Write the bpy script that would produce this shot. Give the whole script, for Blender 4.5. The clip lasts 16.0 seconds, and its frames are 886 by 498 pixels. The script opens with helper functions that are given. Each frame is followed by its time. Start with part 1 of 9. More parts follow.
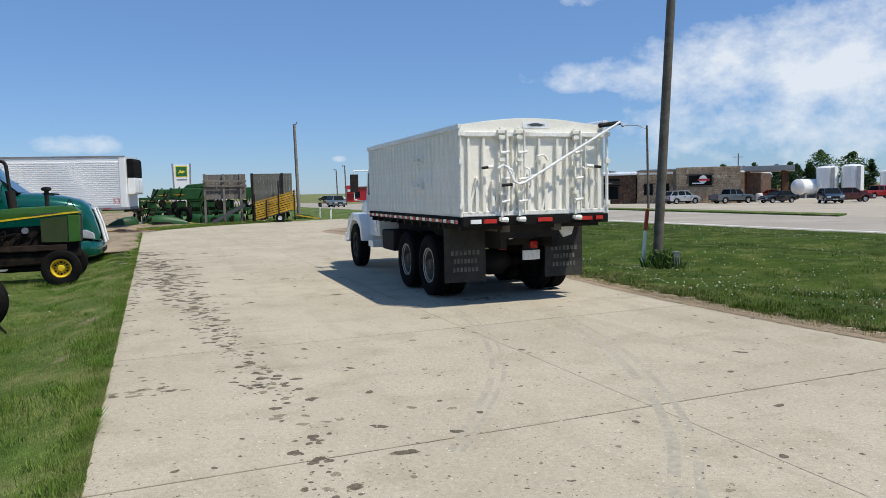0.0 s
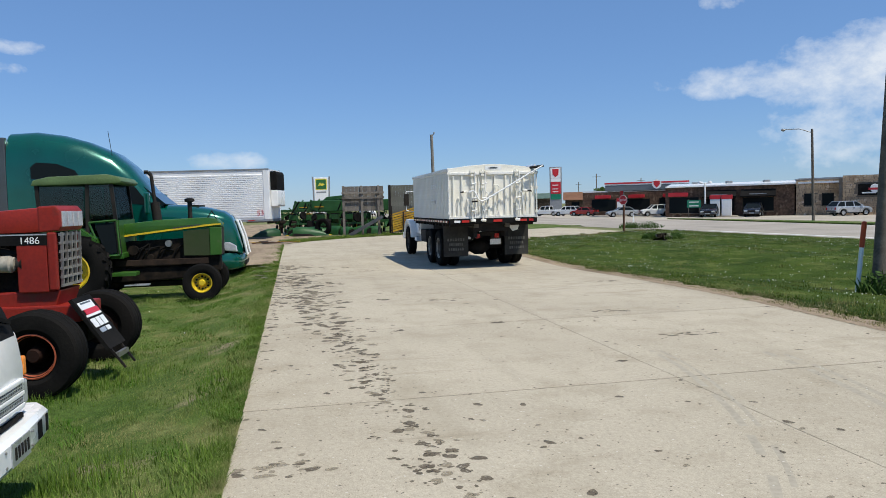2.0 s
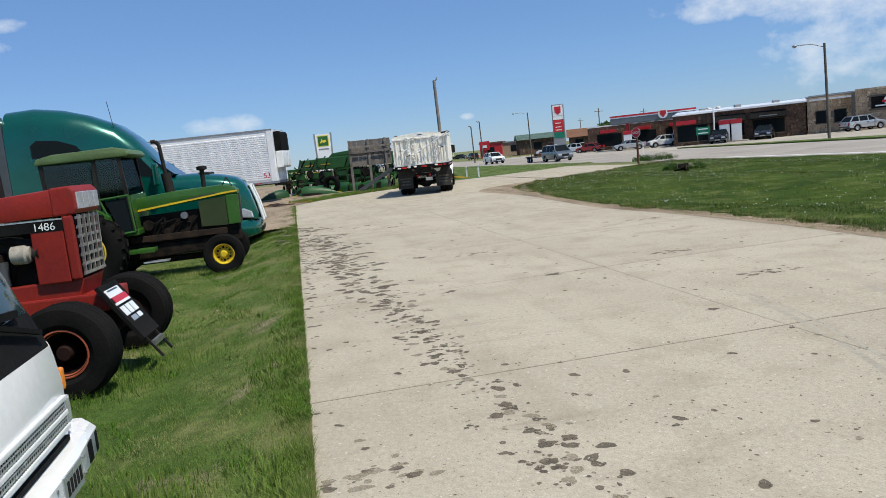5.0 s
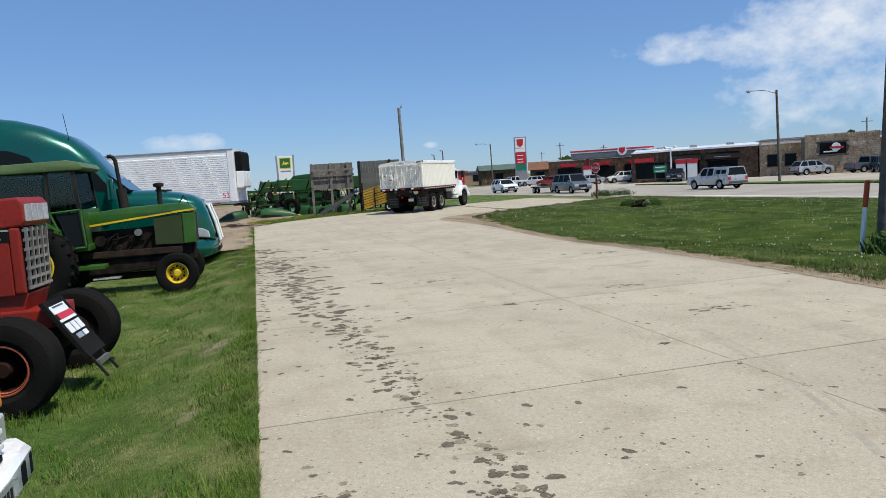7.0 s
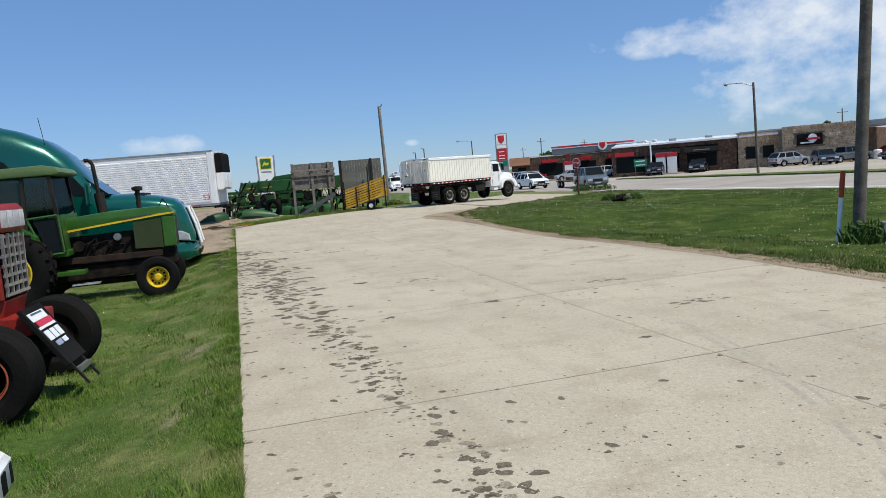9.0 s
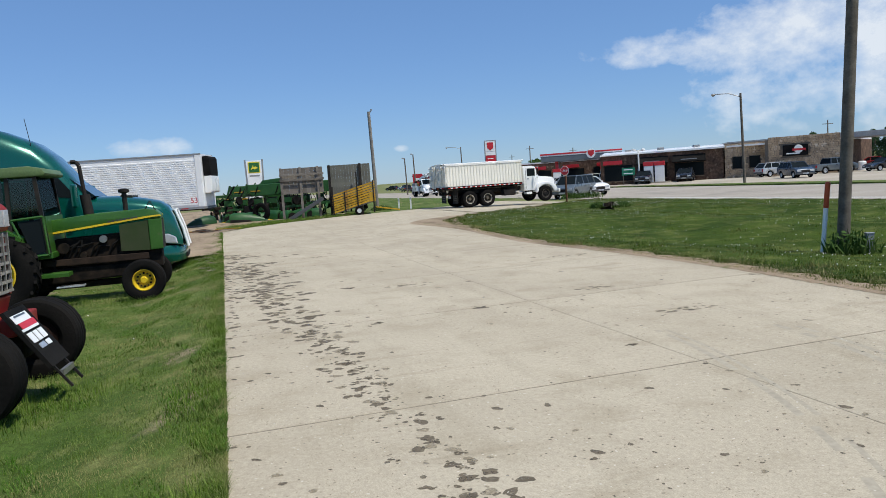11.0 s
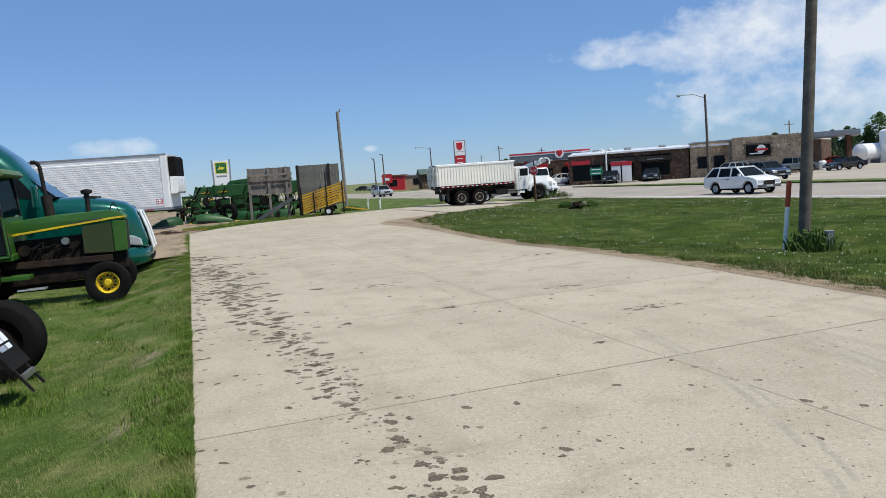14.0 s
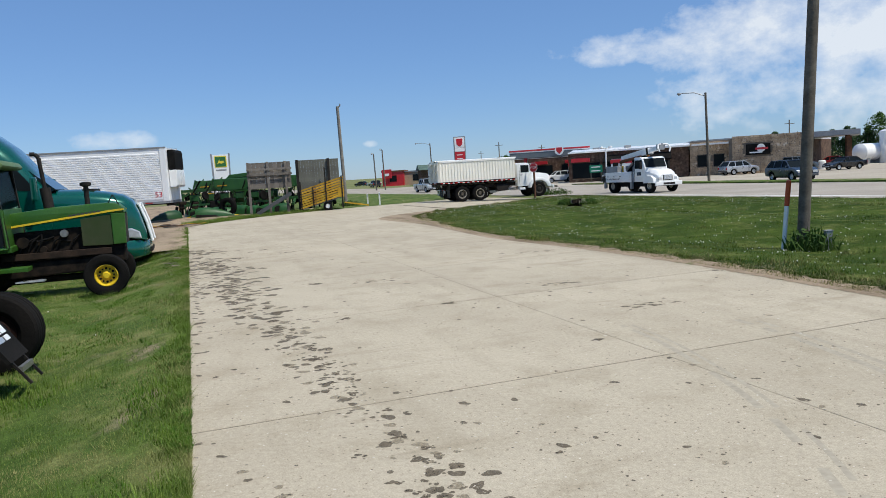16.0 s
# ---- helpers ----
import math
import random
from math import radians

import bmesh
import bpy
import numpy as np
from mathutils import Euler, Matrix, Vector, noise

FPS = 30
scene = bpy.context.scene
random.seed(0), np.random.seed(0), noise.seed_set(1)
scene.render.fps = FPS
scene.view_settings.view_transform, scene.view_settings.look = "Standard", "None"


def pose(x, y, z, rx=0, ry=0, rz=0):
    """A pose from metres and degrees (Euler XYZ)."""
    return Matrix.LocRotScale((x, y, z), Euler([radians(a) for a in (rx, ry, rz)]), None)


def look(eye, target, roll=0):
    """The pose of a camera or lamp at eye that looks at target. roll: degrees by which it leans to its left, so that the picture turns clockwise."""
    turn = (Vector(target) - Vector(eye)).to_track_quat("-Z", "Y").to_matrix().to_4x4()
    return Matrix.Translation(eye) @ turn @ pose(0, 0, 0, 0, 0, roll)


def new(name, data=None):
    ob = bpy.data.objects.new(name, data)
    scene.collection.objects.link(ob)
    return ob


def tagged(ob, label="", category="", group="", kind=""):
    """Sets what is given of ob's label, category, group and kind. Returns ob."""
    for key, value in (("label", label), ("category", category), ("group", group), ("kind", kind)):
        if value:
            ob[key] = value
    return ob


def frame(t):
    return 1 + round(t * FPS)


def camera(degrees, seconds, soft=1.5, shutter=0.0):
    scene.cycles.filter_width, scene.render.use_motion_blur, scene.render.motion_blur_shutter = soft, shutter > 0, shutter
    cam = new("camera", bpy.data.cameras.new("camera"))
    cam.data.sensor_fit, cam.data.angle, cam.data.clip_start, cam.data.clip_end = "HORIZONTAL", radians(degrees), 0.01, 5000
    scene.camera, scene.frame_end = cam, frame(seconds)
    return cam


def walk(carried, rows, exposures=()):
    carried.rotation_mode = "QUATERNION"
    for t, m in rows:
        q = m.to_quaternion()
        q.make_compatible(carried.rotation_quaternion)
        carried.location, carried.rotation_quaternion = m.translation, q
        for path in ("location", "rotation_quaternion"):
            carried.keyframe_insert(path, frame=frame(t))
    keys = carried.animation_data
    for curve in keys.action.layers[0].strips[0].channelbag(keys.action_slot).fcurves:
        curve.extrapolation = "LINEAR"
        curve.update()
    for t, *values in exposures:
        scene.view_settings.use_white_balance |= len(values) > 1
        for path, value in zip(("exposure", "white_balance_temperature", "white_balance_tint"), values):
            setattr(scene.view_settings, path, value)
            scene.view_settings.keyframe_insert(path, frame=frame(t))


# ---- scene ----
# ---- camera ----
cam = camera(63.4, 16.0, soft=0.8)
PATH = [
    (0, look((-0.000, 0.000, 1.712), (-0.000, 19.935, 0.104), -1.20)),
    (0.5, look((-0.147, 0.526, 1.712), (-0.616, 20.482, 0.466), -1.88)),
    (1, look((-0.282, 1.014, 1.730), (-2.293, 20.908, 1.263), -3.14)),
    (1.5, look((-0.522, 1.511, 1.707), (-3.444, 21.286, 1.048), -2.17)),
    (2, look((-0.752, 1.901, 1.683), (-4.313, 21.545, 0.488), -1.40)),
    (2.5, look((-0.968, 2.283, 1.690), (-6.098, 21.506, -0.356), -2.47)),
    (3, look((-1.223, 2.554, 1.695), (-5.911, 21.855, -0.644), -4.14)),
    (3.2, look((-1.309, 2.625, 1.684), (-5.424, 22.029, -0.870), -6.73)),
    (5.3, look((-1.437, 2.592, 1.731), (-5.037, 22.087, -0.910), -5.44)),
    (5.5, look((-1.430, 2.596, 1.730), (-4.907, 22.141, -0.705), -4.85)),
    (6, look((-1.424, 2.598, 1.726), (-4.548, 22.241, -0.371), -4.87)),
    (6.5, look((-1.418, 2.585, 1.732), (-4.184, 22.296, -0.223), -4.42)),
    (7, look((-1.422, 2.596, 1.721), (-4.041, 22.327, -0.235), -3.59)),
    (7.5, look((-1.422, 2.602, 1.726), (-4.007, 22.318, -0.409), -3.64)),
    (8, look((-1.410, 2.593, 1.724), (-3.953, 22.320, -0.369), -4.13)),
    (8.5, look((-1.405, 2.595, 1.729), (-3.769, 22.346, -0.347), -4.68)),
    (9, look((-1.401, 2.590, 1.732), (-3.567, 22.366, -0.325), -4.63)),
    (9.5, look((-1.402, 2.589, 1.731), (-3.391, 22.389, -0.278), -4.29)),
    (12, look((-1.401, 2.587, 1.730), (-3.025, 22.431, -0.161), -3.48)),
    (12.5, look((-1.402, 2.587, 1.727), (-2.769, 22.451, -0.158), -3.28)),
    (13, look((-1.398, 2.590, 1.724), (-2.628, 22.462, -0.173), -3.46)),
    (13.5, look((-1.393, 2.587, 1.728), (-2.506, 22.460, -0.227), -3.67)),
    (14, look((-1.391, 2.585, 1.727), (-2.386, 22.463, -0.241), -4.03)),
    (14.5, look((-1.389, 2.588, 1.727), (-2.282, 22.468, -0.271), -4.19)),
    (15, look((-1.392, 2.587, 1.725), (-2.198, 22.467, -0.312), -3.81)),
    (15.5, look((-1.397, 2.586, 1.724), (-2.308, 22.459, -0.332), -3.37)),
    (16, look((-1.393, 2.586, 1.724), (-2.365, 22.454, -0.355), -3.49)),
]
walk(cam, PATH)

# ---- world and sun ----
SUN_FROM = Vector((0.42, -0.23, 0.88)).normalized()
world = bpy.data.worlds.new("world")
scene.world = world
world.use_nodes = True
wn = world.node_tree.nodes
sky = wn.new("ShaderNodeTexSky")
sky.sky_type = "NISHITA"
sky.sun_disc = False
sky.sun_elevation = math.asin(SUN_FROM.z)
sky.sun_rotation = math.atan2(SUN_FROM.x, SUN_FROM.y)
sky.air_density, sky.dust_density, sky.ozone_density = 1.0, 0.05, 1.6
tint = wn.new("ShaderNodeMix")
tint.data_type, tint.blend_type = "RGBA", "MULTIPLY"
tint.inputs[0].default_value, tint.inputs[7].default_value = 1.0, (0.71, 0.92, 1.31, 1)
world.node_tree.links.new(sky.outputs[0], tint.inputs[6])
haze = wn.new("ShaderNodeMix")
haze.data_type = "RGBA"
haze.inputs[0].default_value, haze.inputs[7].default_value = 0.35, (2.3, 4.5, 7.9, 1)
world.node_tree.links.new(tint.outputs[2], haze.inputs[6])
world.node_tree.links.new(haze.outputs[2], wn["Background"].inputs[0])
wn["Background"].inputs[1].default_value = 0.087
sun_data = bpy.data.lights.new("sun", "SUN")
sun_data.energy, sun_data.angle, sun_data.color = 4.5, radians(0.53), (1.0, 0.955, 0.85)
sun = new("sun", sun_data)
sun.matrix_world = look(SUN_FROM * 60, (0, 0, 0))
scene.view_settings.exposure = 0.0


# ---- materials ----
def mat(name, c1, c2=None, rough=0.6, metal=0.0, scale=3.0, fine=60.0, bump=0.08, stain=None, stain_scale=1.2, stain_low=0.55,
        coat=0.0, vary=0.0, coords="Object", speck=(0.86, 1.1), patch=0.0):
    """A node material: two colours mixed by large noise, speckled by fine noise, with stains, relief and gloss variation."""
    m = bpy.data.materials.new(name)
    m.use_nodes = True
    nt = m.node_tree
    bsdf = nt.nodes["Principled BSDF"]
    tc = nt.nodes.new("ShaderNodeTexCoord")

    def noise_at(s, detail=5.0):
        n = nt.nodes.new("ShaderNodeTexNoise")
        n.inputs["Scale"].default_value, n.inputs["Detail"].default_value = s, detail
        nt.links.new(tc.outputs[coords], n.inputs["Vector"])
        return n

    def ramp(src, lo, hi, a=0.0, b=1.0):
        r = nt.nodes.new("ShaderNodeMapRange")
        r.inputs[1].default_value, r.inputs[2].default_value = lo, hi
        r.inputs[3].default_value, r.inputs[4].default_value = a, b
        nt.links.new(src, r.inputs[0])
        return r.outputs[0]

    def mix(fac, a, b, mode="MIX"):
        x = nt.nodes.new("ShaderNodeMix")
        x.data_type, x.blend_type = "RGBA", mode
        for sock, val in ((x.inputs[0], fac), (x.inputs[6], a), (x.inputs[7], b)):
            if hasattr(val, "links"):
                nt.links.new(val, sock)
            else:
                sock.default_value = val if isinstance(val, float) else (*val, 1.0)
        return x.outputs[2]

    big, small = noise_at(scale), noise_at(fine, 3.0)
    col = mix(ramp(big.outputs[0], 0.35, 0.65), c1, c2 or tuple(0.86 * v for v in c1))
    sp = ramp(small.outputs[0], 0.3, 0.7, *speck)
    comb = nt.nodes.new("ShaderNodeCombineColor")
    for k in range(3):
        nt.links.new(sp, comb.inputs[k])
    col = mix(1.0, col, comb.outputs[0], "MULTIPLY")
    if patch:
        mid = noise_at(scale * 7, 4.0)
        pv = ramp(mid.outputs[0], 0.3, 0.7, 1.0 - patch, 1.0 + patch)
        pc = nt.nodes.new("ShaderNodeCombineColor")
        for k in range(3):
            nt.links.new(pv, pc.inputs[k])
        col = mix(1.0, col, pc.outputs[0], "MULTIPLY")
    if stain:
        st = noise_at(stain_scale, 8.0)
        col = mix(ramp(st.outputs[0], stain_low, stain_low + 0.12), col, stain)
    if vary:
        info = nt.nodes.new("ShaderNodeObjectInfo")
        val = ramp(info.outputs["Random"], 0.0, 1.0, 1.0 - vary, 1.0 + vary)
        c2n = nt.nodes.new("ShaderNodeCombineColor")
        for k in range(3):
            nt.links.new(val, c2n.inputs[k])
        col = mix(1.0, col, c2n.outputs[0], "MULTIPLY")
    nt.links.new(col, bsdf.inputs["Base Color"])
    nt.links.new(ramp(big.outputs[0], 0.3, 0.7, max(0.02, rough - 0.07), min(1.0, rough + 0.07)), bsdf.inputs["Roughness"])
    bsdf.inputs["Metallic"].default_value = metal
    if rough >= 0.65:
        bsdf.inputs["Specular IOR Level"].default_value = 0.15
    bsdf.inputs["Coat Weight"].default_value = coat
    if bump:
        b = nt.nodes.new("ShaderNodeBump")
        b.inputs["Strength"].default_value, b.inputs["Distance"].default_value = bump, 0.02
        nt.links.new(small.outputs[0], b.inputs["Height"])
        nt.links.new(b.outputs[0], bsdf.inputs["Normal"])
    return m


def glass_mat(name, color):
    """Dark vehicle glass: a thin tinted pane with a sharp reflection."""
    m = bpy.data.materials.new(name)
    m.use_nodes = True
    b = m.node_tree.nodes["Principled BSDF"]
    b.inputs["Base Color"].default_value = (*color, 1)
    b.inputs["Roughness"].default_value = 0.06
    b.inputs["IOR"].default_value = 1.15
    b.inputs["Specular IOR Level"].default_value = 0.3
    return m


M = {
    "rim_brown": mat("brown_rim", (0.13, 0.115, 0.09), (0.07, 0.06, 0.05), 0.8, 0, 5, 30, 0.1),
    "rim_dirty": mat("dirty_rim", (0.5, 0.46, 0.38), (0.3, 0.27, 0.22), 0.7, 0, 5, 30, 0.1),
    "tractor_green": mat("tractor_green", (0.028, 0.1, 0.01), (0.04, 0.118, 0.015), 0.4, 0, 2.5, 30, 0.03, stain=(0.1, 0.11, 0.05), stain_scale=2.5, stain_low=0.66),
    "old_green": mat("faded_green", (0.008, 0.056, 0.009), (0.016, 0.08, 0.014), 0.5, 0, 2.0, 25, 0.05, vary=0.25),
    "yellow": mat("yellow_paint", (0.72, 0.5, 0.02), (0.62, 0.42, 0.02), 0.45, 0, 3, 30, 0.03, stain=(0.3, 0.2, 0.05), stain_scale=4, stain_low=0.66),
    "old_yellow": mat("rusty_yellow", (0.55, 0.33, 0.03), (0.42, 0.24, 0.03), 0.7, 0, 2, 25, 0.1, stain=(0.2, 0.09, 0.03), stain_scale=2, stain_low=0.6, vary=0.15),
    "tractor_red": mat("tractor_red", (0.29, 0.017, 0.005), (0.2, 0.01, 0.004), 0.5, 0, 2, 30, 0.03, stain=(0.12, 0.03, 0.018), stain_scale=2.5, stain_low=0.6),
    "rim_orange": mat("orange_rim", (0.45, 0.1, 0.04), (0.32, 0.07, 0.03), 0.6, 0, 4, 30, 0.1),
    "engine": mat("greasy_engine", (0.01, 0.009, 0.008), (0.03, 0.022, 0.016), 0.75, 0.0, 6, 40, 0.3),
    "teal": mat("teal_metallic", (0.0, 0.098, 0.068), (0.0, 0.08, 0.056), 0.22, 0.35, 1.5, 60, 0.0, coat=0.8),
    "aluminium": mat("trailer_white", (0.84, 0.85, 0.85), (0.78, 0.79, 0.79), 0.4, 0.0, 0.8, 30, 0.02, stain=(0.6, 0.6, 0.58), stain_scale=1.0, stain_low=0.62),
    "greywood": mat("grey_planks", (0.2, 0.18, 0.155), (0.13, 0.115, 0.1), 0.9, 0, 1.5, 18, 0.4, stain=(0.08, 0.07, 0.06), stain_scale=1.5, vary=0.2),
    "darkwood": mat("dark_weathered_board", (0.155, 0.155, 0.132), (0.11, 0.11, 0.093), 0.9, 0, 1.5, 18, 0.4, vary=0.09),
    "polegrey": mat("silvered_pole", (0.26, 0.24, 0.21), (0.18, 0.165, 0.145), 0.9, 0, 4, 25, 0.4),
    "roof_dull": mat("dull_green_roof", (0.1, 0.15, 0.12), (0.08, 0.12, 0.1), 0.8, 0, 1, 10, 0.1),
    # shade inside a deep orange wheel dish, put into the rim colour
    "rim_shaded": mat("shaded_rim", (0.022, 0.009, 0.006), (0.014, 0.007, 0.005), 0.8, 0, 4, 30, 0.1),
    "stone": mat("field_stone", (0.36, 0.26, 0.18), (0.24, 0.17, 0.12), 0.9, 0, 2.2, 6, 0.5, stain=(0.46, 0.38, 0.3), stain_scale=1.8, stain_low=0.57, vary=0.35),
    "mortar": mat("mortar", (0.2, 0.165, 0.13), (0.16, 0.13, 0.1), 0.95, 0, 2, 20, 0.2),
    "brick": mat("dark_brick", (0.15, 0.095, 0.065), (0.085, 0.055, 0.04), 0.9, 0, 1.3, 5, 0.4, stain=(0.26, 0.19, 0.13), stain_scale=2.2, stain_low=0.58, speck=(0.6, 1.35)),
    "signred": mat("sign_red", (0.55, 0.02, 0.03), (0.48, 0.018, 0.025), 0.4, 0, 2, 30, 0.0),
    "signgreen": mat("sign_green", (0.0, 0.2, 0.11), (0.0, 0.17, 0.09), 0.5, 0, 2, 30, 0.0),
    "logogreen": mat("logo_green", (0.02, 0.14, 0.03), (0.02, 0.12, 0.025), 0.5, 0, 2, 30, 0.0),
    "logoyellow": mat("logo_yellow", (0.75, 0.62, 0.05), (0.7, 0.58, 0.05), 0.5, 0, 2, 30, 0.0),
    "grey": mat("grey_metal", (0.3, 0.31, 0.32), (0.25, 0.26, 0.27), 0.5, 0.3, 2, 30, 0.03),
    "darkgrey": mat("dark_grey_paint", (0.06, 0.065, 0.07), (0.05, 0.053, 0.057), 0.4, 0, 2, 30, 0.0, coat=0.5),
    "silver": mat("silver_paint", (0.5, 0.52, 0.54), (0.45, 0.47, 0.49), 0.3, 0.4, 2, 40, 0.0, coat=0.6),
    "pewter": mat("pewter_paint", (0.15, 0.18, 0.2), (0.13, 0.155, 0.17), 0.32, 0.4, 2, 40, 0.0, coat=0.6),
    "blue": mat("dark_blue_paint", (0.02, 0.04, 0.07), (0.02, 0.035, 0.06), 0.3, 0.2, 2, 40, 0.0, coat=0.6),
    "maroon": mat("dark_red_paint", (0.09, 0.01, 0.012), (0.07, 0.009, 0.01), 0.3, 0.2, 2, 40, 0.0, coat=0.6),
    "carred": mat("red_car_paint", (0.4, 0.02, 0.02), (0.34, 0.018, 0.018), 0.3, 0.1, 2, 40, 0.0, coat=0.6),
    "carblack": mat("black_car_paint", (0.012, 0.012, 0.014), (0.016, 0.016, 0.018), 0.25, 0.1, 2, 40, 0.0, coat=0.6),
    "tan": mat("tan_siding", (0.42, 0.34, 0.24), (0.37, 0.3, 0.21), 0.8, 0, 0.5, 6, 0.1),
    "shingle": mat("brown_roof", (0.2, 0.1, 0.06), (0.16, 0.085, 0.05), 0.9, 0, 0.8, 8, 0.3),
    "leaf": mat("leaf", (0.027, 0.064, 0.01), (0.05, 0.094, 0.018), 0.8, 0, 0.5, 8, 0),
    "cedar": mat("cedar_leaf", (0.02, 0.05, 0.017), (0.035, 0.068, 0.022), 0.7, 0, 0.5, 8, 0),
    "flower": mat("clover_flower", (0.75, 0.74, 0.68), (0.65, 0.65, 0.6), 0.8, 0, 5, 40, 0),
    "orangepaint": mat("orange_band", (0.5, 0.07, 0.015), (0.42, 0.055, 0.012), 0.6, 0, 5, 40, 0),
    "joint": mat("joint_filler", (0.13, 0.11, 0.08), (0.24, 0.205, 0.15), 0.95, 0, 4, 60, 0.3),
    "asphalt": mat("asphalt", (0.37, 0.332, 0.282), (0.31, 0.278, 0.236), 0.9, 0, 0.25, 30, 0.2, stain=(0.27, 0.243, 0.208), stain_scale=0.3),
    "lot": mat("pale_concrete", (0.42, 0.372, 0.3), (0.35, 0.31, 0.252), 0.88, 0, 0.2, 25, 0.2),
    "blade": mat("grass_blade", (0.035, 0.075, 0.011), (0.075, 0.118, 0.025), 0.8, 0, 1.5, 20, 0),
    "field": mat("far_field", (0.13, 0.16, 0.05), (0.2, 0.19, 0.09), 0.95, 0, 0.01, 0.6, 0),
    "line": mat("road_line", (0.75, 0.75, 0.72), (0.62, 0.62, 0.6), 0.7, 0, 1, 20, 0.1),
    "white": mat("white_paint", (0.84, 0.82, 0.77), (0.78, 0.76, 0.69), 0.45, 0, 1.2, 30, 0.03, stain=(0.55, 0.5, 0.42), stain_scale=1.6, stain_low=0.64),
    "cleanwhite": mat("clean_white_paint", (0.85, 0.85, 0.83), (0.8, 0.8, 0.78), 0.3, 0, 1.0, 20, 0.0, coat=0.4, speck=(0.96, 1.03)),
    "cream": mat("old_white_paint", (0.85, 0.82, 0.73), (0.8, 0.765, 0.66), 0.5, 0, 1.5, 25, 0.02, stain=(0.5, 0.4, 0.27), stain_scale=2.4, stain_low=0.7, speck=(0.95, 1.04)),
    "black": mat("black_rubber", (0.008, 0.008, 0.008), (0.016, 0.015, 0.014), 0.8, 0, 2, 40, 0.2),
    "tyre": mat("tyre_rubber", (0.006, 0.006, 0.006), (0.013, 0.012, 0.011), 0.85, 0, 2, 30, 0.3),
    "dark": mat("dark_steel", (0.016, 0.015, 0.014), (0.035, 0.03, 0.026), 0.7, 0.2, 3, 30, 0.15),
    "flap": mat("mud_flap", (0.05, 0.048, 0.042), (0.032, 0.03, 0.027), 0.8, 0, 3, 20, 0.15),
    "flap_print": mat("worn_print", (0.16, 0.155, 0.135), (0.08, 0.077, 0.068), 0.85, 0, 8, 30, 0.1),
    "steel": mat("worn_steel", (0.45, 0.44, 0.42), (0.33, 0.31, 0.29), 0.4, 0.8, 5, 50, 0.05),
    "chrome": mat("chrome", (0.8, 0.8, 0.8), (0.7, 0.7, 0.7), 0.12, 1.0, 3, 40, 0.01),
    "red_lens": mat("red_lens", (0.5, 0.02, 0.015), (0.4, 0.015, 0.012), 0.25, 0, 6, 60, 0, coat=0.5),
    "orange": mat("orange_lens", (0.8, 0.25, 0.03), (0.7, 0.2, 0.02), 0.3, 0, 6, 60, 0),
    "wood": mat("weathered_pole", (0.16, 0.14, 0.115), (0.1, 0.086, 0.07), 0.9, 0, 4, 25, 0.5),
    "glass": glass_mat("dark_glass", (0.012, 0.016, 0.018)),
}


class Nodes:
    """Small helper to write node trees in a row."""
    def __init__(self, name):
        self.m = bpy.data.materials.new(name)
        self.m.use_nodes = True
        self.nt = self.m.node_tree
        self.bsdf = self.nt.nodes["Principled BSDF"]
        self.pos = self.nt.nodes.new("ShaderNodeNewGeometry").outputs["Position"]

    def put(self, sock, val):
        if hasattr(val, "links"):
            self.nt.links.new(val, sock)
        elif isinstance(val, tuple) and len(val) == 3 and sock.type == "RGBA":
            sock.default_value = (*val, 1.0)
        else:
            sock.default_value = val

    def noise(self, scale, detail=4.0, stretch=(1, 1, 1), turn=0.0, rough=0.55):
        mp = self.nt.nodes.new("ShaderNodeMapping")
        mp.vector_type = "TEXTURE"
        mp.inputs["Rotation"].default_value = (0, 0, turn)
        mp.inputs["Scale"].default_value = stretch
        self.nt.links.new(self.pos, mp.inputs[0])
        n = self.nt.nodes.new("ShaderNodeTexNoise")
        n.inputs["Scale"].default_value, n.inputs["Detail"].default_value, n.inputs["Roughness"].default_value = scale, detail, rough
        self.nt.links.new(mp.outputs[0], n.inputs["Vector"])
        return n.outputs[0]

    def ramp(self, src, lo, hi, a=0.0, b=1.0):
        r = self.nt.nodes.new("ShaderNodeMapRange")
        for k, v in enumerate((lo, hi, a, b)):
            r.inputs[k + 1].default_value = v
        self.nt.links.new(src, r.inputs[0])
        return r.outputs[0]

    def mix(self, fac, a, b, mode="MIX"):
        x = self.nt.nodes.new("ShaderNodeMix")
        x.data_type, x.blend_type = "RGBA", mode
        for sock, val in ((x.inputs[0], fac), (x.inputs[6], a), (x.inputs[7], b)):
            self.put(sock, val)
        return x.outputs[2]

    def scale(self, col, fac):
        c = self.nt.nodes.new("ShaderNodeCombineColor")
        for k in range(3):
            self.nt.links.new(fac, c.inputs[k])
        return self.mix(1.0, col, c.outputs[0], "MULTIPLY")

    def done(self, col, rough=0.9, spec=0.15, bump=None, strength=0.2, depth=0.01):
        self.put(self.bsdf.inputs["Base Color"], col)
        self.put(self.bsdf.inputs["Roughness"], rough)
        self.bsdf.inputs["Specular IOR Level"].default_value = spec
        if bump is not None:
            b = self.nt.nodes.new("ShaderNodeBump")
            b.inputs["Strength"].default_value, b.inputs["Distance"].default_value = strength, depth
            self.nt.links.new(bump, b.inputs["Height"])
            self.nt.links.new(b.outputs[0], self.bsdf.inputs["Normal"])
        return self.m


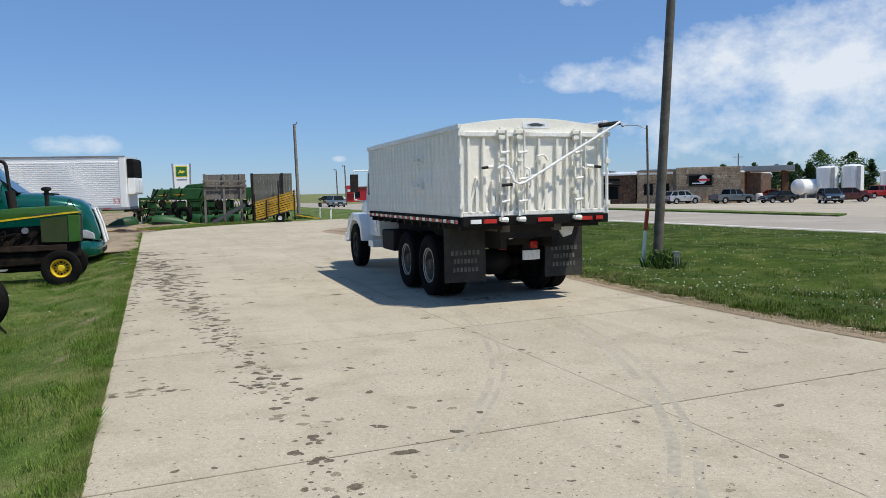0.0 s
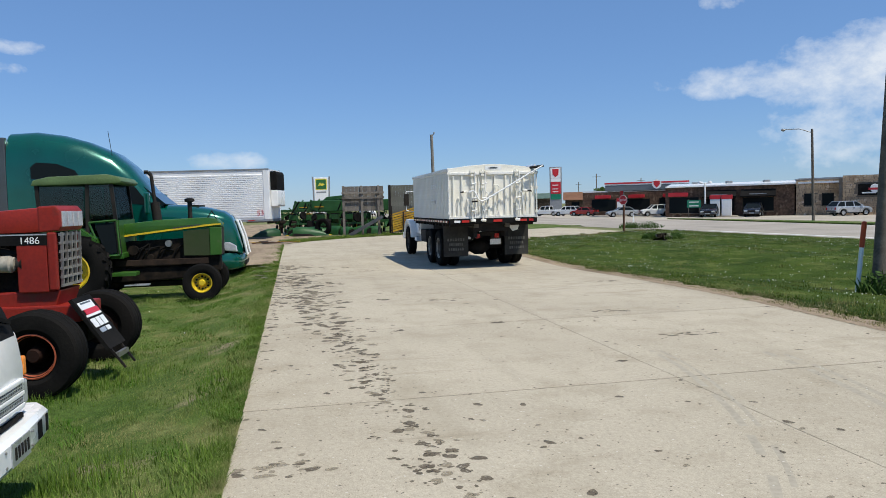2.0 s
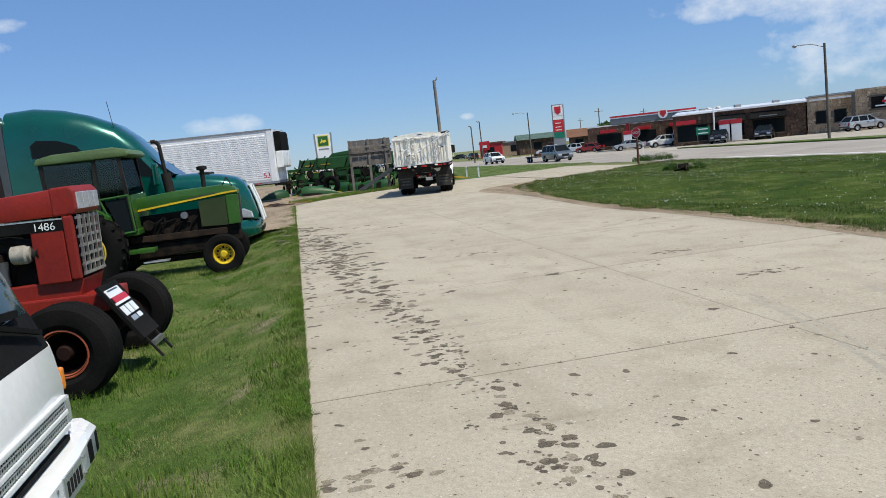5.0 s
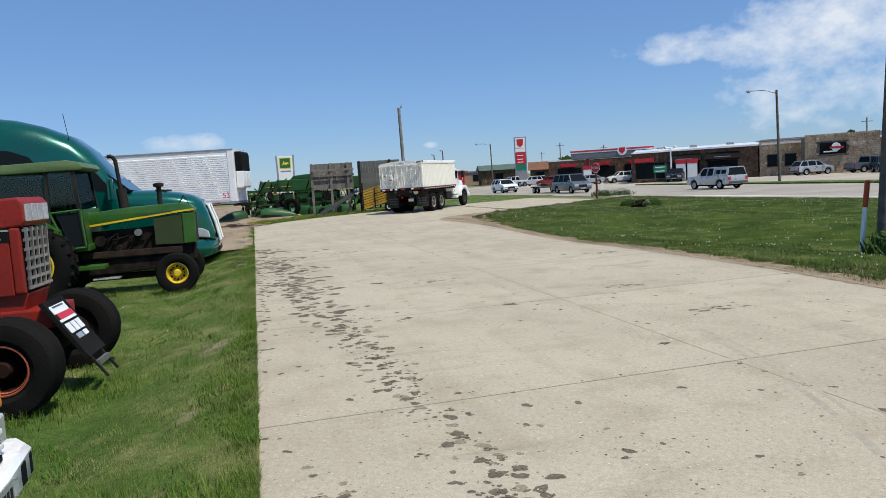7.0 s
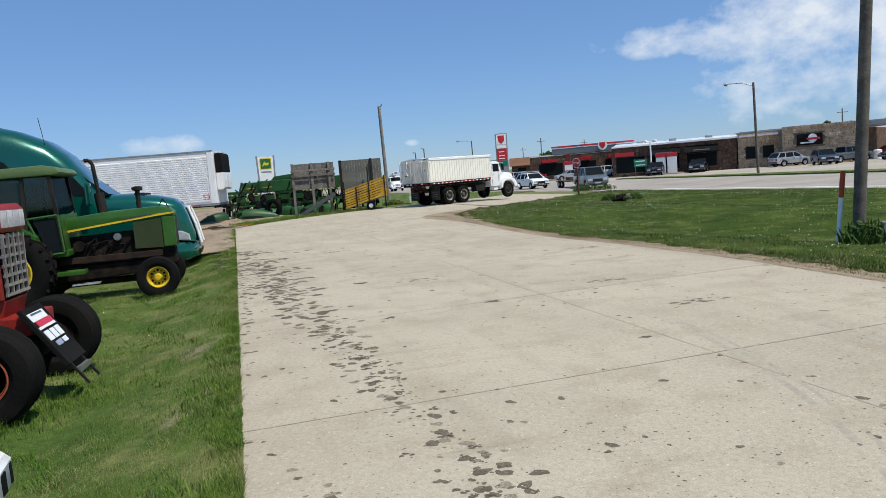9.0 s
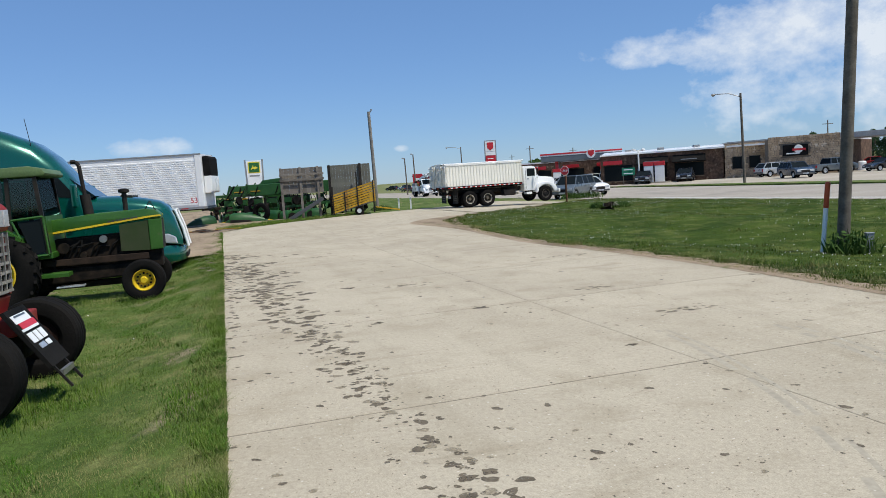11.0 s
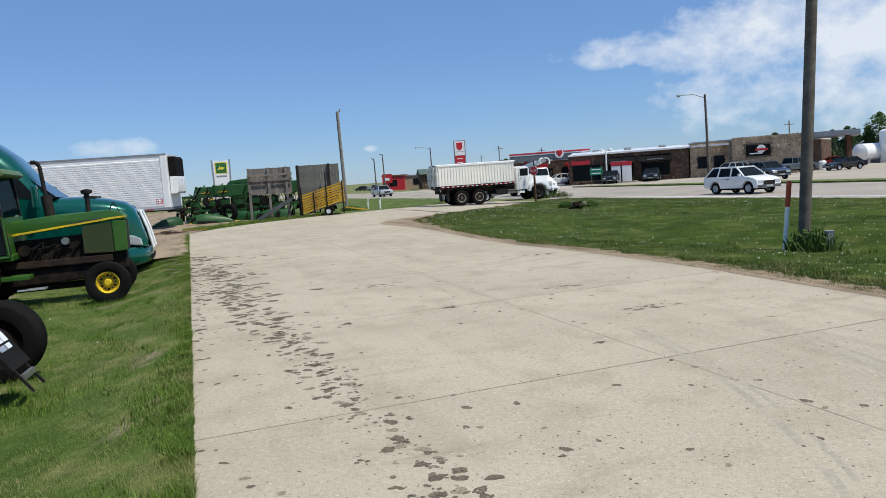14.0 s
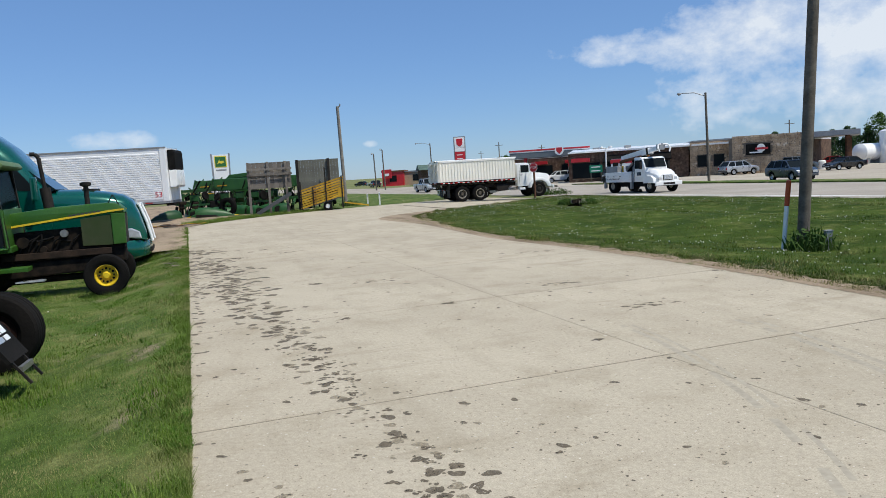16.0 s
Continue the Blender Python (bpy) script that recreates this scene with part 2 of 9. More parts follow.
def concrete_mat():
    """Old broomed concrete: wide pale and dirty fields, streaks along the traffic, sand grains and pits."""
    n = Nodes("concrete")
    yaw = math.radians(22)
    col = n.mix(n.ramp(n.noise(0.35, 5), 0.35, 0.65), (0.455, 0.402, 0.308), (0.395, 0.346, 0.262))
    col = n.mix(n.ramp(n.noise(1.6, 7), 0.5, 0.72, 0.0, 0.75), col, (0.335, 0.288, 0.208))
    col = n.mix(n.ramp(n.noise(0.9, 6, (0.45, 5.0, 1), yaw), 0.52, 0.72, 0.0, 0.6), col, (0.345, 0.3, 0.222))
    col = n.mix(n.ramp(n.noise(1.1, 8, (2.6, 0.5, 1), yaw, 0.7), 0.58, 0.7, 0.0, 0.7), col, (0.29, 0.245, 0.175))
    info = n.nt.nodes.new("ShaderNodeObjectInfo")
    col = n.scale(col, n.ramp(info.outputs["Random"], 0.0, 1.0, 0.975, 1.025))
    broom = n.noise(55, 3, (0.35, 6.0, 1), yaw)
    grain, sand = n.noise(95, 3, rough=0.7), n.noise(26, 4, rough=0.7)
    col = n.scale(col, n.ramp(broom, 0.3, 0.7, 0.95, 1.05))
    col = n.scale(col, n.ramp(sand, 0.32, 0.68, 0.88, 1.12))
    col = n.scale(col, n.ramp(grain, 0.28, 0.72, 0.78, 1.2))
    pits = n.ramp(n.noise(48, 2, rough=0.5), 0.665, 0.72)
    col = n.mix(pits, col, (0.2, 0.165, 0.115))
    return n.done(col, 0.92, 0.12, grain, 0.25, 0.006)


def stain_mat(name, dark, pale, low, high):
    """Oil soaked into concrete, ragged and blotchy, thin in places."""
    n = Nodes(name)
    col = n.mix(n.ramp(n.noise(14, 5), 0.35, 0.65), dark, pale)
    col = n.scale(col, n.ramp(n.noise(90, 3, rough=0.7), 0.3, 0.7, 0.8, 1.2))
    m = n.done(col, 0.8, 0.15)
    tr = n.nt.nodes.new("ShaderNodeBsdfTransparent")
    mx = n.nt.nodes.new("ShaderNodeMixShader")
    n.nt.links.new(n.ramp(n.noise(38, 6, rough=0.65), low, high, 0.12, 0.92), mx.inputs[0])
    n.nt.links.new(tr.outputs[0], mx.inputs[1])
    n.nt.links.new(n.bsdf.outputs[0], mx.inputs[2])
    n.nt.links.new(mx.outputs[0], n.nt.nodes["Material Output"].inputs[0])
    return m


def turf_mat(name, deep, fresh, straw, soil, soil_low):
    """Mown turf seen from above: deep, fresh and strawy fields, and soil showing through."""
    n = Nodes(name)
    col = n.mix(n.ramp(n.noise(0.55, 6), 0.38, 0.62), deep, fresh)
    col = n.mix(n.ramp(n.noise(1.5, 7), 0.5, 0.68, 0.0, 0.8), col, straw)
    col = n.mix(n.ramp(n.noise(1.0, 8), soil_low, soil_low + 0.1), col, soil)
    tuft, fine = n.noise(9, 5, rough=0.7), n.noise(60, 4, rough=0.7)
    col = n.scale(col, n.ramp(tuft, 0.32, 0.66, 0.7, 1.2))
    col = n.scale(col, n.ramp(fine, 0.3, 0.7, 0.5, 1.5))
    return n.done(col, 0.95, 0.08, fine, 0.4, 0.02)


def dirt_mat():
    """Trodden earth with ruts along the drive, straw and damp places."""
    n = Nodes("dirt")
    yaw = math.radians(22)
    col = n.mix(n.ramp(n.noise(0.4, 6), 0.35, 0.65), (0.34, 0.265, 0.185), (0.26, 0.2, 0.137))
    col = n.mix(n.ramp(n.noise(0.8, 7, (0.6, 4.0, 1), yaw), 0.5, 0.66, 0.0, 0.8), col, (0.165, 0.125, 0.085))
    col = n.mix(n.ramp(n.noise(1.4, 8), 0.6, 0.7, 0.0, 0.7), col, (0.09, 0.12, 0.03))
    col = n.scale(col, n.ramp(n.noise(14, 5, rough=0.7), 0.3, 0.7, 0.72, 1.25))
    col = n.scale(col, n.ramp(n.noise(70, 3, rough=0.7), 0.3, 0.7, 0.8, 1.2))
    return n.done(col, 0.95, 0.1, n.noise(9, 5), 0.5, 0.04)


def pane_mat(name, tint, gloss):
    """Tinted vehicle pane that lets the far side show through."""
    n = Nodes(name)
    tr = n.nt.nodes.new("ShaderNodeBsdfTransparent")
    tr.inputs[0].default_value = (*tint, 1)
    gl = n.nt.nodes.new("ShaderNodeBsdfGlossy")
    gl.inputs["Roughness"].default_value = 0.04
    mx = n.nt.nodes.new("ShaderNodeMixShader")
    mx.inputs[0].default_value = gloss
    n.nt.links.new(tr.outputs[0], mx.inputs[1])
    n.nt.links.new(gl.outputs[0], mx.inputs[2])
    n.nt.links.new(mx.outputs[0], n.nt.nodes["Material Output"].inputs[0])
    n.nt.nodes.remove(n.bsdf)
    return n.m


for name in ("tyre", "black", "engine"):
    M[name].node_tree.nodes["Principled BSDF"].inputs["Specular IOR Level"].default_value = 0.06
M["greenglass"] = pane_mat("tinted_glass", (0.34, 0.46, 0.44), 0.05)
M["concrete"] = concrete_mat()
M["spot"] = stain_mat("oil_spot", (0.1, 0.083, 0.06), (0.17, 0.14, 0.1), 0.3, 0.52)
M["grass_ground"] = turf_mat("grass_ground", (0.05, 0.09, 0.018), (0.095, 0.14, 0.032), (0.2, 0.2, 0.08), (0.25, 0.2, 0.135), 0.59)
M["lush_ground"] = turf_mat("lush_ground", (0.026, 0.05, 0.006), (0.055, 0.085, 0.012), (0.12, 0.135, 0.036), (0.13, 0.115, 0.06), 0.68)
M["dirt"] = dirt_mat()


# ---- mesh helpers ----
def finish(bm, smooth=False, bevel=0.0):
    bmesh.ops.recalc_face_normals(bm, faces=bm.faces)
    if bevel:
        edges = [e for e in bm.edges if len(e.link_faces) == 2 and e.calc_face_angle(0) > 0.6]
        bmesh.ops.bevel(bm, geom=edges, offset=bevel, segments=2, profile=0.6, affect="EDGES", clamp_overlap=True)
    if smooth:
        for f in bm.faces:
            f.smooth = True
        for e in bm.edges:
            if len(e.link_faces) == 2 and e.calc_face_angle(0) > 0.6:
                e.smooth = False
    return bm


def mesh_from(name, bm, material):
    me = bpy.data.meshes.new(name)
    bm.to_mesh(me)
    bm.free()
    me.materials.append(material)
    return me


def part(name, bm, material, parent=None, label="", at=None, smooth=False, bevel=0.0):
    finish(bm, smooth, bevel)
    ob = new(name, mesh_from(name, bm, material))
    if parent:
        ob.parent = parent
    if at is not None:
        ob.matrix_local = at
    if label:
        tagged(ob, label)
    return ob


def share(name, me, parent, at):
    ob = new(name, me)
    ob.parent = parent
    ob.matrix_local = at
    return ob


def thing(name, m, label, category, group="", kind=""):
    ob = new(name)
    ob.empty_display_size = 0.3
    ob.matrix_world = m
    return tagged(ob, label, category, group, kind)


def box(bm, x0, x1, y0, y1, z0, z1):
    v = [bm.verts.new((x, y, z)) for x in (x0, x1) for y in (y0, y1) for z in (z0, z1)]
    for q in ((0, 1, 3, 2), (4, 6, 7, 5), (0, 4, 5, 1), (2, 3, 7, 6), (0, 2, 6, 4), (1, 5, 7, 3)):
        bm.faces.new([v[k] for k in q])
    return bm


def B(*dims):
    return box(bmesh.new(), *dims)


def rod(bm, p0, p1, r0, r1=None, seg=10):
    """A round bar from p0 to p1."""
    p0, p1 = Vector(p0), Vector(p1)
    r1 = r0 if r1 is None else r1
    turn = (p1 - p0).to_track_quat("Z", "Y").to_matrix()
    rings = []
    for p, r in ((p0, r0), (p1, r1)):
        rings.append([bm.verts.new(p + turn @ Vector((r * math.cos(k * math.tau / seg), r * math.sin(k * math.tau / seg), 0))) for k in range(seg)])
    for k in range(seg):
        bm.faces.new((rings[0][k], rings[0][(k + 1) % seg], rings[1][(k + 1) % seg], rings[1][k]))
    bm.faces.new(rings[0][::-1])
    bm.faces.new(rings[1])
    return bm


def pipe(bm, pts, r, seg=8):
    for a, b in zip(pts, pts[1:]):
        rod(bm, a, b, r, r, seg)
    return bm


def bar(bm, p0, p1, w, h):
    """A square bar of width w and height h from p0 to p1."""
    p0, p1 = Vector(p0), Vector(p1)
    turn = (p1 - p0).to_track_quat("Y", "Z").to_matrix()
    v = [bm.verts.new(p + turn @ Vector((x, 0, z))) for x in (-w / 2, w / 2) for p in (p0, p1) for z in (-h / 2, h / 2)]
    for q in ((0, 1, 3, 2), (4, 6, 7, 5), (0, 4, 5, 1), (2, 3, 7, 6), (0, 2, 6, 4), (1, 5, 7, 3)):
        bm.faces.new([v[k] for k in q])
    return bm


def lathe(bm, profile, seg=24, axis="X", closed=False):
    """Turns a profile of (along, radius) about an axis."""
    rings = []
    for a, r in profile:
        ring = []
        for k in range(seg):
            c, s = r * math.cos(k * math.tau / seg), r * math.sin(k * math.tau / seg)
            ring.append(bm.verts.new((a, c, s) if axis == "X" else (c, a, s) if axis == "Y" else (c, s, a)))
        rings.append(ring)
    for a, b in zip(rings, rings[1:]):
        for k in range(seg):
            bm.faces.new((a[k], a[(k + 1) % seg], b[(k + 1) % seg], b[k]))
    if closed:
        for k in range(seg):
            bm.faces.new((rings[-1][k], rings[-1][(k + 1) % seg], rings[0][(k + 1) % seg], rings[0][k]))
    elif profile[0][1] > 1e-4:
        bm.faces.new(rings[0])
    if not closed and profile[-1][1] > 1e-4:
        bm.faces.new(rings[-1])
    return bm


def prism(bm, outline, a0, a1, axis="X", taper=0.0):
    """Pulls an outline of (u, v) along an axis: X takes (y, z), Y takes (x, z), Z takes (x, y)."""
    def place(a, u, v):
        return (a, u, v) if axis == "X" else (u, a, v) if axis == "Y" else (u, v, a)
    lo = [bm.verts.new(place(a0, *p)) for p in outline]
    hi = [bm.verts.new(place(a1, *p)) for p in outline]
    n = len(outline)
    for k in range(n):
        bm.faces.new((lo[k], lo[(k + 1) % n], hi[(k + 1) % n], hi[k]))
    bm.faces.new(lo)
    bm.faces.new(hi)
    return bm


def loft(bm, sections):
    """Joins closed rings of equal count into one closed body."""
    rings = [[bm.verts.new(p) for p in s] for s in sections]
    n = len(rings[0])
    for a, b in zip(rings, rings[1:]):
        for k in range(n):
            bm.faces.new((a[k], a[(k + 1) % n], b[(k + 1) % n], b[k]))
    bm.faces.new(rings[0])
    bm.faces.new(rings[-1])
    return bm


def strip(rows_a, rows_b, steps, height=None):
    """A sheet between two lines of points."""
    bm = bmesh.new()
    grid = []
    for a, b in zip(rows_a, rows_b):
        line = []
        for k in range(steps + 1):
            f = k / steps
            x, y = a[0] * (1 - f) + b[0] * f, a[1] * (1 - f) + b[1] * f
            line.append(bm.verts.new((x, y, height(x, y, f) if height else 0.0)))
        grid.append(line)
    for r0, r1 in zip(grid, grid[1:]):
        for k in range(steps):
            bm.faces.new((r0[k], r0[k + 1], r1[k + 1], r1[k]))
    return bm


def smooth_line(pts, per=6):
    """A smooth line through points."""
    out = []
    for k in range(len(pts) - 1):
        p0, p1, p2, p3 = pts[max(k - 1, 0)], pts[k], pts[k + 1], pts[min(k + 2, len(pts) - 1)]
        for j in range(per):
            f = j / per
            out.append(tuple(0.5 * (2 * p1[i] + (p2[i] - p0[i]) * f + (2 * p0[i] - 5 * p1[i] + 4 * p2[i] - p3[i]) * f * f
                                    + (3 * p1[i] - p0[i] - 3 * p2[i] + p3[i]) * f ** 3) for i in (0, 1)))
    return out + [tuple(pts[-1])]


# ---- ground and roads ----
DRIVE_YAW = radians(22)
DU = Vector((math.cos(DRIVE_YAW), math.sin(DRIVE_YAW), 0))      # across the drive
DW = Vector((-math.sin(DRIVE_YAW), math.cos(DRIVE_YAW), 0))     # along the drive
HU = Vector((0.906, 0.423, 0))                                   # across the highway
HW = Vector((-0.423, 0.906, 0))                                  # along the highway


def hw(n, s, z=0.0):
    p = HU * n + HW * s
    return (p.x, p.y, z)


def dr(v, s, z=0.0):
    p = DU * v + DW * s
    return (p.x, p.y, z)


EYE = Vector((-1.4, 2.59, 1.727))
SINK = 0.38


def drop(x, y):
    """The ground falls towards the highway."""
    n = 0.906 * x + 0.423 * y
    return -SINK * max(0.0, min(1.0, (n - 14.5) / 10.5))


def sunk(p):
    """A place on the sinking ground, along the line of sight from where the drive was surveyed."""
    q = Vector((p[0], p[1]))
    for _ in range(4):
        k = 1.0 - drop(q.x, q.y) / EYE.z
        q = EYE.to_2d() + (Vector((p[0], p[1])) - EYE.to_2d()) * k
    return (q.x, q.y)


# the far side of the highway lies lower and farther out
FAR = Matrix.Translation(EYE) @ Matrix.Scale(1.0 + SINK / EYE.z, 4) @ Matrix.Translation(-EYE)


def far_xy(x, y):
    p = FAR @ Vector((x, y, 0.0))
    return p.x, p.y


def far_side(build, *args, **kw):
    """Runs a builder and moves what it makes to the far side."""
    before = set(scene.objects)
    build(*args, **kw)
    for ob in set(scene.objects) - before:
        if ob.parent is None:
            ob.matrix_world = FAR @ ob.matrix_world


RIGHT_EDGE = smooth_line([(7.5, 2.0), (5.9, 5.2), (4.71, 7.55), (4.0, 9.1), (3.3, 10.8), (2.8, 12.3), (1.96, 14.75), (0.67, 17.7), (-1.17, 21.5),
                          (-3.0, 27.4), (-4.0, 31.5), (-4.2, 33.4), (-3.6, 35.6), (-2.4, 37.8), (0.4, 41.6), (2.7, 44.2), (4.2, 46.0)])
RIGHT_EDGE = [sunk(p) for p in RIGHT_EDGE]
FAR_EDGE = smooth_line([(-14.6, 34.4), (-14.3, 37.6), (-12.9, 41.2), (-11.2, 43.8), (-8.6, 46.6), (-5.9, 48.6), (-3.4, 51.0), (-1.2, 54.2), (-0.4, 56.5)])
FAR_EDGE = [sunk(p) for p in FAR_EDGE]


def ground_build():
    bm = bmesh.new()
    rings = [0.01, 40, 120, 400, 1400, 4300]
    seg = 48
    last = None
    for r in rings:
        ring = [bm.verts.new((r * math.cos(k * math.tau / seg), 20 + r * math.sin(k * math.tau / seg), -0.4)) for k in range(seg)]
        if last:
            for k in range(seg):
                bm.faces.new((last[k], last[(k + 1) % seg], ring[(k + 1) % seg], ring[k]))
        last = ring
    tagged(part("ground", bm, M["field"]), "flat green and tan prairie ground out to the horizon", "ground", kind="structure")
    far_side(roads_build)


def roads_build():
    bm = strip([hw(22.6, s) for s in (-160, -60, 0, 60, 160, 700)], [hw(34.5, s) for s in (-160, -60, 0, 60, 160, 700)], 4, lambda x, y, f: 0.006)
    tagged(part("road", bm, M["asphalt"]), "wide pale worn asphalt highway", "road", kind="structure")
    bm = strip([hw(34.5, s) for s in (-60, 0, 40, 80, 110)], [hw(95, s) for s in (-60, 0, 40, 80, 110)], 3, lambda x, y, f: 0.003)
    tagged(part("pavement", bm, M["lot"]), "pale concrete parking lot before the shops", "parking lot", kind="structure")
    bm = bmesh.new()
    for s0, s1 in ((-60, 36),):
        box(bm, -0.13, 0.13, s0, s1, 0.0, 0.011)
    ln = tagged(part("road_line", bm, M["line"]), "white painted edge line of the highway", "road marking", kind="structure")
    ln.matrix_world = Matrix.Translation(hw(23.9, 0)) @ pose(0, 0, 0, 0, 0, 25)


def yard_build():
    bm = strip([dr(-0.5, q)[:2] for q in (25, 28, 31, 34, 36)] + FAR_EDGE[:22], [(-60 + k, 22 + 2.6 * k) for k in range(5 + 22)], 14, lambda x, y, f: 0.02 - 0.32 * min(1.0, f * 14 / 1.5) * max(0.0, min(1.0, (33 - Vector((x, y, 0)).dot(DW)) / 8)) + 0.012 * noise.noise((x * 0.5, y * 0.5, 0)))
    tagged(part("yard", bm, M["dirt"]), "bare brown dirt yard beside the drive", "dirt ground", kind="structure")


def turf_bumps(x, y):
    """Low humps and hollows of the turf, about -1 to 1."""
    return (0.45 * np.sin(x * 0.9 + 1.7 * np.sin(y * 0.37)) * np.sin(y * 0.7 + 1.3 * np.sin(x * 0.45)) + 0.3 * np.sin(x * 2.3 + 1.1 * np.sin(y * 1.9)) * np.sin(y * 2.0 + x * 0.7)
            + 0.25 * np.sin(x * 4.7 + 1.5 * np.sin(y * 3.1)) * np.sin(y * 4.3 - x * 1.3))


def swale(x, y):
    """A shallow dip beside the drive and a ditch along the highway."""
    n = 0.906 * x + 0.423 * y
    near = 1 / (1 + np.exp((y - 25.0) / 2.0))
    return -0.3 * near * np.exp(-((n - 12.5) / 2.7) ** 2) - 0.14 * np.exp(-((n - 19.0) / 1.6) ** 2) + 0.07 * np.exp(-((n - 22.2) / 1.3) ** 2)


def verge_height(x, y, f):
    edge = min(1.0, f * 8)
    return 0.004 + 0.008 * edge + drop(x, y) + edge * (0.03 + 0.035 * float(turf_bumps(x, y)) + float(swale(x, y)))


def verges_build():
    # grass between the drive and the highway
    a = RIGHT_EDGE
    n = len(a)
    b = []
    for k, p in enumerate(a):
        s = min(-14 + (k / (n - 1)) * 53.5, 39.5)
        b.append(far_xy(*hw(22.75, s)[:2]))
    bm = strip(a, b, 60, verge_height)
    tagged(part("verge_east", bm, M["lush_ground"]), "mown green grass triangle with white clover flowers", "grass", kind="structure")
    # grass left of the drive
    a = [dr(-0.5 + 0.06 * noise.noise((s * 0.8, 1, 0)), s)[:2] for s in np.linspace(-6, 26, 90)]
    b = [dr(-16, s)[:2] for s in np.linspace(-6, 26, 90)]
    bm = strip(a, b, 60, lambda x, y, f: 0.012 + 0.03 * min(1.0, f * 8) * (1 + 0.4 * float(turf_bumps(x, y))) - 0.33 * min(1.0, f * 15.5 / 1.5))
    tagged(part("verge_west", bm, M["grass_ground"]), "rough green grass verge where tractors stand", "grass", kind="structure")
    # grass beyond the drive mouth
    a = FAR_EDGE[14:]
    b = [far_xy(*hw(22.75, 49 + 60 * (1 - k / (len(a) - 1)))[:2]) for k in range(len(a))]
    bm = strip(a, b, 14, verge_height)
    tagged(part("verge_north", bm, M["grass_ground"]), "short green grass beyond the bend of the drive", "grass", kind="structure")


def inside(p, poly):
    hit = False
    for (x0, y0), (x1, y1) in zip(poly, poly[1:] + poly[:1]):
        if (y0 > p[1]) != (y1 > p[1]) and p[0] < (x1 - x0) * (p[1] - y0) / (y1 - y0) + x0:
            hit = not hit
    return hit


def edge_cells(grid):
    """Runs of small cells that fill the part of a slab lying on the drive."""
    out = []
    for a in range(20):
        b = 0
        while b < 20:
            b0 = b
            while b < 20 and (grid[a][b] or grid[a + 1][b] or grid[a][b + 1] or grid[a + 1][b + 1]):
                b += 1
            if b > b0:
                out.append((a, a + 1, b0, b))
            b += 1
    return out


def slabs_build():
    poly = [tuple(p) for p in RIGHT_EDGE] + [tuple(p) for p in FAR_EDGE[::-1]] + [dr(-0.5, -8)[:2], dr(9, -8)[:2]]
    drive = tagged(new("drive"), "cracked pale concrete drive with dark oil spots and tyre marks", "concrete drive", kind="structure")
    rnd = random.Random(4)
    meshes = []
    for k in range(4):
        bm = B(0.0018, 4.05 - 0.0018, 0.011, 3.7 - 0.011, -0.15, 0.0)
        finish(bm, bevel=0.004)
        meshes.append(mesh_from("slab", bm, M["concrete"]))
    bed = bmesh.new()
    for i in range(0, 8):
        for j in range(-3, 18):
            v0, s0 = -0.5 + 4.05 * i, 0.8 + 3.7 * j
            grid = [[inside(dr(v0 + 4.05 * a / 20, s0 + 3.7 * b / 20)[:2], poly) for b in range(21)] for a in range(21)]
            if not any(any(row) for row in grid):
                continue
            here = pose(*dr(v0, s0, rnd.uniform(-0.0003, 0.0)), 0, 0, 22)
            mid = dr(v0 + 2.02, s0 + 1.85)
            tilt = Matrix()
            if drop(mid[0], mid[1]) < -0.004:
                base = HU * 14.5
                tilt = Matrix.Translation(base) @ Matrix.Rotation(math.atan(SINK / 10.5), 4, HW) @ Matrix.Translation(-base)
            pick = meshes[rnd.randrange(4)]
            if all(all(row) for row in grid):
                share("slab", pick, drive, tilt @ here)
                cells = [(0, 20, 0, 20)]
            else:
                cells = edge_cells(grid)
                me = bpy.data.meshes.new("slab")
                eb = bmesh.new()
                tops = {}

                def corner(a, b):
                    if (a, b) not in tops:
                        px = 4.05 * a / 20 + (0.0018 if a == 0 else -0.0018 if a == 20 else 0.0)
                        py = 3.7 * b / 20 + (0.011 if b == 0 else -0.011 if b == 20 else 0.0)
                        tops[(a, b)] = eb.verts.new((px, py, 0.0))
                    return tops[(a, b)]
                for a0, a1, b0, b1 in cells:
                    for b in range(b0, b1):
                        eb.faces.new((corner(a0, b), corner(a1, b), corner(a1, b + 1), corner(a0, b + 1)))
                rim = [e for e in eb.edges if len(e.link_faces) == 1]
                foot = {}
                for e in rim:
                    for v in e.verts:
                        if v not in foot:
                            foot[v] = eb.verts.new((v.co.x, v.co.y, -0.15))
                for e in rim:
                    v0e, v1e = e.verts
                    eb.faces.new((v0e, v1e, foot[v1e], foot[v0e]))
                bmesh.ops.recalc_face_normals(eb, faces=eb.faces)
                eb.to_mesh(me)
                eb.free()
                me.materials.append(M["concrete"])
                share("slab", me, drive, tilt @ here)
            for a0, a1, b0, b1 in cells:
                c = [tilt @ Vector(dr(v0 + 4.05 * a / 20, s0 + 3.7 * b / 20, -0.004)) for a, b in ((a0, b0), (a1, b0), (a1, b1), (a0, b1))]
                bed.faces.new([bed.verts.new(q) for q in c])
    part("joint_filler", bed, M["joint"], drive, "dark earth in the joints")


ground_build()
yard_build()
verges_build()
slabs_build()


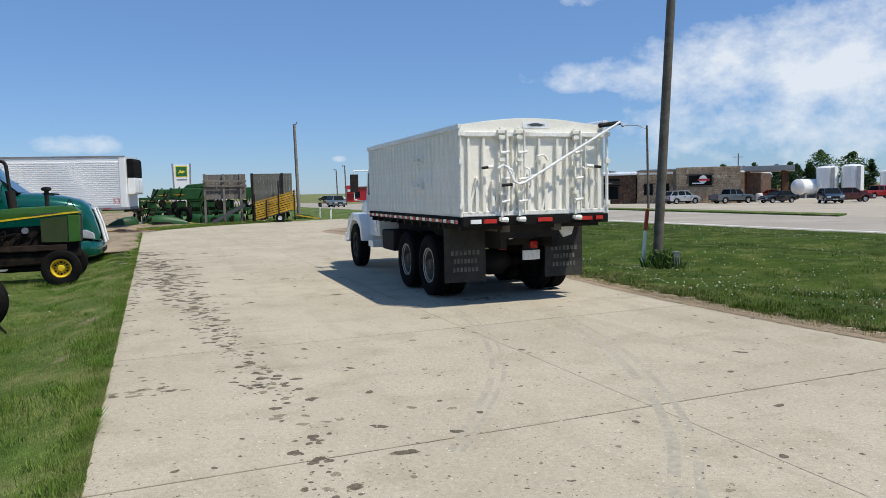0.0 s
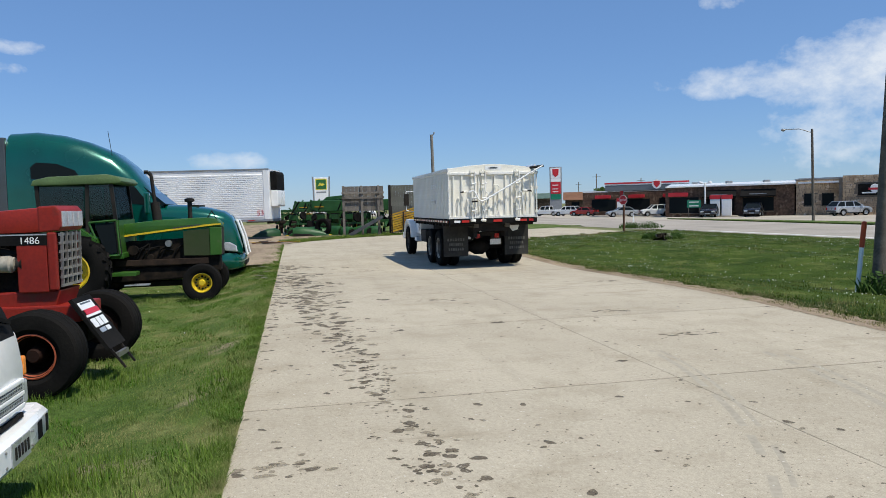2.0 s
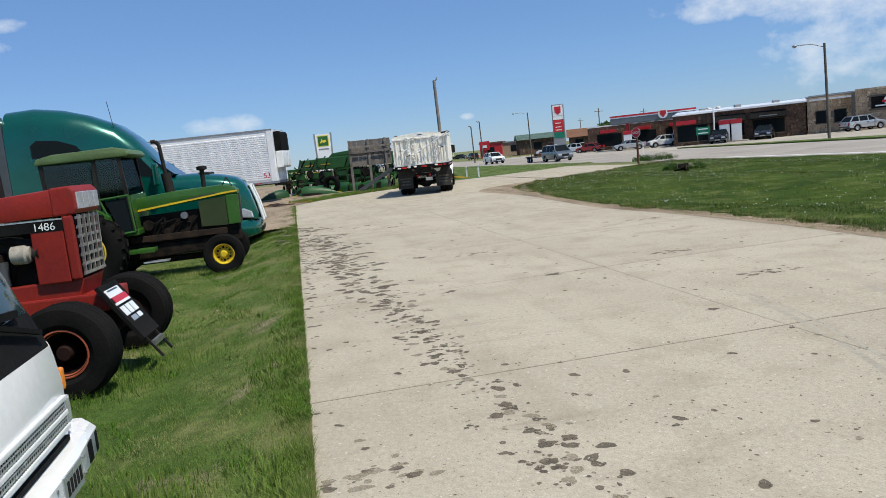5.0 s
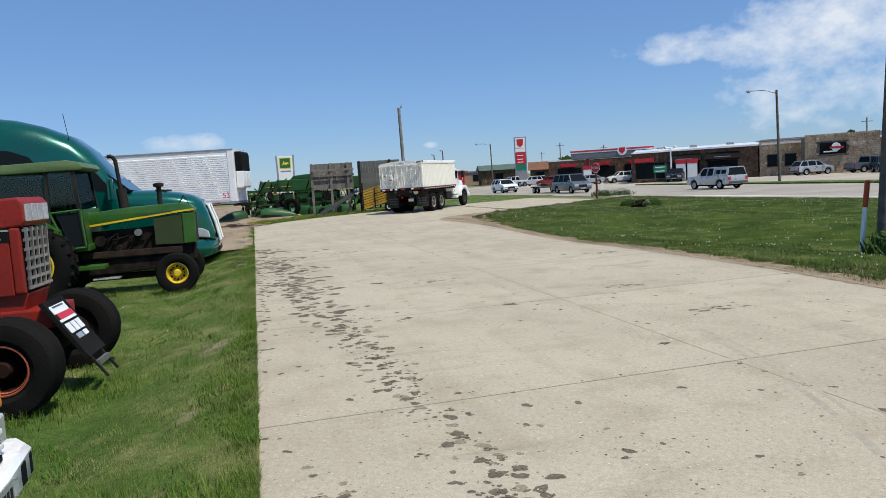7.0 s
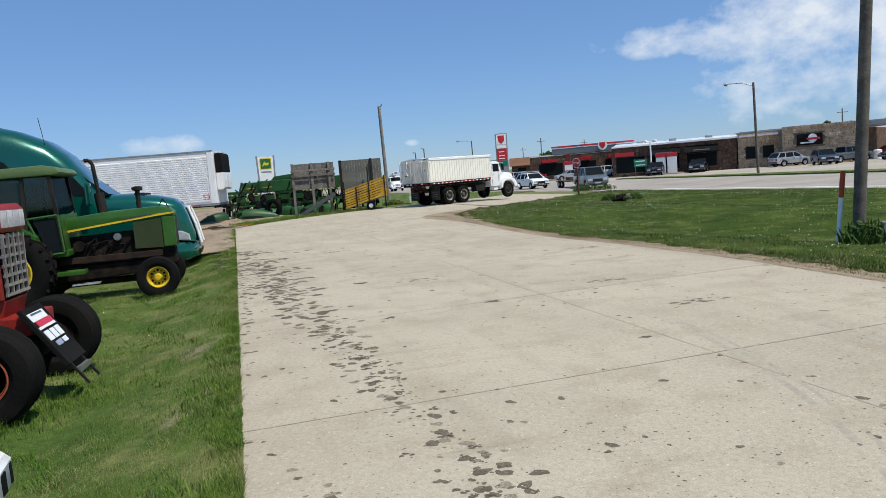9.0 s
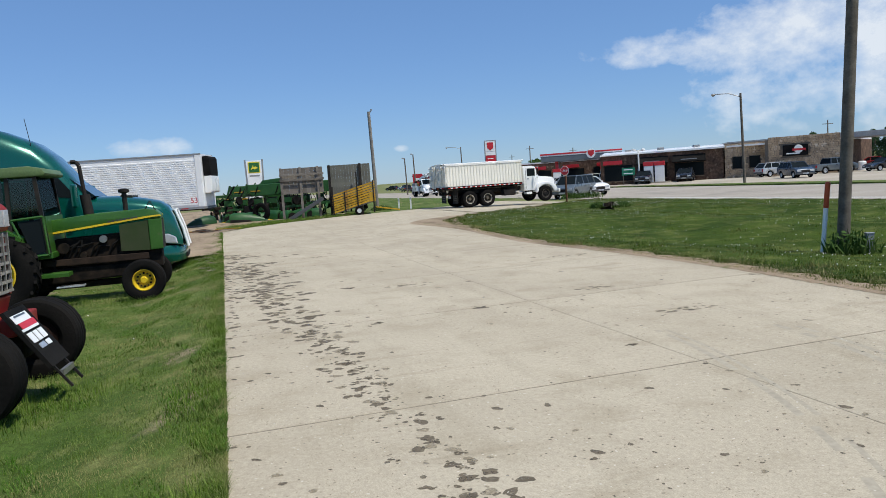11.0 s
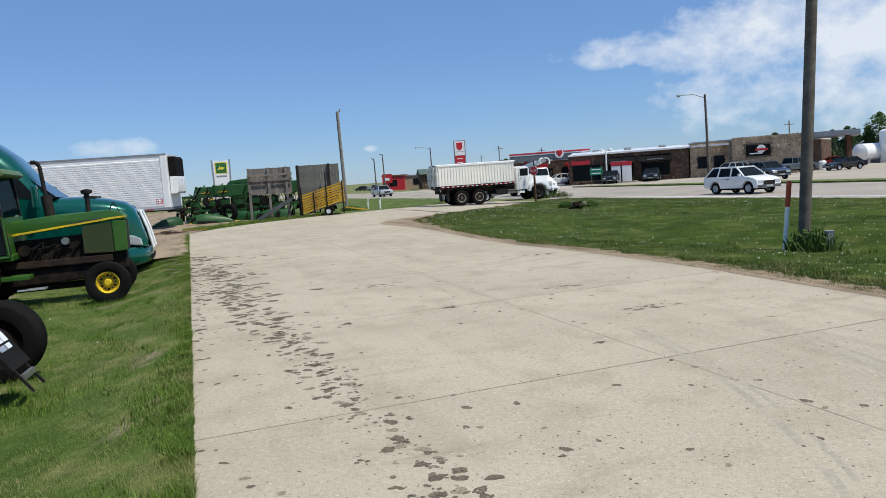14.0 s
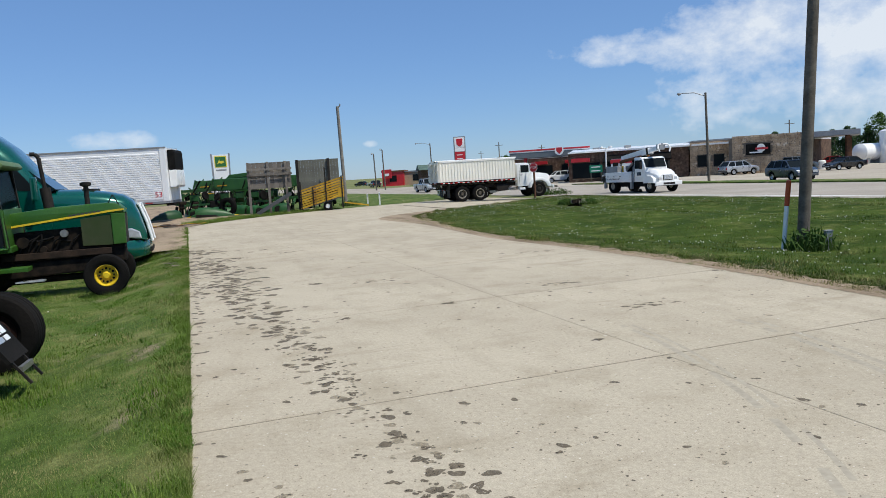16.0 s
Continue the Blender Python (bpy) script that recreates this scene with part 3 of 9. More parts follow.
# ---- wheels ----
def wheel(parent, name, at, radius, width, rim_r, rim_mat, tyre_mat=None, lugs=0, hub=0.09, dish=0.06, face=1, tread=0, seg=28, dark_hole=0, lip=None):
    """A wheel whose outer face looks along +x (face=1) or -x (face=-1); parts tyre and rim."""
    w = part(name, lathe(bmesh.new(), tyre_profile(radius, width, rim_r), seg, closed=True), tyre_mat or M["tyre"], parent, at=at, smooth=True)
    h = width / 2
    prof = [(-h * 0.7, rim_r * 0.98), (h * 0.75, rim_r * 1.0), (h * 0.8, rim_r * 0.94), (h * 0.55, rim_r * 0.86), (h * 0.55 - dish, rim_r * 0.74),
            (h * 0.55 - dish, hub * 1.35), (h * 0.55, hub), (h * 0.7, hub * 0.8), (h * 0.7, 0.001)]
    rim = part("rim", lathe(bmesh.new(), [(a * face, r) for a, r in prof], seg), rim_mat, w, smooth=True)
    if lip:
        ring = [(h * 0.5, rim_r * 0.97), (h * 0.84, rim_r * 1.03), (h * 0.86, rim_r * 0.97), (h * 0.6, rim_r * 0.87)]
        part("rim_lip", lathe(bmesh.new(), [(a * face, r) for a, r in ring], seg, closed=True), lip, w, smooth=True)
    if lugs:
        bm = bmesh.new()
        for k in range(lugs):
            a = k * math.tau / lugs
            c = (hub * 1.9)
            rod(bm, ((h * 0.55 - dish) * face, c * math.cos(a), c * math.sin(a)), ((h * 0.55 - dish + 0.03) * face, c * math.cos(a), c * math.sin(a)), 0.018, seg=6)
        tagged(part("lug_nuts", bm, M["dark"], w), kind="stuff")
    if dark_hole:
        bm = bmesh.new()
        for k in range(dark_hole):
            a = (k + 0.5) * math.tau / dark_hole
            c = rim_r * 0.62
            rod(bm, ((h * 0.55 - dish - 0.01) * face, c * math.cos(a), c * math.sin(a)), ((h * 0.55 - dish + 0.006) * face, c * math.cos(a), c * math.sin(a)), rim_r * 0.11, seg=8)
        tagged(part("hand_holes", bm, M["black"], w), kind="stuff")
    if tread:
        bm = bmesh.new()
        for k in range(tread):
            for side in (-1, 1):
                a = (k + (0.5 if side > 0 else 0)) * math.tau / tread
                d = 0.42 * math.tau / tread * 1.6
                p0 = (side * 0.02, radius * math.cos(a), radius * math.sin(a))
                p1 = (side * h * 0.98, (radius * 0.965) * math.cos(a + d), (radius * 0.965) * math.sin(a + d))
                bar(bm, p0, p1, 0.05 * radius / 0.8, 0.08 * radius / 0.8)
        tagged(part("tread", bm, tyre_mat or M["tyre"], w), kind="stuff")
    return w


def tyre_profile(radius, width, rim_r):
    h = width / 2
    side = radius - rim_r
    return [(-h * 0.72, rim_r), (-h * 0.98, rim_r + side * 0.25), (-h, rim_r + side * 0.55), (-h * 0.94, rim_r + side * 0.85), (-h * 0.78, radius * 0.985),
            (-h * 0.4, radius), (-h * 0.36, radius * 0.985), (-h * 0.05, radius * 0.985), (0, radius), (h * 0.05, radius * 0.985), (h * 0.36, radius * 0.985), (h * 0.4, radius),
            (h * 0.78, radius * 0.985), (h * 0.94, rim_r + side * 0.85), (h, rim_r + side * 0.55), (h * 0.98, rim_r + side * 0.25), (h * 0.72, rim_r)]


def mirror_x(f):
    for sx in (-1, 1):
        f(sx)


# ---- grain truck ----
def grain_truck():
    t = thing("grain_truck", Matrix(), "old white tandem grain truck with ribbed box and mud flaps", "truck")
    deck, top, x, y0, y1 = 1.33, 2.64, 1.17, -1.55, 3.72
    # box: side sheets with pressed ribs
    for sx in (-1, 1):
        bm = box(bmesh.new(), sx * (x - 0.04), sx * x, y0, y1, deck, top - 0.04)
        part("side_panel", bm, M["cream"], t)
        n = 26
        rib = mesh_from("side_rib", finish(prism(bmesh.new(), [(-0.055, 0), (-0.04, 0.024), (0.04, 0.024), (0.055, 0)], deck + 0.03, top - 0.1, "Z"), bevel=0.004), M["cream"])
        for k in range(n):
            share("side_rib", rib, t, pose(sx * x, y0 + 0.12 + (y1 - y0 - 0.24) * k / (n - 1), 0, 0, 0, -90 * sx))
        part("top_rail", B(sx * (x - 0.05) - 0.05, sx * (x - 0.05) + 0.09 * sx, y0, y1, top - 0.07, top + 0.01), M["white"], t, bevel=0.012)
        bm = bmesh.new()
        for k in range(2):
            for dz in (0.0, 0.08):
                box(bm, sx * x, sx * (x + 0.045), 0.05, 0.62, deck + 0.42 + 0.42 * k + dz, deck + 0.445 + 0.42 * k + dz)
            for py in (0.12, 0.36, 0.58):
                box(bm, sx * x, sx * (x + 0.04), py - 0.02, py + 0.02, deck + 0.4 + 0.42 * k, deck + 0.54 + 0.42 * k)
        if sx < 0:
            tagged(part("step_rungs", bm, M["white"], t), kind="stuff")
        else:
            bm.free()
        part("bottom_rail", B(sx * (x - 0.1), sx * (x + 0.02), y0, y1, deck - 0.13, deck - 0.004), M["black"], t, bevel=0.01)
        bm, bw = bmesh.new(), bmesh.new()
        for k in range(16):
            y = y0 + 0.1 + k * 0.33
            box(bm, sx * (x + 0.019), sx * (x + 0.026), y, y + 0.17, deck - 0.1, deck - 0.05)
            box(bw, sx * (x + 0.019), sx * (x + 0.026), y + 0.17, y + 0.3, deck - 0.1, deck - 0.05)
        tagged(part("red_reflector_tape", bm, M["red_lens"], t), kind="stuff")
        tagged(part("white_reflector_tape", bw, M["cleanwhite"], t), kind="stuff")
    part("front_panel", B(-x, x, y1 - 0.05, y1, deck, top), M["cream"], t)
    part("box_floor", B(-x + 0.03, x - 0.03, y0 + 0.02, y1 - 0.02, deck - 0.1, deck + 0.02), M["dark"], t)
    # arched tarp
    arc = [(-x - 0.03 + (2 * x + 0.06) * k / 12, top + 0.0 + 0.11 * math.sin(math.pi * k / 12)) for k in range(13)]
    bm = prism(bmesh.new(), arc + [(x, top - 0.02), (-x, top - 0.02)], y0 + 0.04, y1, "Y")
    part("roll_tarp", bm, M["cleanwhite"], t, "white roll tarp over bows", smooth=True)
    bm = rod(bmesh.new(), (x - 0.02, y0 - 0.1, top + 0.04), (x - 0.02, y1 + 0.1, top + 0.04), 0.045)
    part("tarp_roller", bm, M["cleanwhite"], t, smooth=True)
    # tail gate with arched head, ribs, posts and latches
    arc2 = [(-x, deck), (x, deck), (x, top)] + [(x - 2 * x * k / 12, top + 0.1 * math.sin(math.pi * k / 12)) for k in range(1, 12)] + [(-x, top)]
    part("tail_gate", prism(bmesh.new(), arc2, y0 - 0.005, y0 + 0.04, "Y"), M["cream"], t)
    for px, z1 in ((-1.07, 0.2), (-0.84, 0.2), (-0.46, 0.2), (-0.38, 0.2), (0.05, 0.2), (0.16, 0.55), (0.35, 0.2), (0.51, 0.2), (0.84, 0.2), (0.93, 0.6), (1.06, 0.2), (-0.95, 0.75), (-0.7, 0.8), (-0.12, 0.7)):
        bm = prism(bmesh.new(), [(px - 0.03, deck + 0.03), (px + 0.03, deck + 0.03), (px + 0.018, top - z1), (px - 0.018, top - z1)], y0 - 0.055, y0, "Y")
        part("gate_rib", bm, M["cream"], t, bevel=0.008)
    for k in range(6):
        px = -1.02 + k * 0.39
        bm = prism(bmesh.new(), [(px - 0.09, deck + 0.03), (px - 0.05, deck + 0.03), (px + 0.07, deck + 0.46), (px + 0.05, deck + 0.5)], y0 - 0.045, y0, "Y")
        part("gate_brace", bm, M["cream"], t, bevel=0.006)
    part("gate_head_rail", B(-x, x, y0 - 0.06, y0 - 0.006, top - 0.17, top - 0.1), M["white"], t, bevel=0.01)
    part("gate_foot_rail", B(-x, x, y0 - 0.055, y0 - 0.006, deck, deck + 0.07), M["white"], t, bevel=0.01)
    plate = part("maker_plate", B(-0.2, 0.24, y0 - 0.012, y0 - 0.006, top - 0.04, top + 0.055), M["cleanwhite"], t, bevel=0.002)
    part("plate_emblem", prism(bmesh.new(), [(-0.13, top + 0.008), (-0.05, top + 0.026), (0.02, top + 0.035), (0.09, top + 0.026), (0.17, top + 0.008), (0.09, top - 0.012), (-0.05, top - 0.012)], y0 - 0.017, y0 - 0.013, "Y"), M["darkgrey"], plate)
    for px in (-0.57, -0.29, 0.64):
        bm = box(bmesh.new(), px - 0.022, px + 0.022, y0 - 0.085, y0 - 0.05, deck - 0.02, top - 0.04)
        for z0, w in ((top - 0.13, 0.07), (top - 0.21, 0.05), (deck + 0.3, 0.045), (deck + 0.78, 0.05)):
            box(bm, px - w, px + w, y0 - 0.115, y0 - 0.05, z0, z0 + 0.055)
        box(bm, px - 0.07, px + 0.07, y0 - 0.13, y0 - 0.06, deck - 0.07, deck - 0.02)
        part("gate_post", bm, M["cream"], t, bevel=0.007)
        bm = rod(bmesh.new(), (px + 0.06, y0 - 0.12, deck + 0.02), (px + 0.06, y0 - 0.12, top - 0.08), 0.016)
        for z in (0.2, 0.52, 0.9):
            rod(bm, (px - 0.03, y0 - 0.12, deck + z), (px + 0.1, y0 - 0.12, deck + z + 0.02), 0.022)
        rod(bm, (px + 0.06, y0 - 0.13, deck - 0.06), (px - 0.05, y0 - 0.13, deck - 0.05), 0.035)
        part("latch_bar", bm, M["white"], t, smooth=True)
        part("latch_hook", pipe(bmesh.new(), [(px + 0.06, y0 - 0.13, deck + 0.7), (px + 0.13, y0 - 0.15, deck + 0.66), (px + 0.14, y0 - 0.15, deck + 0.45), (px + 0.1, y0 - 0.14, deck + 0.3)], 0.014, 6), M["white"], t)
    for px, dx in ((-0.74, -0.13), (0.8, 0.18)):
        part("gate_lever", rod(bmesh.new(), (px, y0 - 0.13, deck + 0.71), (px + dx * 0.6, y0 - 0.14, deck + 0.7), 0.026), M["cream"], t, smooth=True)
        part("lever_grip", rod(bmesh.new(), (px + dx * 0.6, y0 - 0.14, deck + 0.7), (px + dx * 1.3, y0 - 0.15, deck + 0.69), 0.02), M["dark"], t)
    part("gate_handle", pipe(bmesh.new(), [(0.0, y0 - 0.05, deck + 0.78), (0.0, y0 - 0.1, deck + 0.86), (0.1, y0 - 0.1, deck + 0.88), (0.16, y0 - 0.1, deck + 0.8)], 0.016, 6), M["cream"], t)
    part("low_grip", rod(bmesh.new(), (-0.62, y0 - 0.2, deck + 0.44), (-0.47, y0 - 0.2, deck + 0.45), 0.022), M["dark"], t)
    for px in (-1.2, 1.2):
        bm = rod(bmesh.new(), (px, y0 - 0.05, deck), (px, y0 - 0.05, top - 0.05), 0.022)
        for z in (0.12, 0.75, 1.15):
            box(bm, px - 0.035, px + 0.035, y0 - 0.09, y0 - 0.02, deck + z, deck + z + 0.07)
        part("corner_hinge", bm, M["white"], t)
    arm = pipe(bmesh.new(), [(-0.68, y0 - 0.2, deck + 0.68), (-0.6, y0 - 0.2, deck + 0.73), (-0.53, y0 - 0.2, deck + 0.68), (-0.44, y0 - 0.2, deck + 0.5), (-0.36, y0 - 0.2, deck + 0.45), (-0.26, y0 - 0.2, deck + 0.48), (1.34, y0 - 0.2, top + 0.05)], 0.02)
    part("tarp_crank_arm", arm, M["cleanwhite"], t, smooth=True)
    part("crank_grip", rod(bmesh.new(), (0.98, y0 - 0.2, top - 0.01), (1.36, y0 - 0.16, top + 0.04), 0.035), M["dark"], t)
    # rear sill with lights
    part("rear_sill", B(-x - 0.02, x + 0.02, y0 - 0.1, y0 + 0.1, deck - 0.14, deck - 0.01), M["black"], t, bevel=0.01)
    for px, w, m in ((-1.0, 0.16, "cleanwhite"), (-0.78, 0.2, "red_lens"), (0.1, 0.24, "red_lens"), (0.8, 0.2, "red_lens"), (1.02, 0.12, "red_lens")):
        part("marker_light", B(px - w / 2, px + w / 2, y0 - 0.125, y0 - 0.095, deck - 0.1, deck - 0.04), M[m], t, bevel=0.005)
    # frame and running gear
    for sx in (-1, 1):
        part("frame_rail", B(sx * 0.43 - 0.05, sx * 0.43 + 0.05, -1.35, 6.3, 0.82, 1.08), M["dark"], t, bevel=0.01)
        part("sub_rail", B(sx * 0.43 - 0.06, sx * 0.43 + 0.06, -1.45, 3.7, 1.08, 1.2), M["wood"], t)
    for y in np.linspace(-1.4, 3.6, 12):
        part("cross_member", B(-1.15, 1.15, y - 0.04, y + 0.04, deck - 0.2, deck - 0.1), M["dark"], t)
    for px in (-0.27, 0.27):
        bm = box(bmesh.new(), px - 0.06, px + 0.06, -0.98, -0.92, 0.78, 0.9)
        part("tail_lamp", bm, M["red_lens"], t, bevel=0.01)
    part("lamp_bar", B(-0.42, 0.42, -0.92, -0.86, 0.84, 0.95), M["dark"], t, bevel=0.01)
    part("number_plate", B(0.08, 0.38, -0.955, -0.94, 0.6, 0.75), M["white"], t)
    part("plate_bracket", B(0.1, 0.36, -0.938, -0.9, 0.62, 0.86), M["dark"], t)
    for px in (-0.3, 0.62):
        part("underbody_plate", prism(bmesh.new(), [(px - 0.17, 1.19), (px + 0.2, 1.19), (px + 0.14, 1.0), (px + 0.0, 0.96)], -1.3, -1.26, "Y"), M["cream"], t)
    part("rear_cross_beam", B(-0.5, 0.5, -1.36, -1.28, 0.98, 1.14), M["dark"], t, bevel=0.01)
    part("differential", lathe(bmesh.new(), [(-0.3, 0.1), (-0.12, 0.22), (0.12, 0.22), (0.3, 0.1)], 14), M["dark"], t, at=pose(0, 0, 0.5), smooth=True)
    for y in (0, 1.22):
        part("rear_axle", rod(bmesh.new(), (-0.9, y, 0.5), (0.9, y, 0.5), 0.07), M["dark"], t)
    part("front_axle", rod(bmesh.new(), (-0.9, 5.42, 0.48), (0.9, 5.42, 0.48), 0.05), M["dark"], t)
    bm = bmesh.new()
    for sx in (-1, 1):
        for k in range(5):
            box(bm, sx * 0.5 - 0.04, sx * 0.5 + 0.04, -0.3 + k * 0.08, 1.5 - k * 0.08, 0.62 + k * 0.03, 0.645 + k * 0.03)
    tagged(part("leaf_springs", bm, M["dark"], t), kind="stuff")
    for sx in (-1, 1):
        part("fuel_tank", prism(bmesh.new(), [(2.45, 0.55), (3.25, 0.55), (3.3, 0.95), (2.4, 0.95)], sx * 0.62, sx * 1.05), M["dark"], t, bevel=0.04)
        w = part("hoist_cylinder", rod(bmesh.new(), (sx * 0.25, 1.7, 0.8), (sx * 0.25, 2.6, 1.2), 0.08), M["steel"], t)
        # mud flaps with unreadable lettering as bars
        fl = part("mud_flap", B(sx * 0.86 - 0.34, sx * 0.86 + 0.34, -0.87, -0.85, 0.3, 1.16), M["flap"], t)
        bm = bmesh.new()
        for r, wd in enumerate((0.5, 0.4, 0.44)):
            for k in range(7):
                c = sx * 0.86 - wd / 2 + wd * (k + 0.5) / 7
                box(bm, c - wd / 22, c + wd / 22, -0.877, -0.871, 0.72 - r * 0.13, 0.79 - r * 0.13)
        tagged(part("lettering_bars", bm, M["flap_print"], fl), kind="stuff")
        part("flap_hanger", B(sx * 0.86 - 0.36, sx * 0.86 + 0.36, -0.88, -0.84, 1.14, 1.2), M["dark"], t)
    wheels = []
    for y in (0, 1.22):
        for sx in (-1, 1):
            wheels.append((wheel(t, "outer_wheel", pose(sx * 1.06, y, 0.5), 0.5, 0.25, 0.28, M["rim_brown"], lugs=10, hub=0.1, dish=0.15, face=sx, dark_hole=5, lip=M["rim_dirty"]), 0.5, (sx * 1.06, y, 0.5)))
            wheels.append((wheel(t, "inner_wheel", pose(sx * 0.77, y, 0.5), 0.5, 0.25, 0.28, M["dark"], face=-sx), 0.5, (sx * 0.77, y, 0.5)))
    for sx in (-1, 1):
        wheels.append((wheel(t, "front_wheel", pose(sx * 1.0, 5.42, 0.5), 0.5, 0.27, 0.28, M["dark"], lugs=10, hub=0.12, dish=0.02, face=sx, dark_hole=5, lip=M["rim_brown"]), 0.5, (sx * 1.0, 5.42, 0.5)))
    # cab: rounded lower body and roof
    cab = [(3.95, 0.75), (5.0, 0.75), (5.05, 1.62), (4.82, 2.24), (4.6, 2.3), (4.05, 2.3), (3.93, 2.22)]
    part("cab", prism(bmesh.new(), cab, -0.93, 0.93), M["cleanwhite"], t, bevel=0.06, smooth=True)
    hood = [(5.0, 0.85), (5.65, 0.95), (6.17, 0.95), (6.27, 0.75), (6.34, 0.75), (6.34, 1.36), (6.2, 1.5), (5.7, 1.58), (5.03, 1.64)]
    part("hood", prism(bmesh.new(), hood, -0.72, 0.72), M["cleanwhite"], t, bevel=0.05, smooth=True)
    for sx in (-1, 1):
        fender = [(4.42, 0.62), (4.5, 1.0), (4.72, 1.22), (5.4, 1.24), (5.75, 1.1), (5.98, 0.8), (5.98, 0.62), (5.72, 0.62), (5.6, 0.9), (5.35, 1.06), (4.92, 1.06), (4.65, 0.9), (4.56, 0.62)]
        bm = prism(bmesh.new(), [(fy + 0.32, fz) for fy, fz in fender], sx * 0.66, sx * 1.12)
        part("fender", bm, M["cleanwhite"], t, bevel=0.025, smooth=True)
        part("side_window", B(sx * 0.925, sx * 0.94, 4.2, 4.78, 1.66, 2.14), M["glass"], t, bevel=0.004)
        part("door_seam", B(sx * 0.929, sx * 0.937, 4.1, 4.115, 0.85, 2.2), M["dark"], t)
        part("door_handle", B(sx * 0.93, sx * 0.965, 4.18, 4.32, 1.5, 1.53), M["chrome"], t)
        part("step", B(sx * 0.7, sx * 1.05, 4.05, 4.45, 0.52, 0.66), M["cleanwhite"], t, bevel=0.02)
        part("mirror_arm", pipe(bmesh.new(), [(sx * 0.92, 4.75, 2.2), (sx * 1.25, 4.8, 2.2), (sx * 1.25, 4.8, 1.55), (sx * 0.92, 4.85, 1.5)], 0.014), M["cleanwhite"], t)
        part("mirror", B(sx * 1.25 - 0.09, sx * 1.25 + 0.09, 4.76, 4.81, 1.72, 2.12), M["dark"], t, bevel=0.01)
        part("headlight", lathe(bmesh.new(), [(6.32, 0.1), (6.37, 0.09), (6.38, 0.001)], 14, "Y"), M["chrome"], t, at=pose(sx * 0.85, 0, 1.02), smooth=True)
    part("windshield", prism(bmesh.new(), [(5.035, 1.68), (5.05, 1.68), (4.845, 2.2), (4.83, 2.2)], -0.82, 0.82), M["glass"], t)
    part("rear_window", B(-0.55, 0.55, 3.925, 3.94, 1.75, 2.1), M["glass"], t)
    part("grille", B(-0.6, 0.6, 6.32, 6.36, 0.85, 1.3), M["dark"], t, bevel=0.01)
    part("bumper", B(-1.12, 1.12, 6.4, 6.52, 0.52, 0.75), M["cleanwhite"], t, bevel=0.03)
    return t, wheels


truck, truck_wheels = grain_truck()


def text_part(name, body, size, material, parent, at, depth=0.004):
    cu = bpy.data.curves.new(name, "FONT")
    cu.body, cu.size, cu.extrude, cu.align_x = body, size, depth, "CENTER"
    cu.materials.append(material)
    ob = new(name, cu)
    ob.parent = parent
    ob.matrix_local = at
    return ob


def stuff(ob):
    return tagged(ob, kind="stuff")


GROUND_WEST = -0.29


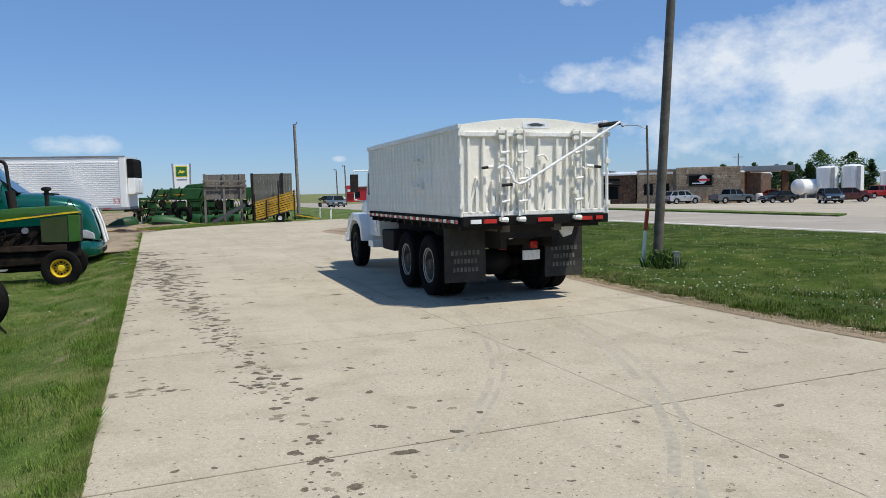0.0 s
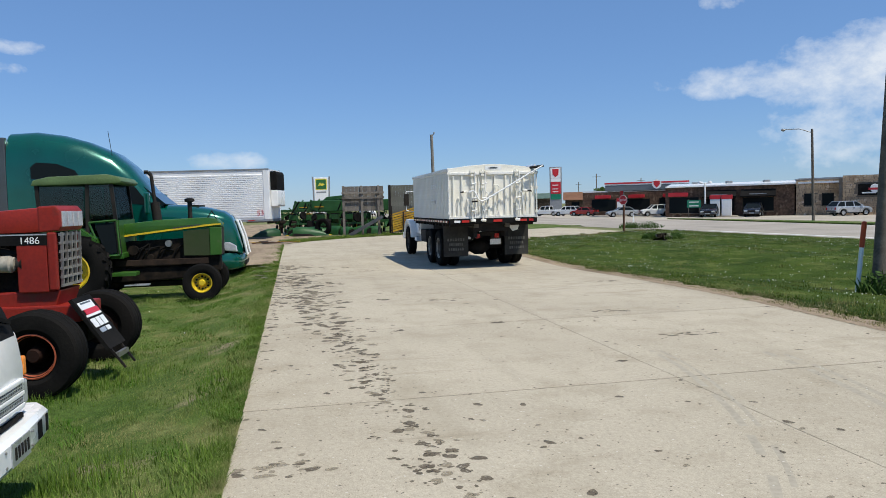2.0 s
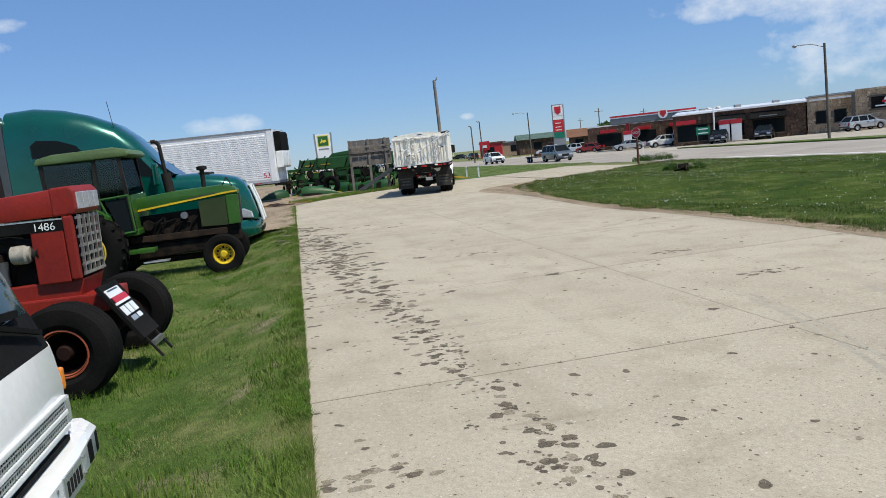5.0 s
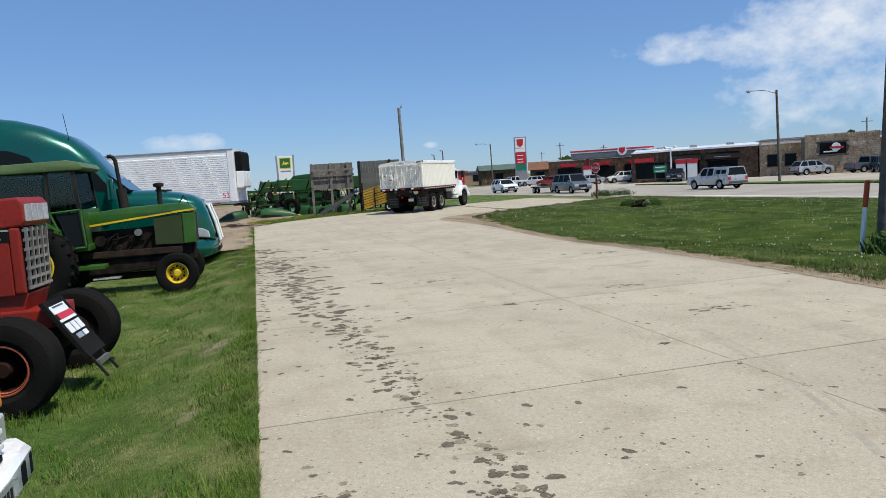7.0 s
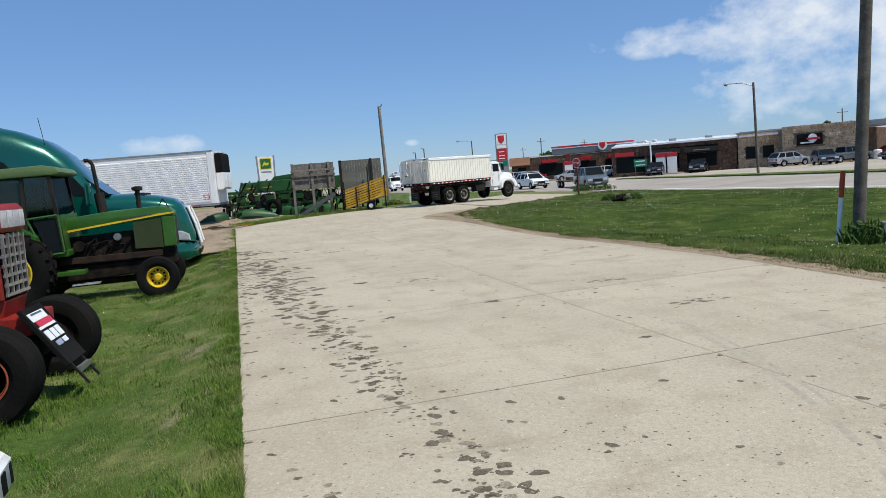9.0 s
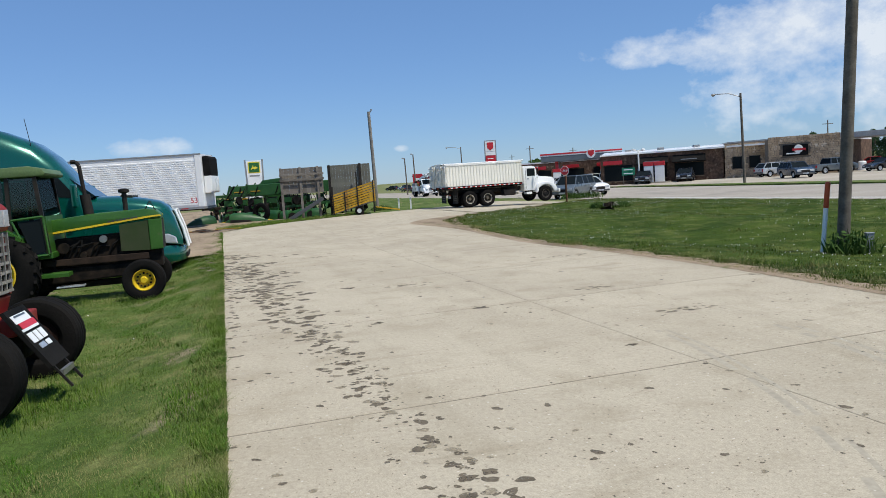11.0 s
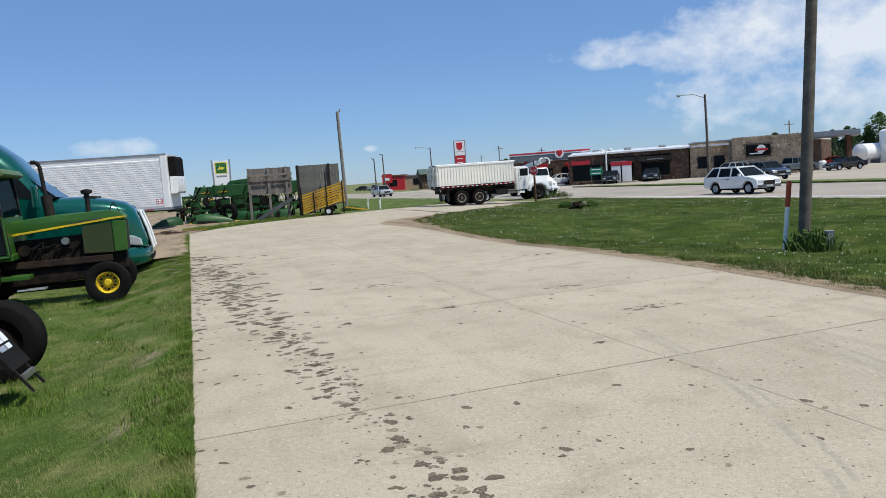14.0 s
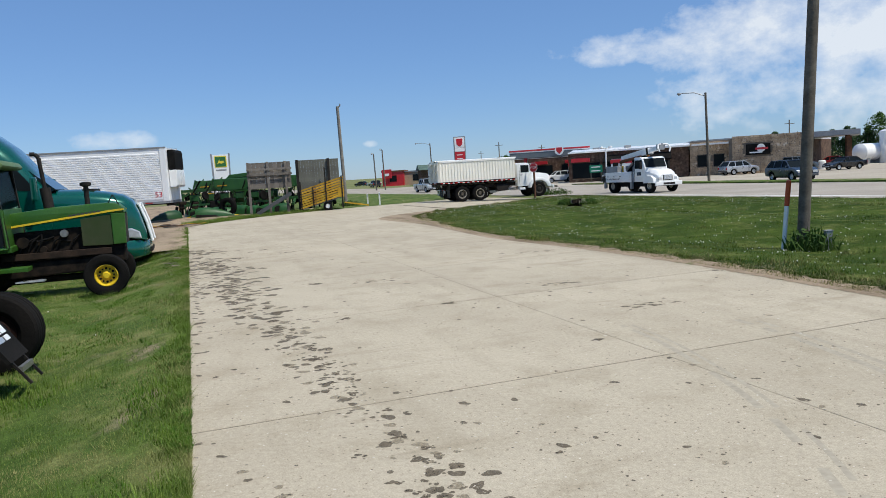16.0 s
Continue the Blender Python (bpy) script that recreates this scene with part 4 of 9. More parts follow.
# ---- green tractor ----
def green_tractor():
    t = thing("tractor", pose(-9.16, 17.29, GROUND_WEST, 0, 0, -68), "old green tractor with dark glass cab and yellow rims on grass", "tractor")
    G, E = M["tractor_green"], M["engine"]
    hood = [(-1.72, 1.44), (-1.72, 1.74), (-0.9, 1.82), (0.1, 1.85), (0.3, 1.82), (0.4, 1.72), (0.42, 1.62), (0.1, 1.62)]
    part("hood", prism(bmesh.new(), hood, -0.33, 0.33), G, t, bevel=0.05, smooth=True)
    for sx in (-1, 1):
        part("yellow_stripe", prism(bmesh.new(), [(-1.7, 1.455), (-1.7, 1.495), (0.1, 1.69), (0.41, 1.71), (0.41, 1.675), (0.1, 1.65)], sx * 0.331, sx * 0.338), M["yellow"], t)
        bars = bmesh.new()
        for k in range(8):
            y = -0.62 + k * 0.075
            z = 1.5 + (y + 1.7) * 0.105
            box(bars, sx * 0.338, sx * 0.342, y, y + 0.05, z, z + 0.035)
        stuff(part("lettering_bars", bars, M["darkgrey"], t))
        part("radiator_screen", prism(bmesh.new(), [(-0.42, 1.0), (0.14, 0.98), (0.14, 1.6), (-0.42, 1.55)], sx * 0.3, sx * 0.325), mat_screen, t)
        part("nose_panel", prism(bmesh.new(), [(0.15, 0.98), (0.4, 0.99), (0.42, 1.62), (0.15, 1.62)], sx * 0.29, sx * 0.33), G, t, bevel=0.015)
        part("side_rail", B(sx * 0.26, sx * 0.33, -1.9, 0.1, 0.8, 0.93), M["grimy"], t, bevel=0.01)
        part("cab_step", B(sx * 0.45, sx * 0.86, -1.95, -1.35, 0.62, 0.7), G, t, bevel=0.01)
    part("grille", B(-0.29, 0.29, 0.36, 0.41, 1.0, 1.6), M["dark"], t)
    part("engine_block", prism(bmesh.new(), [(-1.75, 0.72), (0.1, 0.72), (0.15, 1.0), (-0.4, 1.1), (-0.4, 1.38), (-1.7, 1.34)], -0.2, 0.2), E, t, bevel=0.03)
    for y, z, r, l in ((-1.5, 1.15, 0.11, 0.12), (-1.15, 0.98, 0.07, 0.1), (-0.75, 1.28, 0.075, 0.1)):
        part("engine_filter", rod(bmesh.new(), (0.2, y, z), (0.2 + l, y, z), r, seg=14), M["steel"] if z > 1.2 else E, t, smooth=True)
    pipes = bmesh.new()
    rnd = random.Random(3)
    for k in range(9):
        y = rnd.uniform(-1.6, -0.5)
        pipe(pipes, [(0.22, y, 0.95), (0.26, y + 0.1, 1.15), (0.22, y + rnd.uniform(0.1, 0.4), rnd.uniform(1.1, 1.36))], 0.018, 6)
    stuff(part("hose_loom", pipes, M["black"], t))
    part("front_axle", prism(bmesh.new(), [(-0.78, 0.42), (0.78, 0.42), (0.78, 0.52), (0.25, 0.68), (-0.25, 0.68), (-0.78, 0.52)], -0.08, 0.1, "Y"), E, t, bevel=0.02)
    part("front_support", B(-0.22, 0.22, -0.5, 0.36, 0.62, 0.98), E, t, bevel=0.03)
    for sx in (-1, 1):
        wheel(t, "front_wheel", pose(sx * 0.9, 0.02, 0.42), 0.42, 0.28, 0.22, M["yellow"], lugs=6, hub=0.07, dish=0.07, face=sx, dark_hole=6)
        wheel(t, "rear_wheel", pose(sx * 0.98, -2.62, 0.79), 0.79, 0.46, 0.42, M["yellow"], lugs=8, hub=0.12, dish=0.12, face=sx, tread=22, seg=32)
        part("rear_fender", prism(bmesh.new(), [(-2.0, 1.05), (-2.1, 1.45), (-2.4, 1.68), (-3.1, 1.66), (-3.3, 1.5), (-3.3, 1.42), (-3.0, 1.58), (-2.45, 1.6), (-2.18, 1.4), (-2.08, 1.05)], sx * 0.6, sx * 1.0), G, t)
    part("rear_axle", rod(bmesh.new(), (-0.9, -2.62, 0.79), (0.9, -2.62, 0.79), 0.13), E, t)
    part("transmission", B(-0.25, 0.25, -3.0, -1.7, 0.6, 1.1), E, t, bevel=0.05)
    # cab
    part("cab_floor", B(-0.8, 0.8, -3.1, -1.6, 1.0, 1.12), G, t, bevel=0.02)
    roof = [(-3.35, 2.6), (-3.3, 2.72), (-3.0, 2.79), (-1.85, 2.83), (-1.62, 2.78), (-1.55, 2.68), (-1.6, 2.63)]
    part("cab_roof", prism(bmesh.new(), roof, -0.88, 0.88), M["roof_green"], t, bevel=0.05, smooth=True)
    for sx in (-1, 1):
        for a, b in (((-1.66, 1.1), (-1.78, 2.64)), ((-2.3, 1.1), (-2.26, 2.64)), ((-3.2, 1.6), (-3.25, 2.62))):
            part("cab_post", bar(bmesh.new(), (sx * 0.8, *a), (sx * 0.8, *b), 0.06, 0.07), M["dark"], t)
        part("door_glass", prism(bmesh.new(), [(-2.22, 1.84), (-1.74, 1.84), (-1.8, 2.6), (-2.22, 2.6)], sx * 0.8, sx * 0.812), M["greenglass"], t)
        part("door_lower_glass", prism(bmesh.new(), [(-2.15, 1.76), (-1.7, 1.8), (-1.72, 1.14), (-1.95, 1.1)], sx * 0.8, sx * 0.812), M["glass"], t)
        part("rear_side_glass", prism(bmesh.new(), [(-3.18, 1.7), (-2.34, 1.7), (-2.34, 2.58), (-3.2, 2.58)], sx * 0.8, sx * 0.812), M["greenglass"], t)
        part("door_frame", pipe(bmesh.new(), [(sx * 0.82, -1.66, 1.1), (sx * 0.82, -1.7, 1.84), (sx * 0.82, -2.26, 1.8), (sx * 0.82, -2.0, 1.06), (sx * 0.82, -1.66, 1.08)], 0.025, 6), G, t)
    part("windscreen", prism(bmesh.new(), [(-1.7, 1.84), (-1.69, 1.84), (-1.78, 2.62), (-1.79, 2.62)], -0.78, 0.78), M["greenglass"], t)
    part("rear_glass", B(-0.78, 0.78, -3.22, -3.2, 1.7, 2.6), M["greenglass"], t)
    part("dash_cowl", prism(bmesh.new(), [(-1.75, 1.1), (-1.66, 1.1), (-1.66, 1.84), (-1.75, 1.84)], -0.78, 0.78), G, t)
    part("seat", B(-0.28, 0.28, -2.9, -2.4, 1.3, 1.9), M["black"], t, bevel=0.06)
    ex = rod(bmesh.new(), (0.16, -0.98, 1.8), (0.16, -1.02, 2.22), 0.1, seg=14)
    part("muffler", ex, M["dark"], t, smooth=True)
    part("exhaust_pipe", pipe(bmesh.new(), [(0.16, -1.02, 2.2), (0.16, -1.07, 2.82), (0.16, -1.13, 2.9), (0.16, -1.22, 2.9)], 0.04), M["dark"], t, smooth=True)
    bm = rod(bmesh.new(), (0.1, -0.28, 1.82), (0.1, -0.28, 2.22), 0.05)
    part("air_intake", bm, M["dark"], t, smooth=True)
    part("intake_cap", lathe(bmesh.new(), [(2.2, 0.05), (2.22, 0.11), (2.28, 0.11), (2.3, 0.04)], 14, "Z"), M["dark"], t, at=pose(0.1, -0.28, 0), smooth=True)
    part("grab_rail", pipe(bmesh.new(), [(0.3, 0.1, 1.8), (0.3, 0.22, 2.0), (0.3, 0.32, 1.8)], 0.012, 6), M["dark"], t)
    part("oil_pan", prism(bmesh.new(), [(-2.0, 0.42), (-0.3, 0.48), (0.1, 0.66), (0.1, 0.74), (-2.0, 0.74)], -0.26, 0.26), E, t, bevel=0.03)
    part("drawbar", B(-0.12, 0.12, -2.4, -0.4, 0.3, 0.42), E, t, bevel=0.02)
    part("tie_rod", rod(bmesh.new(), (-0.8, -0.22, 0.42), (0.8, -0.22, 0.42), 0.03), E, t)
    part("steering_cylinder", rod(bmesh.new(), (0.25, -0.12, 0.62), (0.72, -0.08, 0.52), 0.045), M["steel"], t, smooth=True)
    part("step_bar", B(0.62, 0.86, -1.6, -1.1, 0.4, 0.43), M["silver"], t, bevel=0.008)
    return t


# ---- red tractor ----
def red_tractor():
    t = thing("tractor", pose(-6.83, 9.61, GROUND_WEST, 0, 0, -73), "faded red tractor with silver grille and upright exhaust on grass", "tractor")
    Rm, E = M["tractor_red"], M["engine"]
    part("hood", prism(bmesh.new(), [(-3.0, 1.72), (0.1, 1.78), (0.1, 2.07), (-1.2, 1.98), (-3.0, 1.94)], -0.34, 0.34), Rm, t, bevel=0.035, smooth=True)
    part("headlight_housing", prism(bmesh.new(), [(0.08, 1.78), (0.3, 1.79), (0.33, 1.84), (0.33, 2.03), (0.28, 2.09), (0.08, 2.08)], -0.345, 0.345), Rm, t, bevel=0.02)
    for px in (-0.24, -0.08, 0.08, 0.24):
        part("headlight", B(px - 0.065, px + 0.065, 0.325, 0.345, 1.84, 2.02), M["lamp_glass"], t, bevel=0.006)
    for sx in (-1, 1):
        part("decal_band", B(sx * 0.342, sx * 0.353, -1.5, 0.17, 1.635, 1.745), M["black"], t)
        part("decal_trim", B(sx * 0.342, sx * 0.354, -1.5, 0.17, 1.75, 1.765), M["silver"], t)
        part("side_panel", B(sx * 0.31, sx * 0.35, -0.17, 0.165, 1.08, 1.66), Rm, t, bevel=0.015)
        part("grille_surround", B(sx * 0.29, sx * 0.36, 0.172, 0.27, 1.1, 1.78), Rm, t, bevel=0.02)
    text_part("model_number", "1486", 0.115, M["cleanwhite"], t, pose(0.352, -0.02, 1.65, 90, 0, 90))
    bars = bmesh.new()
    for k in range(9):
        box(bars, 0.353, 0.356, -1.42 + k * 0.085, -1.36 + k * 0.085, 1.655, 1.725)
    stuff(part("lettering_bars", bars, M["cleanwhite"], t))
    gr = bmesh.new()
    for k in range(5):
        bar(gr, (-0.27 + k * 0.135, 0.29, 1.14), (-0.27 + k * 0.135, 0.31, 1.78), 0.022, 0.03)
    for k in range(7):
        bar(gr, (-0.31, 0.295, 1.15 + k * 0.1), (0.31, 0.295, 1.15 + k * 0.1), 0.022, 0.03)
    part("grille", gr, M["steel"], t)
    part("radiator", B(-0.28, 0.28, 0.15, 0.27, 1.12, 1.78), M["black"], t)
    part("nose_base", prism(bmesh.new(), [(-0.7, 0.85), (0.2, 0.85), (0.28, 1.1), (-0.7, 1.08)], -0.3, 0.3), Rm, t, bevel=0.02)
    part("front_frame", B(-0.34, 0.34, -2.2, 0.3, 0.72, 0.92), Rm, t, bevel=0.02)
    part("engine_block", B(-0.2, 0.2, -2.4, -0.2, 0.9, 1.7), E, t, bevel=0.04)
    part("engine_head", B(-0.24, 0.24, -2.2, -0.5, 1.45, 1.68), M["grimy"], t, bevel=0.03)
    part("alternator", lathe(bmesh.new(), [(-0.62, 0.05), (-0.6, 0.1), (-0.46, 0.105), (-0.44, 0.085), (-0.41, 0.085), (-0.4, 0.03)], 18, "Y"), M["rim_dirty"], t, at=pose(0.28, 0, 1.42), smooth=True)
    part("fan_pulley", lathe(bmesh.new(), [(-0.38, 0.03), (-0.38, 0.09), (-0.35, 0.075), (-0.32, 0.09), (-0.32, 0.03)], 18, "Y"), M["dark"], t, at=pose(0.28, 0, 1.42), smooth=True)
    part("oil_filter", rod(bmesh.new(), (0.27, -0.75, 1.1), (0.27, -0.75, 1.36), 0.075, seg=14), M["darkgrey"], t, smooth=True)
    part("radiator_hose", pipe(bmesh.new(), [(0.2, -0.9, 1.6), (0.27, -0.6, 1.58), (0.26, -0.3, 1.5)], 0.04, 8), M["black"], t, smooth=True)
    part("starter", rod(bmesh.new(), (0.26, -1.05, 1.36), (0.26, -0.72, 1.36), 0.085, seg=16), M["grimy"], t, smooth=True)
    part("injector_pump", B(0.18, 0.3, -1.6, -1.2, 1.2, 1.45), E, t, bevel=0.03)
    hose = bmesh.new()
    rnd = random.Random(8)
    for k in range(8):
        y = rnd.uniform(-1.8, -0.7)
        pipe(hose, [(0.2, y, 1.1), (0.3, y + 0.1, 1.3), (0.22, y + 0.25, rnd.uniform(1.4, 1.65))], 0.016, 6)
    stuff(part("hose_loom", hose, M["black"], t))
    part("exhaust_pipe", pipe(bmesh.new(), [(0.0, -0.76, 1.9), (0.0, -0.78, 2.6), (0.0, -0.82, 3.15), (0.0, -0.88, 3.38), (0.0, -1.0, 3.5)], 0.055, 12), M["dark"], t, smooth=True)
    part("front_axle", rod(bmesh.new(), (-0.95, 0.08, 0.52), (0.95, 0.08, 0.52), 0.07), E, t)
    part("axle_pivot", B(-0.2, 0.2, -0.1, 0.3, 0.45, 0.85), E, t, bevel=0.03)
    for sx in (-1, 1):
        # rim face carries the dish's shade in its colour; only the lip stays orange
        wheel(t, "front_wheel", pose(sx * 1.0, 0.08, 0.48), 0.48, 0.36, 0.24, M["rim_shaded"], hub=0.08, dish=0.26, face=sx, lip=M["rim_orange"])
        wheel(t, "rear_wheel", pose(sx * 1.05, -2.75, 0.9), 0.9, 0.5, 0.48, M["rim_orange"], hub=0.12, dish=0.12, face=sx, tread=22, seg=32)
    part("rear_housing", B(-0.4, 0.4, -3.2, -2.2, 0.6, 1.6), E, t, bevel=0.05)
    part("rear_axle", rod(bmesh.new(), (-1.0, -2.75, 0.9), (1.0, -2.75, 0.9), 0.12), E, t)
    for ob in t.children:
        if ob.name.split(".")[0] in ("hood", "headlight_housing", "headlight", "decal_band", "decal_trim", "side_panel", "grille_surround", "model_number", "grille", "radiator", "nose_base"):
            ob.location.y -= 0.2
    # bracket with printed plate leaning before the axle
    plate = part("printed_plate", prism(bmesh.new(), [(0.2, 0.98), (0.24, 1.0), (0.64, 0.4), (0.6, 0.38)], -0.12, 0.44), M["black"], t)
    for m, f, h, x0, x1 in (("cleanwhite", 0.1, 0.1, -0.02, 0.4), ("darkgrey", 0.115, 0.02, 0.04, 0.34), ("signred", 0.24, 0.1, -0.06, 0.36), ("cleanwhite", 0.34, 0.03, -0.06, 0.4), ("cleanwhite", 0.42, 0.12, -0.04, 0.08), ("cleanwhite", 0.42, 0.12, 0.11, 0.22), ("cleanwhite", 0.42, 0.12, 0.25, 0.38),
                            ("cleanwhite", 0.62, 0.06, 0.0, 0.12), ("silver", 0.62, 0.06, 0.16, 0.32)):
        y, z = 0.24 + 0.4 * f, 1.0 - 0.6 * f
        lift = 0.008 if m == "darkgrey" else 0.005
        part("printed_bar", prism(bmesh.new(), [(y, z), (y + lift, z + lift * 0.8), (y + lift + 0.55 * h, z + lift * 0.8 - 0.83 * h), (y + 0.55 * h, z - 0.83 * h)], x0, x1), M[m], plate)
    for px in (0.0, 0.36):
        part("bracket_prong", bar(bmesh.new(), (px, 0.54, 0.5), (px, 0.78, 0.16), 0.025, 0.025), M["dark"], t)
    part("bracket_cross", bar(bmesh.new(), (0.0, 0.69, 0.31), (0.36, 0.69, 0.31), 0.04, 0.06), M["steel"], t)
    return t


# ---- white cab-over truck ----
def cabover():
    t = thing("cabover_truck", pose(-4.4, 6.2, GROUND_WEST, 0, 0, -68) @ Matrix.Translation((0.84, 0, 0)), "white cab-over truck with black wiper panel and white bumper", "truck")
    W = M["cleanwhite"]

    def body(half, zs):
        secs = []
        for z, y in zs:
            r = 0.16
            secs.append([(-half, y - 1.7, z), (-half, y - r * 1.2, z), (-half + r * 0.35, y - r * 0.35, z), (-half + r * 1.2, y, z), (half - r * 1.2, y, z), (half - r * 0.35, y - r * 0.35, z), (half, y - r * 1.2, z), (half, y - 1.7, z)])
        return loft(bmesh.new(), secs)
    part("front_panel", body(0.8, [(0.62, -0.03), (0.8, 0.0), (1.0, 0.0), (1.15, -0.02), (1.2, -0.03)]), W, t, smooth=True)
    part("wiper_panel", body(0.79, [(1.202, -0.032), (1.34, -0.08), (1.4, -0.11)]), M["black"], t, smooth=True)
    part("windshield", body(0.785, [(1.402, -0.112), (1.7, -0.22), (2.02, -0.36)]), M["screen_glass"], t, smooth=True)
    part("cab_roof", body(0.79, [(2.022, -0.362), (2.14, -0.44), (2.2, -0.62)]), W, t, smooth=True)
    for z in (0.735, 0.815, 0.895):
        part("grille_slat", B(-0.57, 0.57, -0.02, 0.02, z, z + 0.03), W, t, bevel=0.008)
    part("grille_opening", B(-0.56, 0.56, -0.02, 0.01, 0.74, 0.9), M["black"], t)
    mesh_bars = bmesh.new()
    for z in (0.775, 0.8, 0.85, 0.875):
        box(mesh_bars, -0.55, 0.55, 0.0, 0.016, z, z + 0.006)
    for k in range(40):
        box(mesh_bars, -0.545 + k * 0.0275, -0.539 + k * 0.0275, 0.0, 0.015, 0.765, 0.895)
    stuff(part("grille_mesh", mesh_bars, M["silver"], t))
    part("lower_slot", B(-0.56, 0.56, -0.02, 0.006, 0.67, 0.7), M["black"], t)
    for sx in (-1, 1):
        part("headlight", B(sx * 0.58, sx * 0.69, -0.1, 0.0, 0.74, 0.9), M["lamp_glass"], t, bevel=0.02)
        part("turn_signal", B(sx * 0.755, sx * 0.815, -0.13, -0.045, 0.9, 1.03), M["orange"], t, bevel=0.015)
        part("wiper_arm", bar(bmesh.new(), (sx * 0.3 - 0.2, -0.03, 1.3), (sx * 0.3 + 0.3, -0.075, 1.44), 0.03, 0.025), M["black"], t)
        part("wiper_blade", bar(bmesh.new(), (sx * 0.3 - 0.1, -0.09, 1.43), (sx * 0.3 + 0.4, -0.1, 1.47), 0.018, 0.04), M["black"], t)
        part("side_window", B(sx * 0.8, sx * 0.806, -1.4, -0.45, 1.4, 1.98), M["glass"], t)
        wheel(t, "front_wheel", pose(sx * 0.72, -0.95, 0.38), 0.38, 0.22, 0.22, W, lugs=6, hub=0.08, face=sx)
        part("frame_rail", B(sx * 0.38 - 0.04, sx * 0.38 + 0.04, -4.6, -0.3, 0.5, 0.7), M["dark"], t)
        wheel(t, "rear_wheel", pose(sx * 0.72, -3.6, 0.38), 0.38, 0.3, 0.22, W, lugs=6, hub=0.08, face=sx)
    # deep bumper with rounded ends and openings
    outline = [(-1.0, -0.18), (-0.97, -0.02), (-0.85, 0.06), (-0.3, 0.1), (0.3, 0.1), (0.85, 0.06), (0.97, -0.02), (1.0, -0.18)]
    bm = loft(bmesh.new(), [[(x, y + d, z) for x, y in outline] for z, d in ((0.46, -0.03), (0.5, 0.0), (0.63, 0.0), (0.66, -0.03))])
    part("bumper", bm, W, t, smooth=True)
    for px, w, yo in ((-0.62, 0.1, 0.081), (-0.8, 0.06, 0.067), (0.28, 0.3, 0.103), (0.62, 0.1, 0.081), (0.8, 0.06, 0.067)):
        part("bumper_opening", B(px - w / 2, px + w / 2, 0.0, yo, 0.5, 0.62), M["black"], t, bevel=0.008)
    part("fog_lamp", lathe(bmesh.new(), [(0.09, 0.045), (0.108, 0.04), (0.112, 0.001)], 14, "Y"), M["lamp_glass"], t, at=pose(0.28, 0, 0.56), smooth=True)
    bolts = bmesh.new()
    for px in (-0.42, 0.02, 0.5):
        for z in (0.52, 0.61):
            rod(bolts, (px, 0.09, z), (px, 0.108, z), 0.009, seg=8)
    stuff(part("bumper_bolts", bolts, M["steel"], t))
    pl = part("number_plate", B(-0.36, -0.06, 0.1, 0.108, 0.49, 0.635), M["silver"], t, bevel=0.002)
    for k in range(5):
        part("plate_bar", B(-0.33 + k * 0.05, -0.3 + k * 0.05, 0.108, 0.111, 0.525, 0.6), M["dark"], pl)
    return t


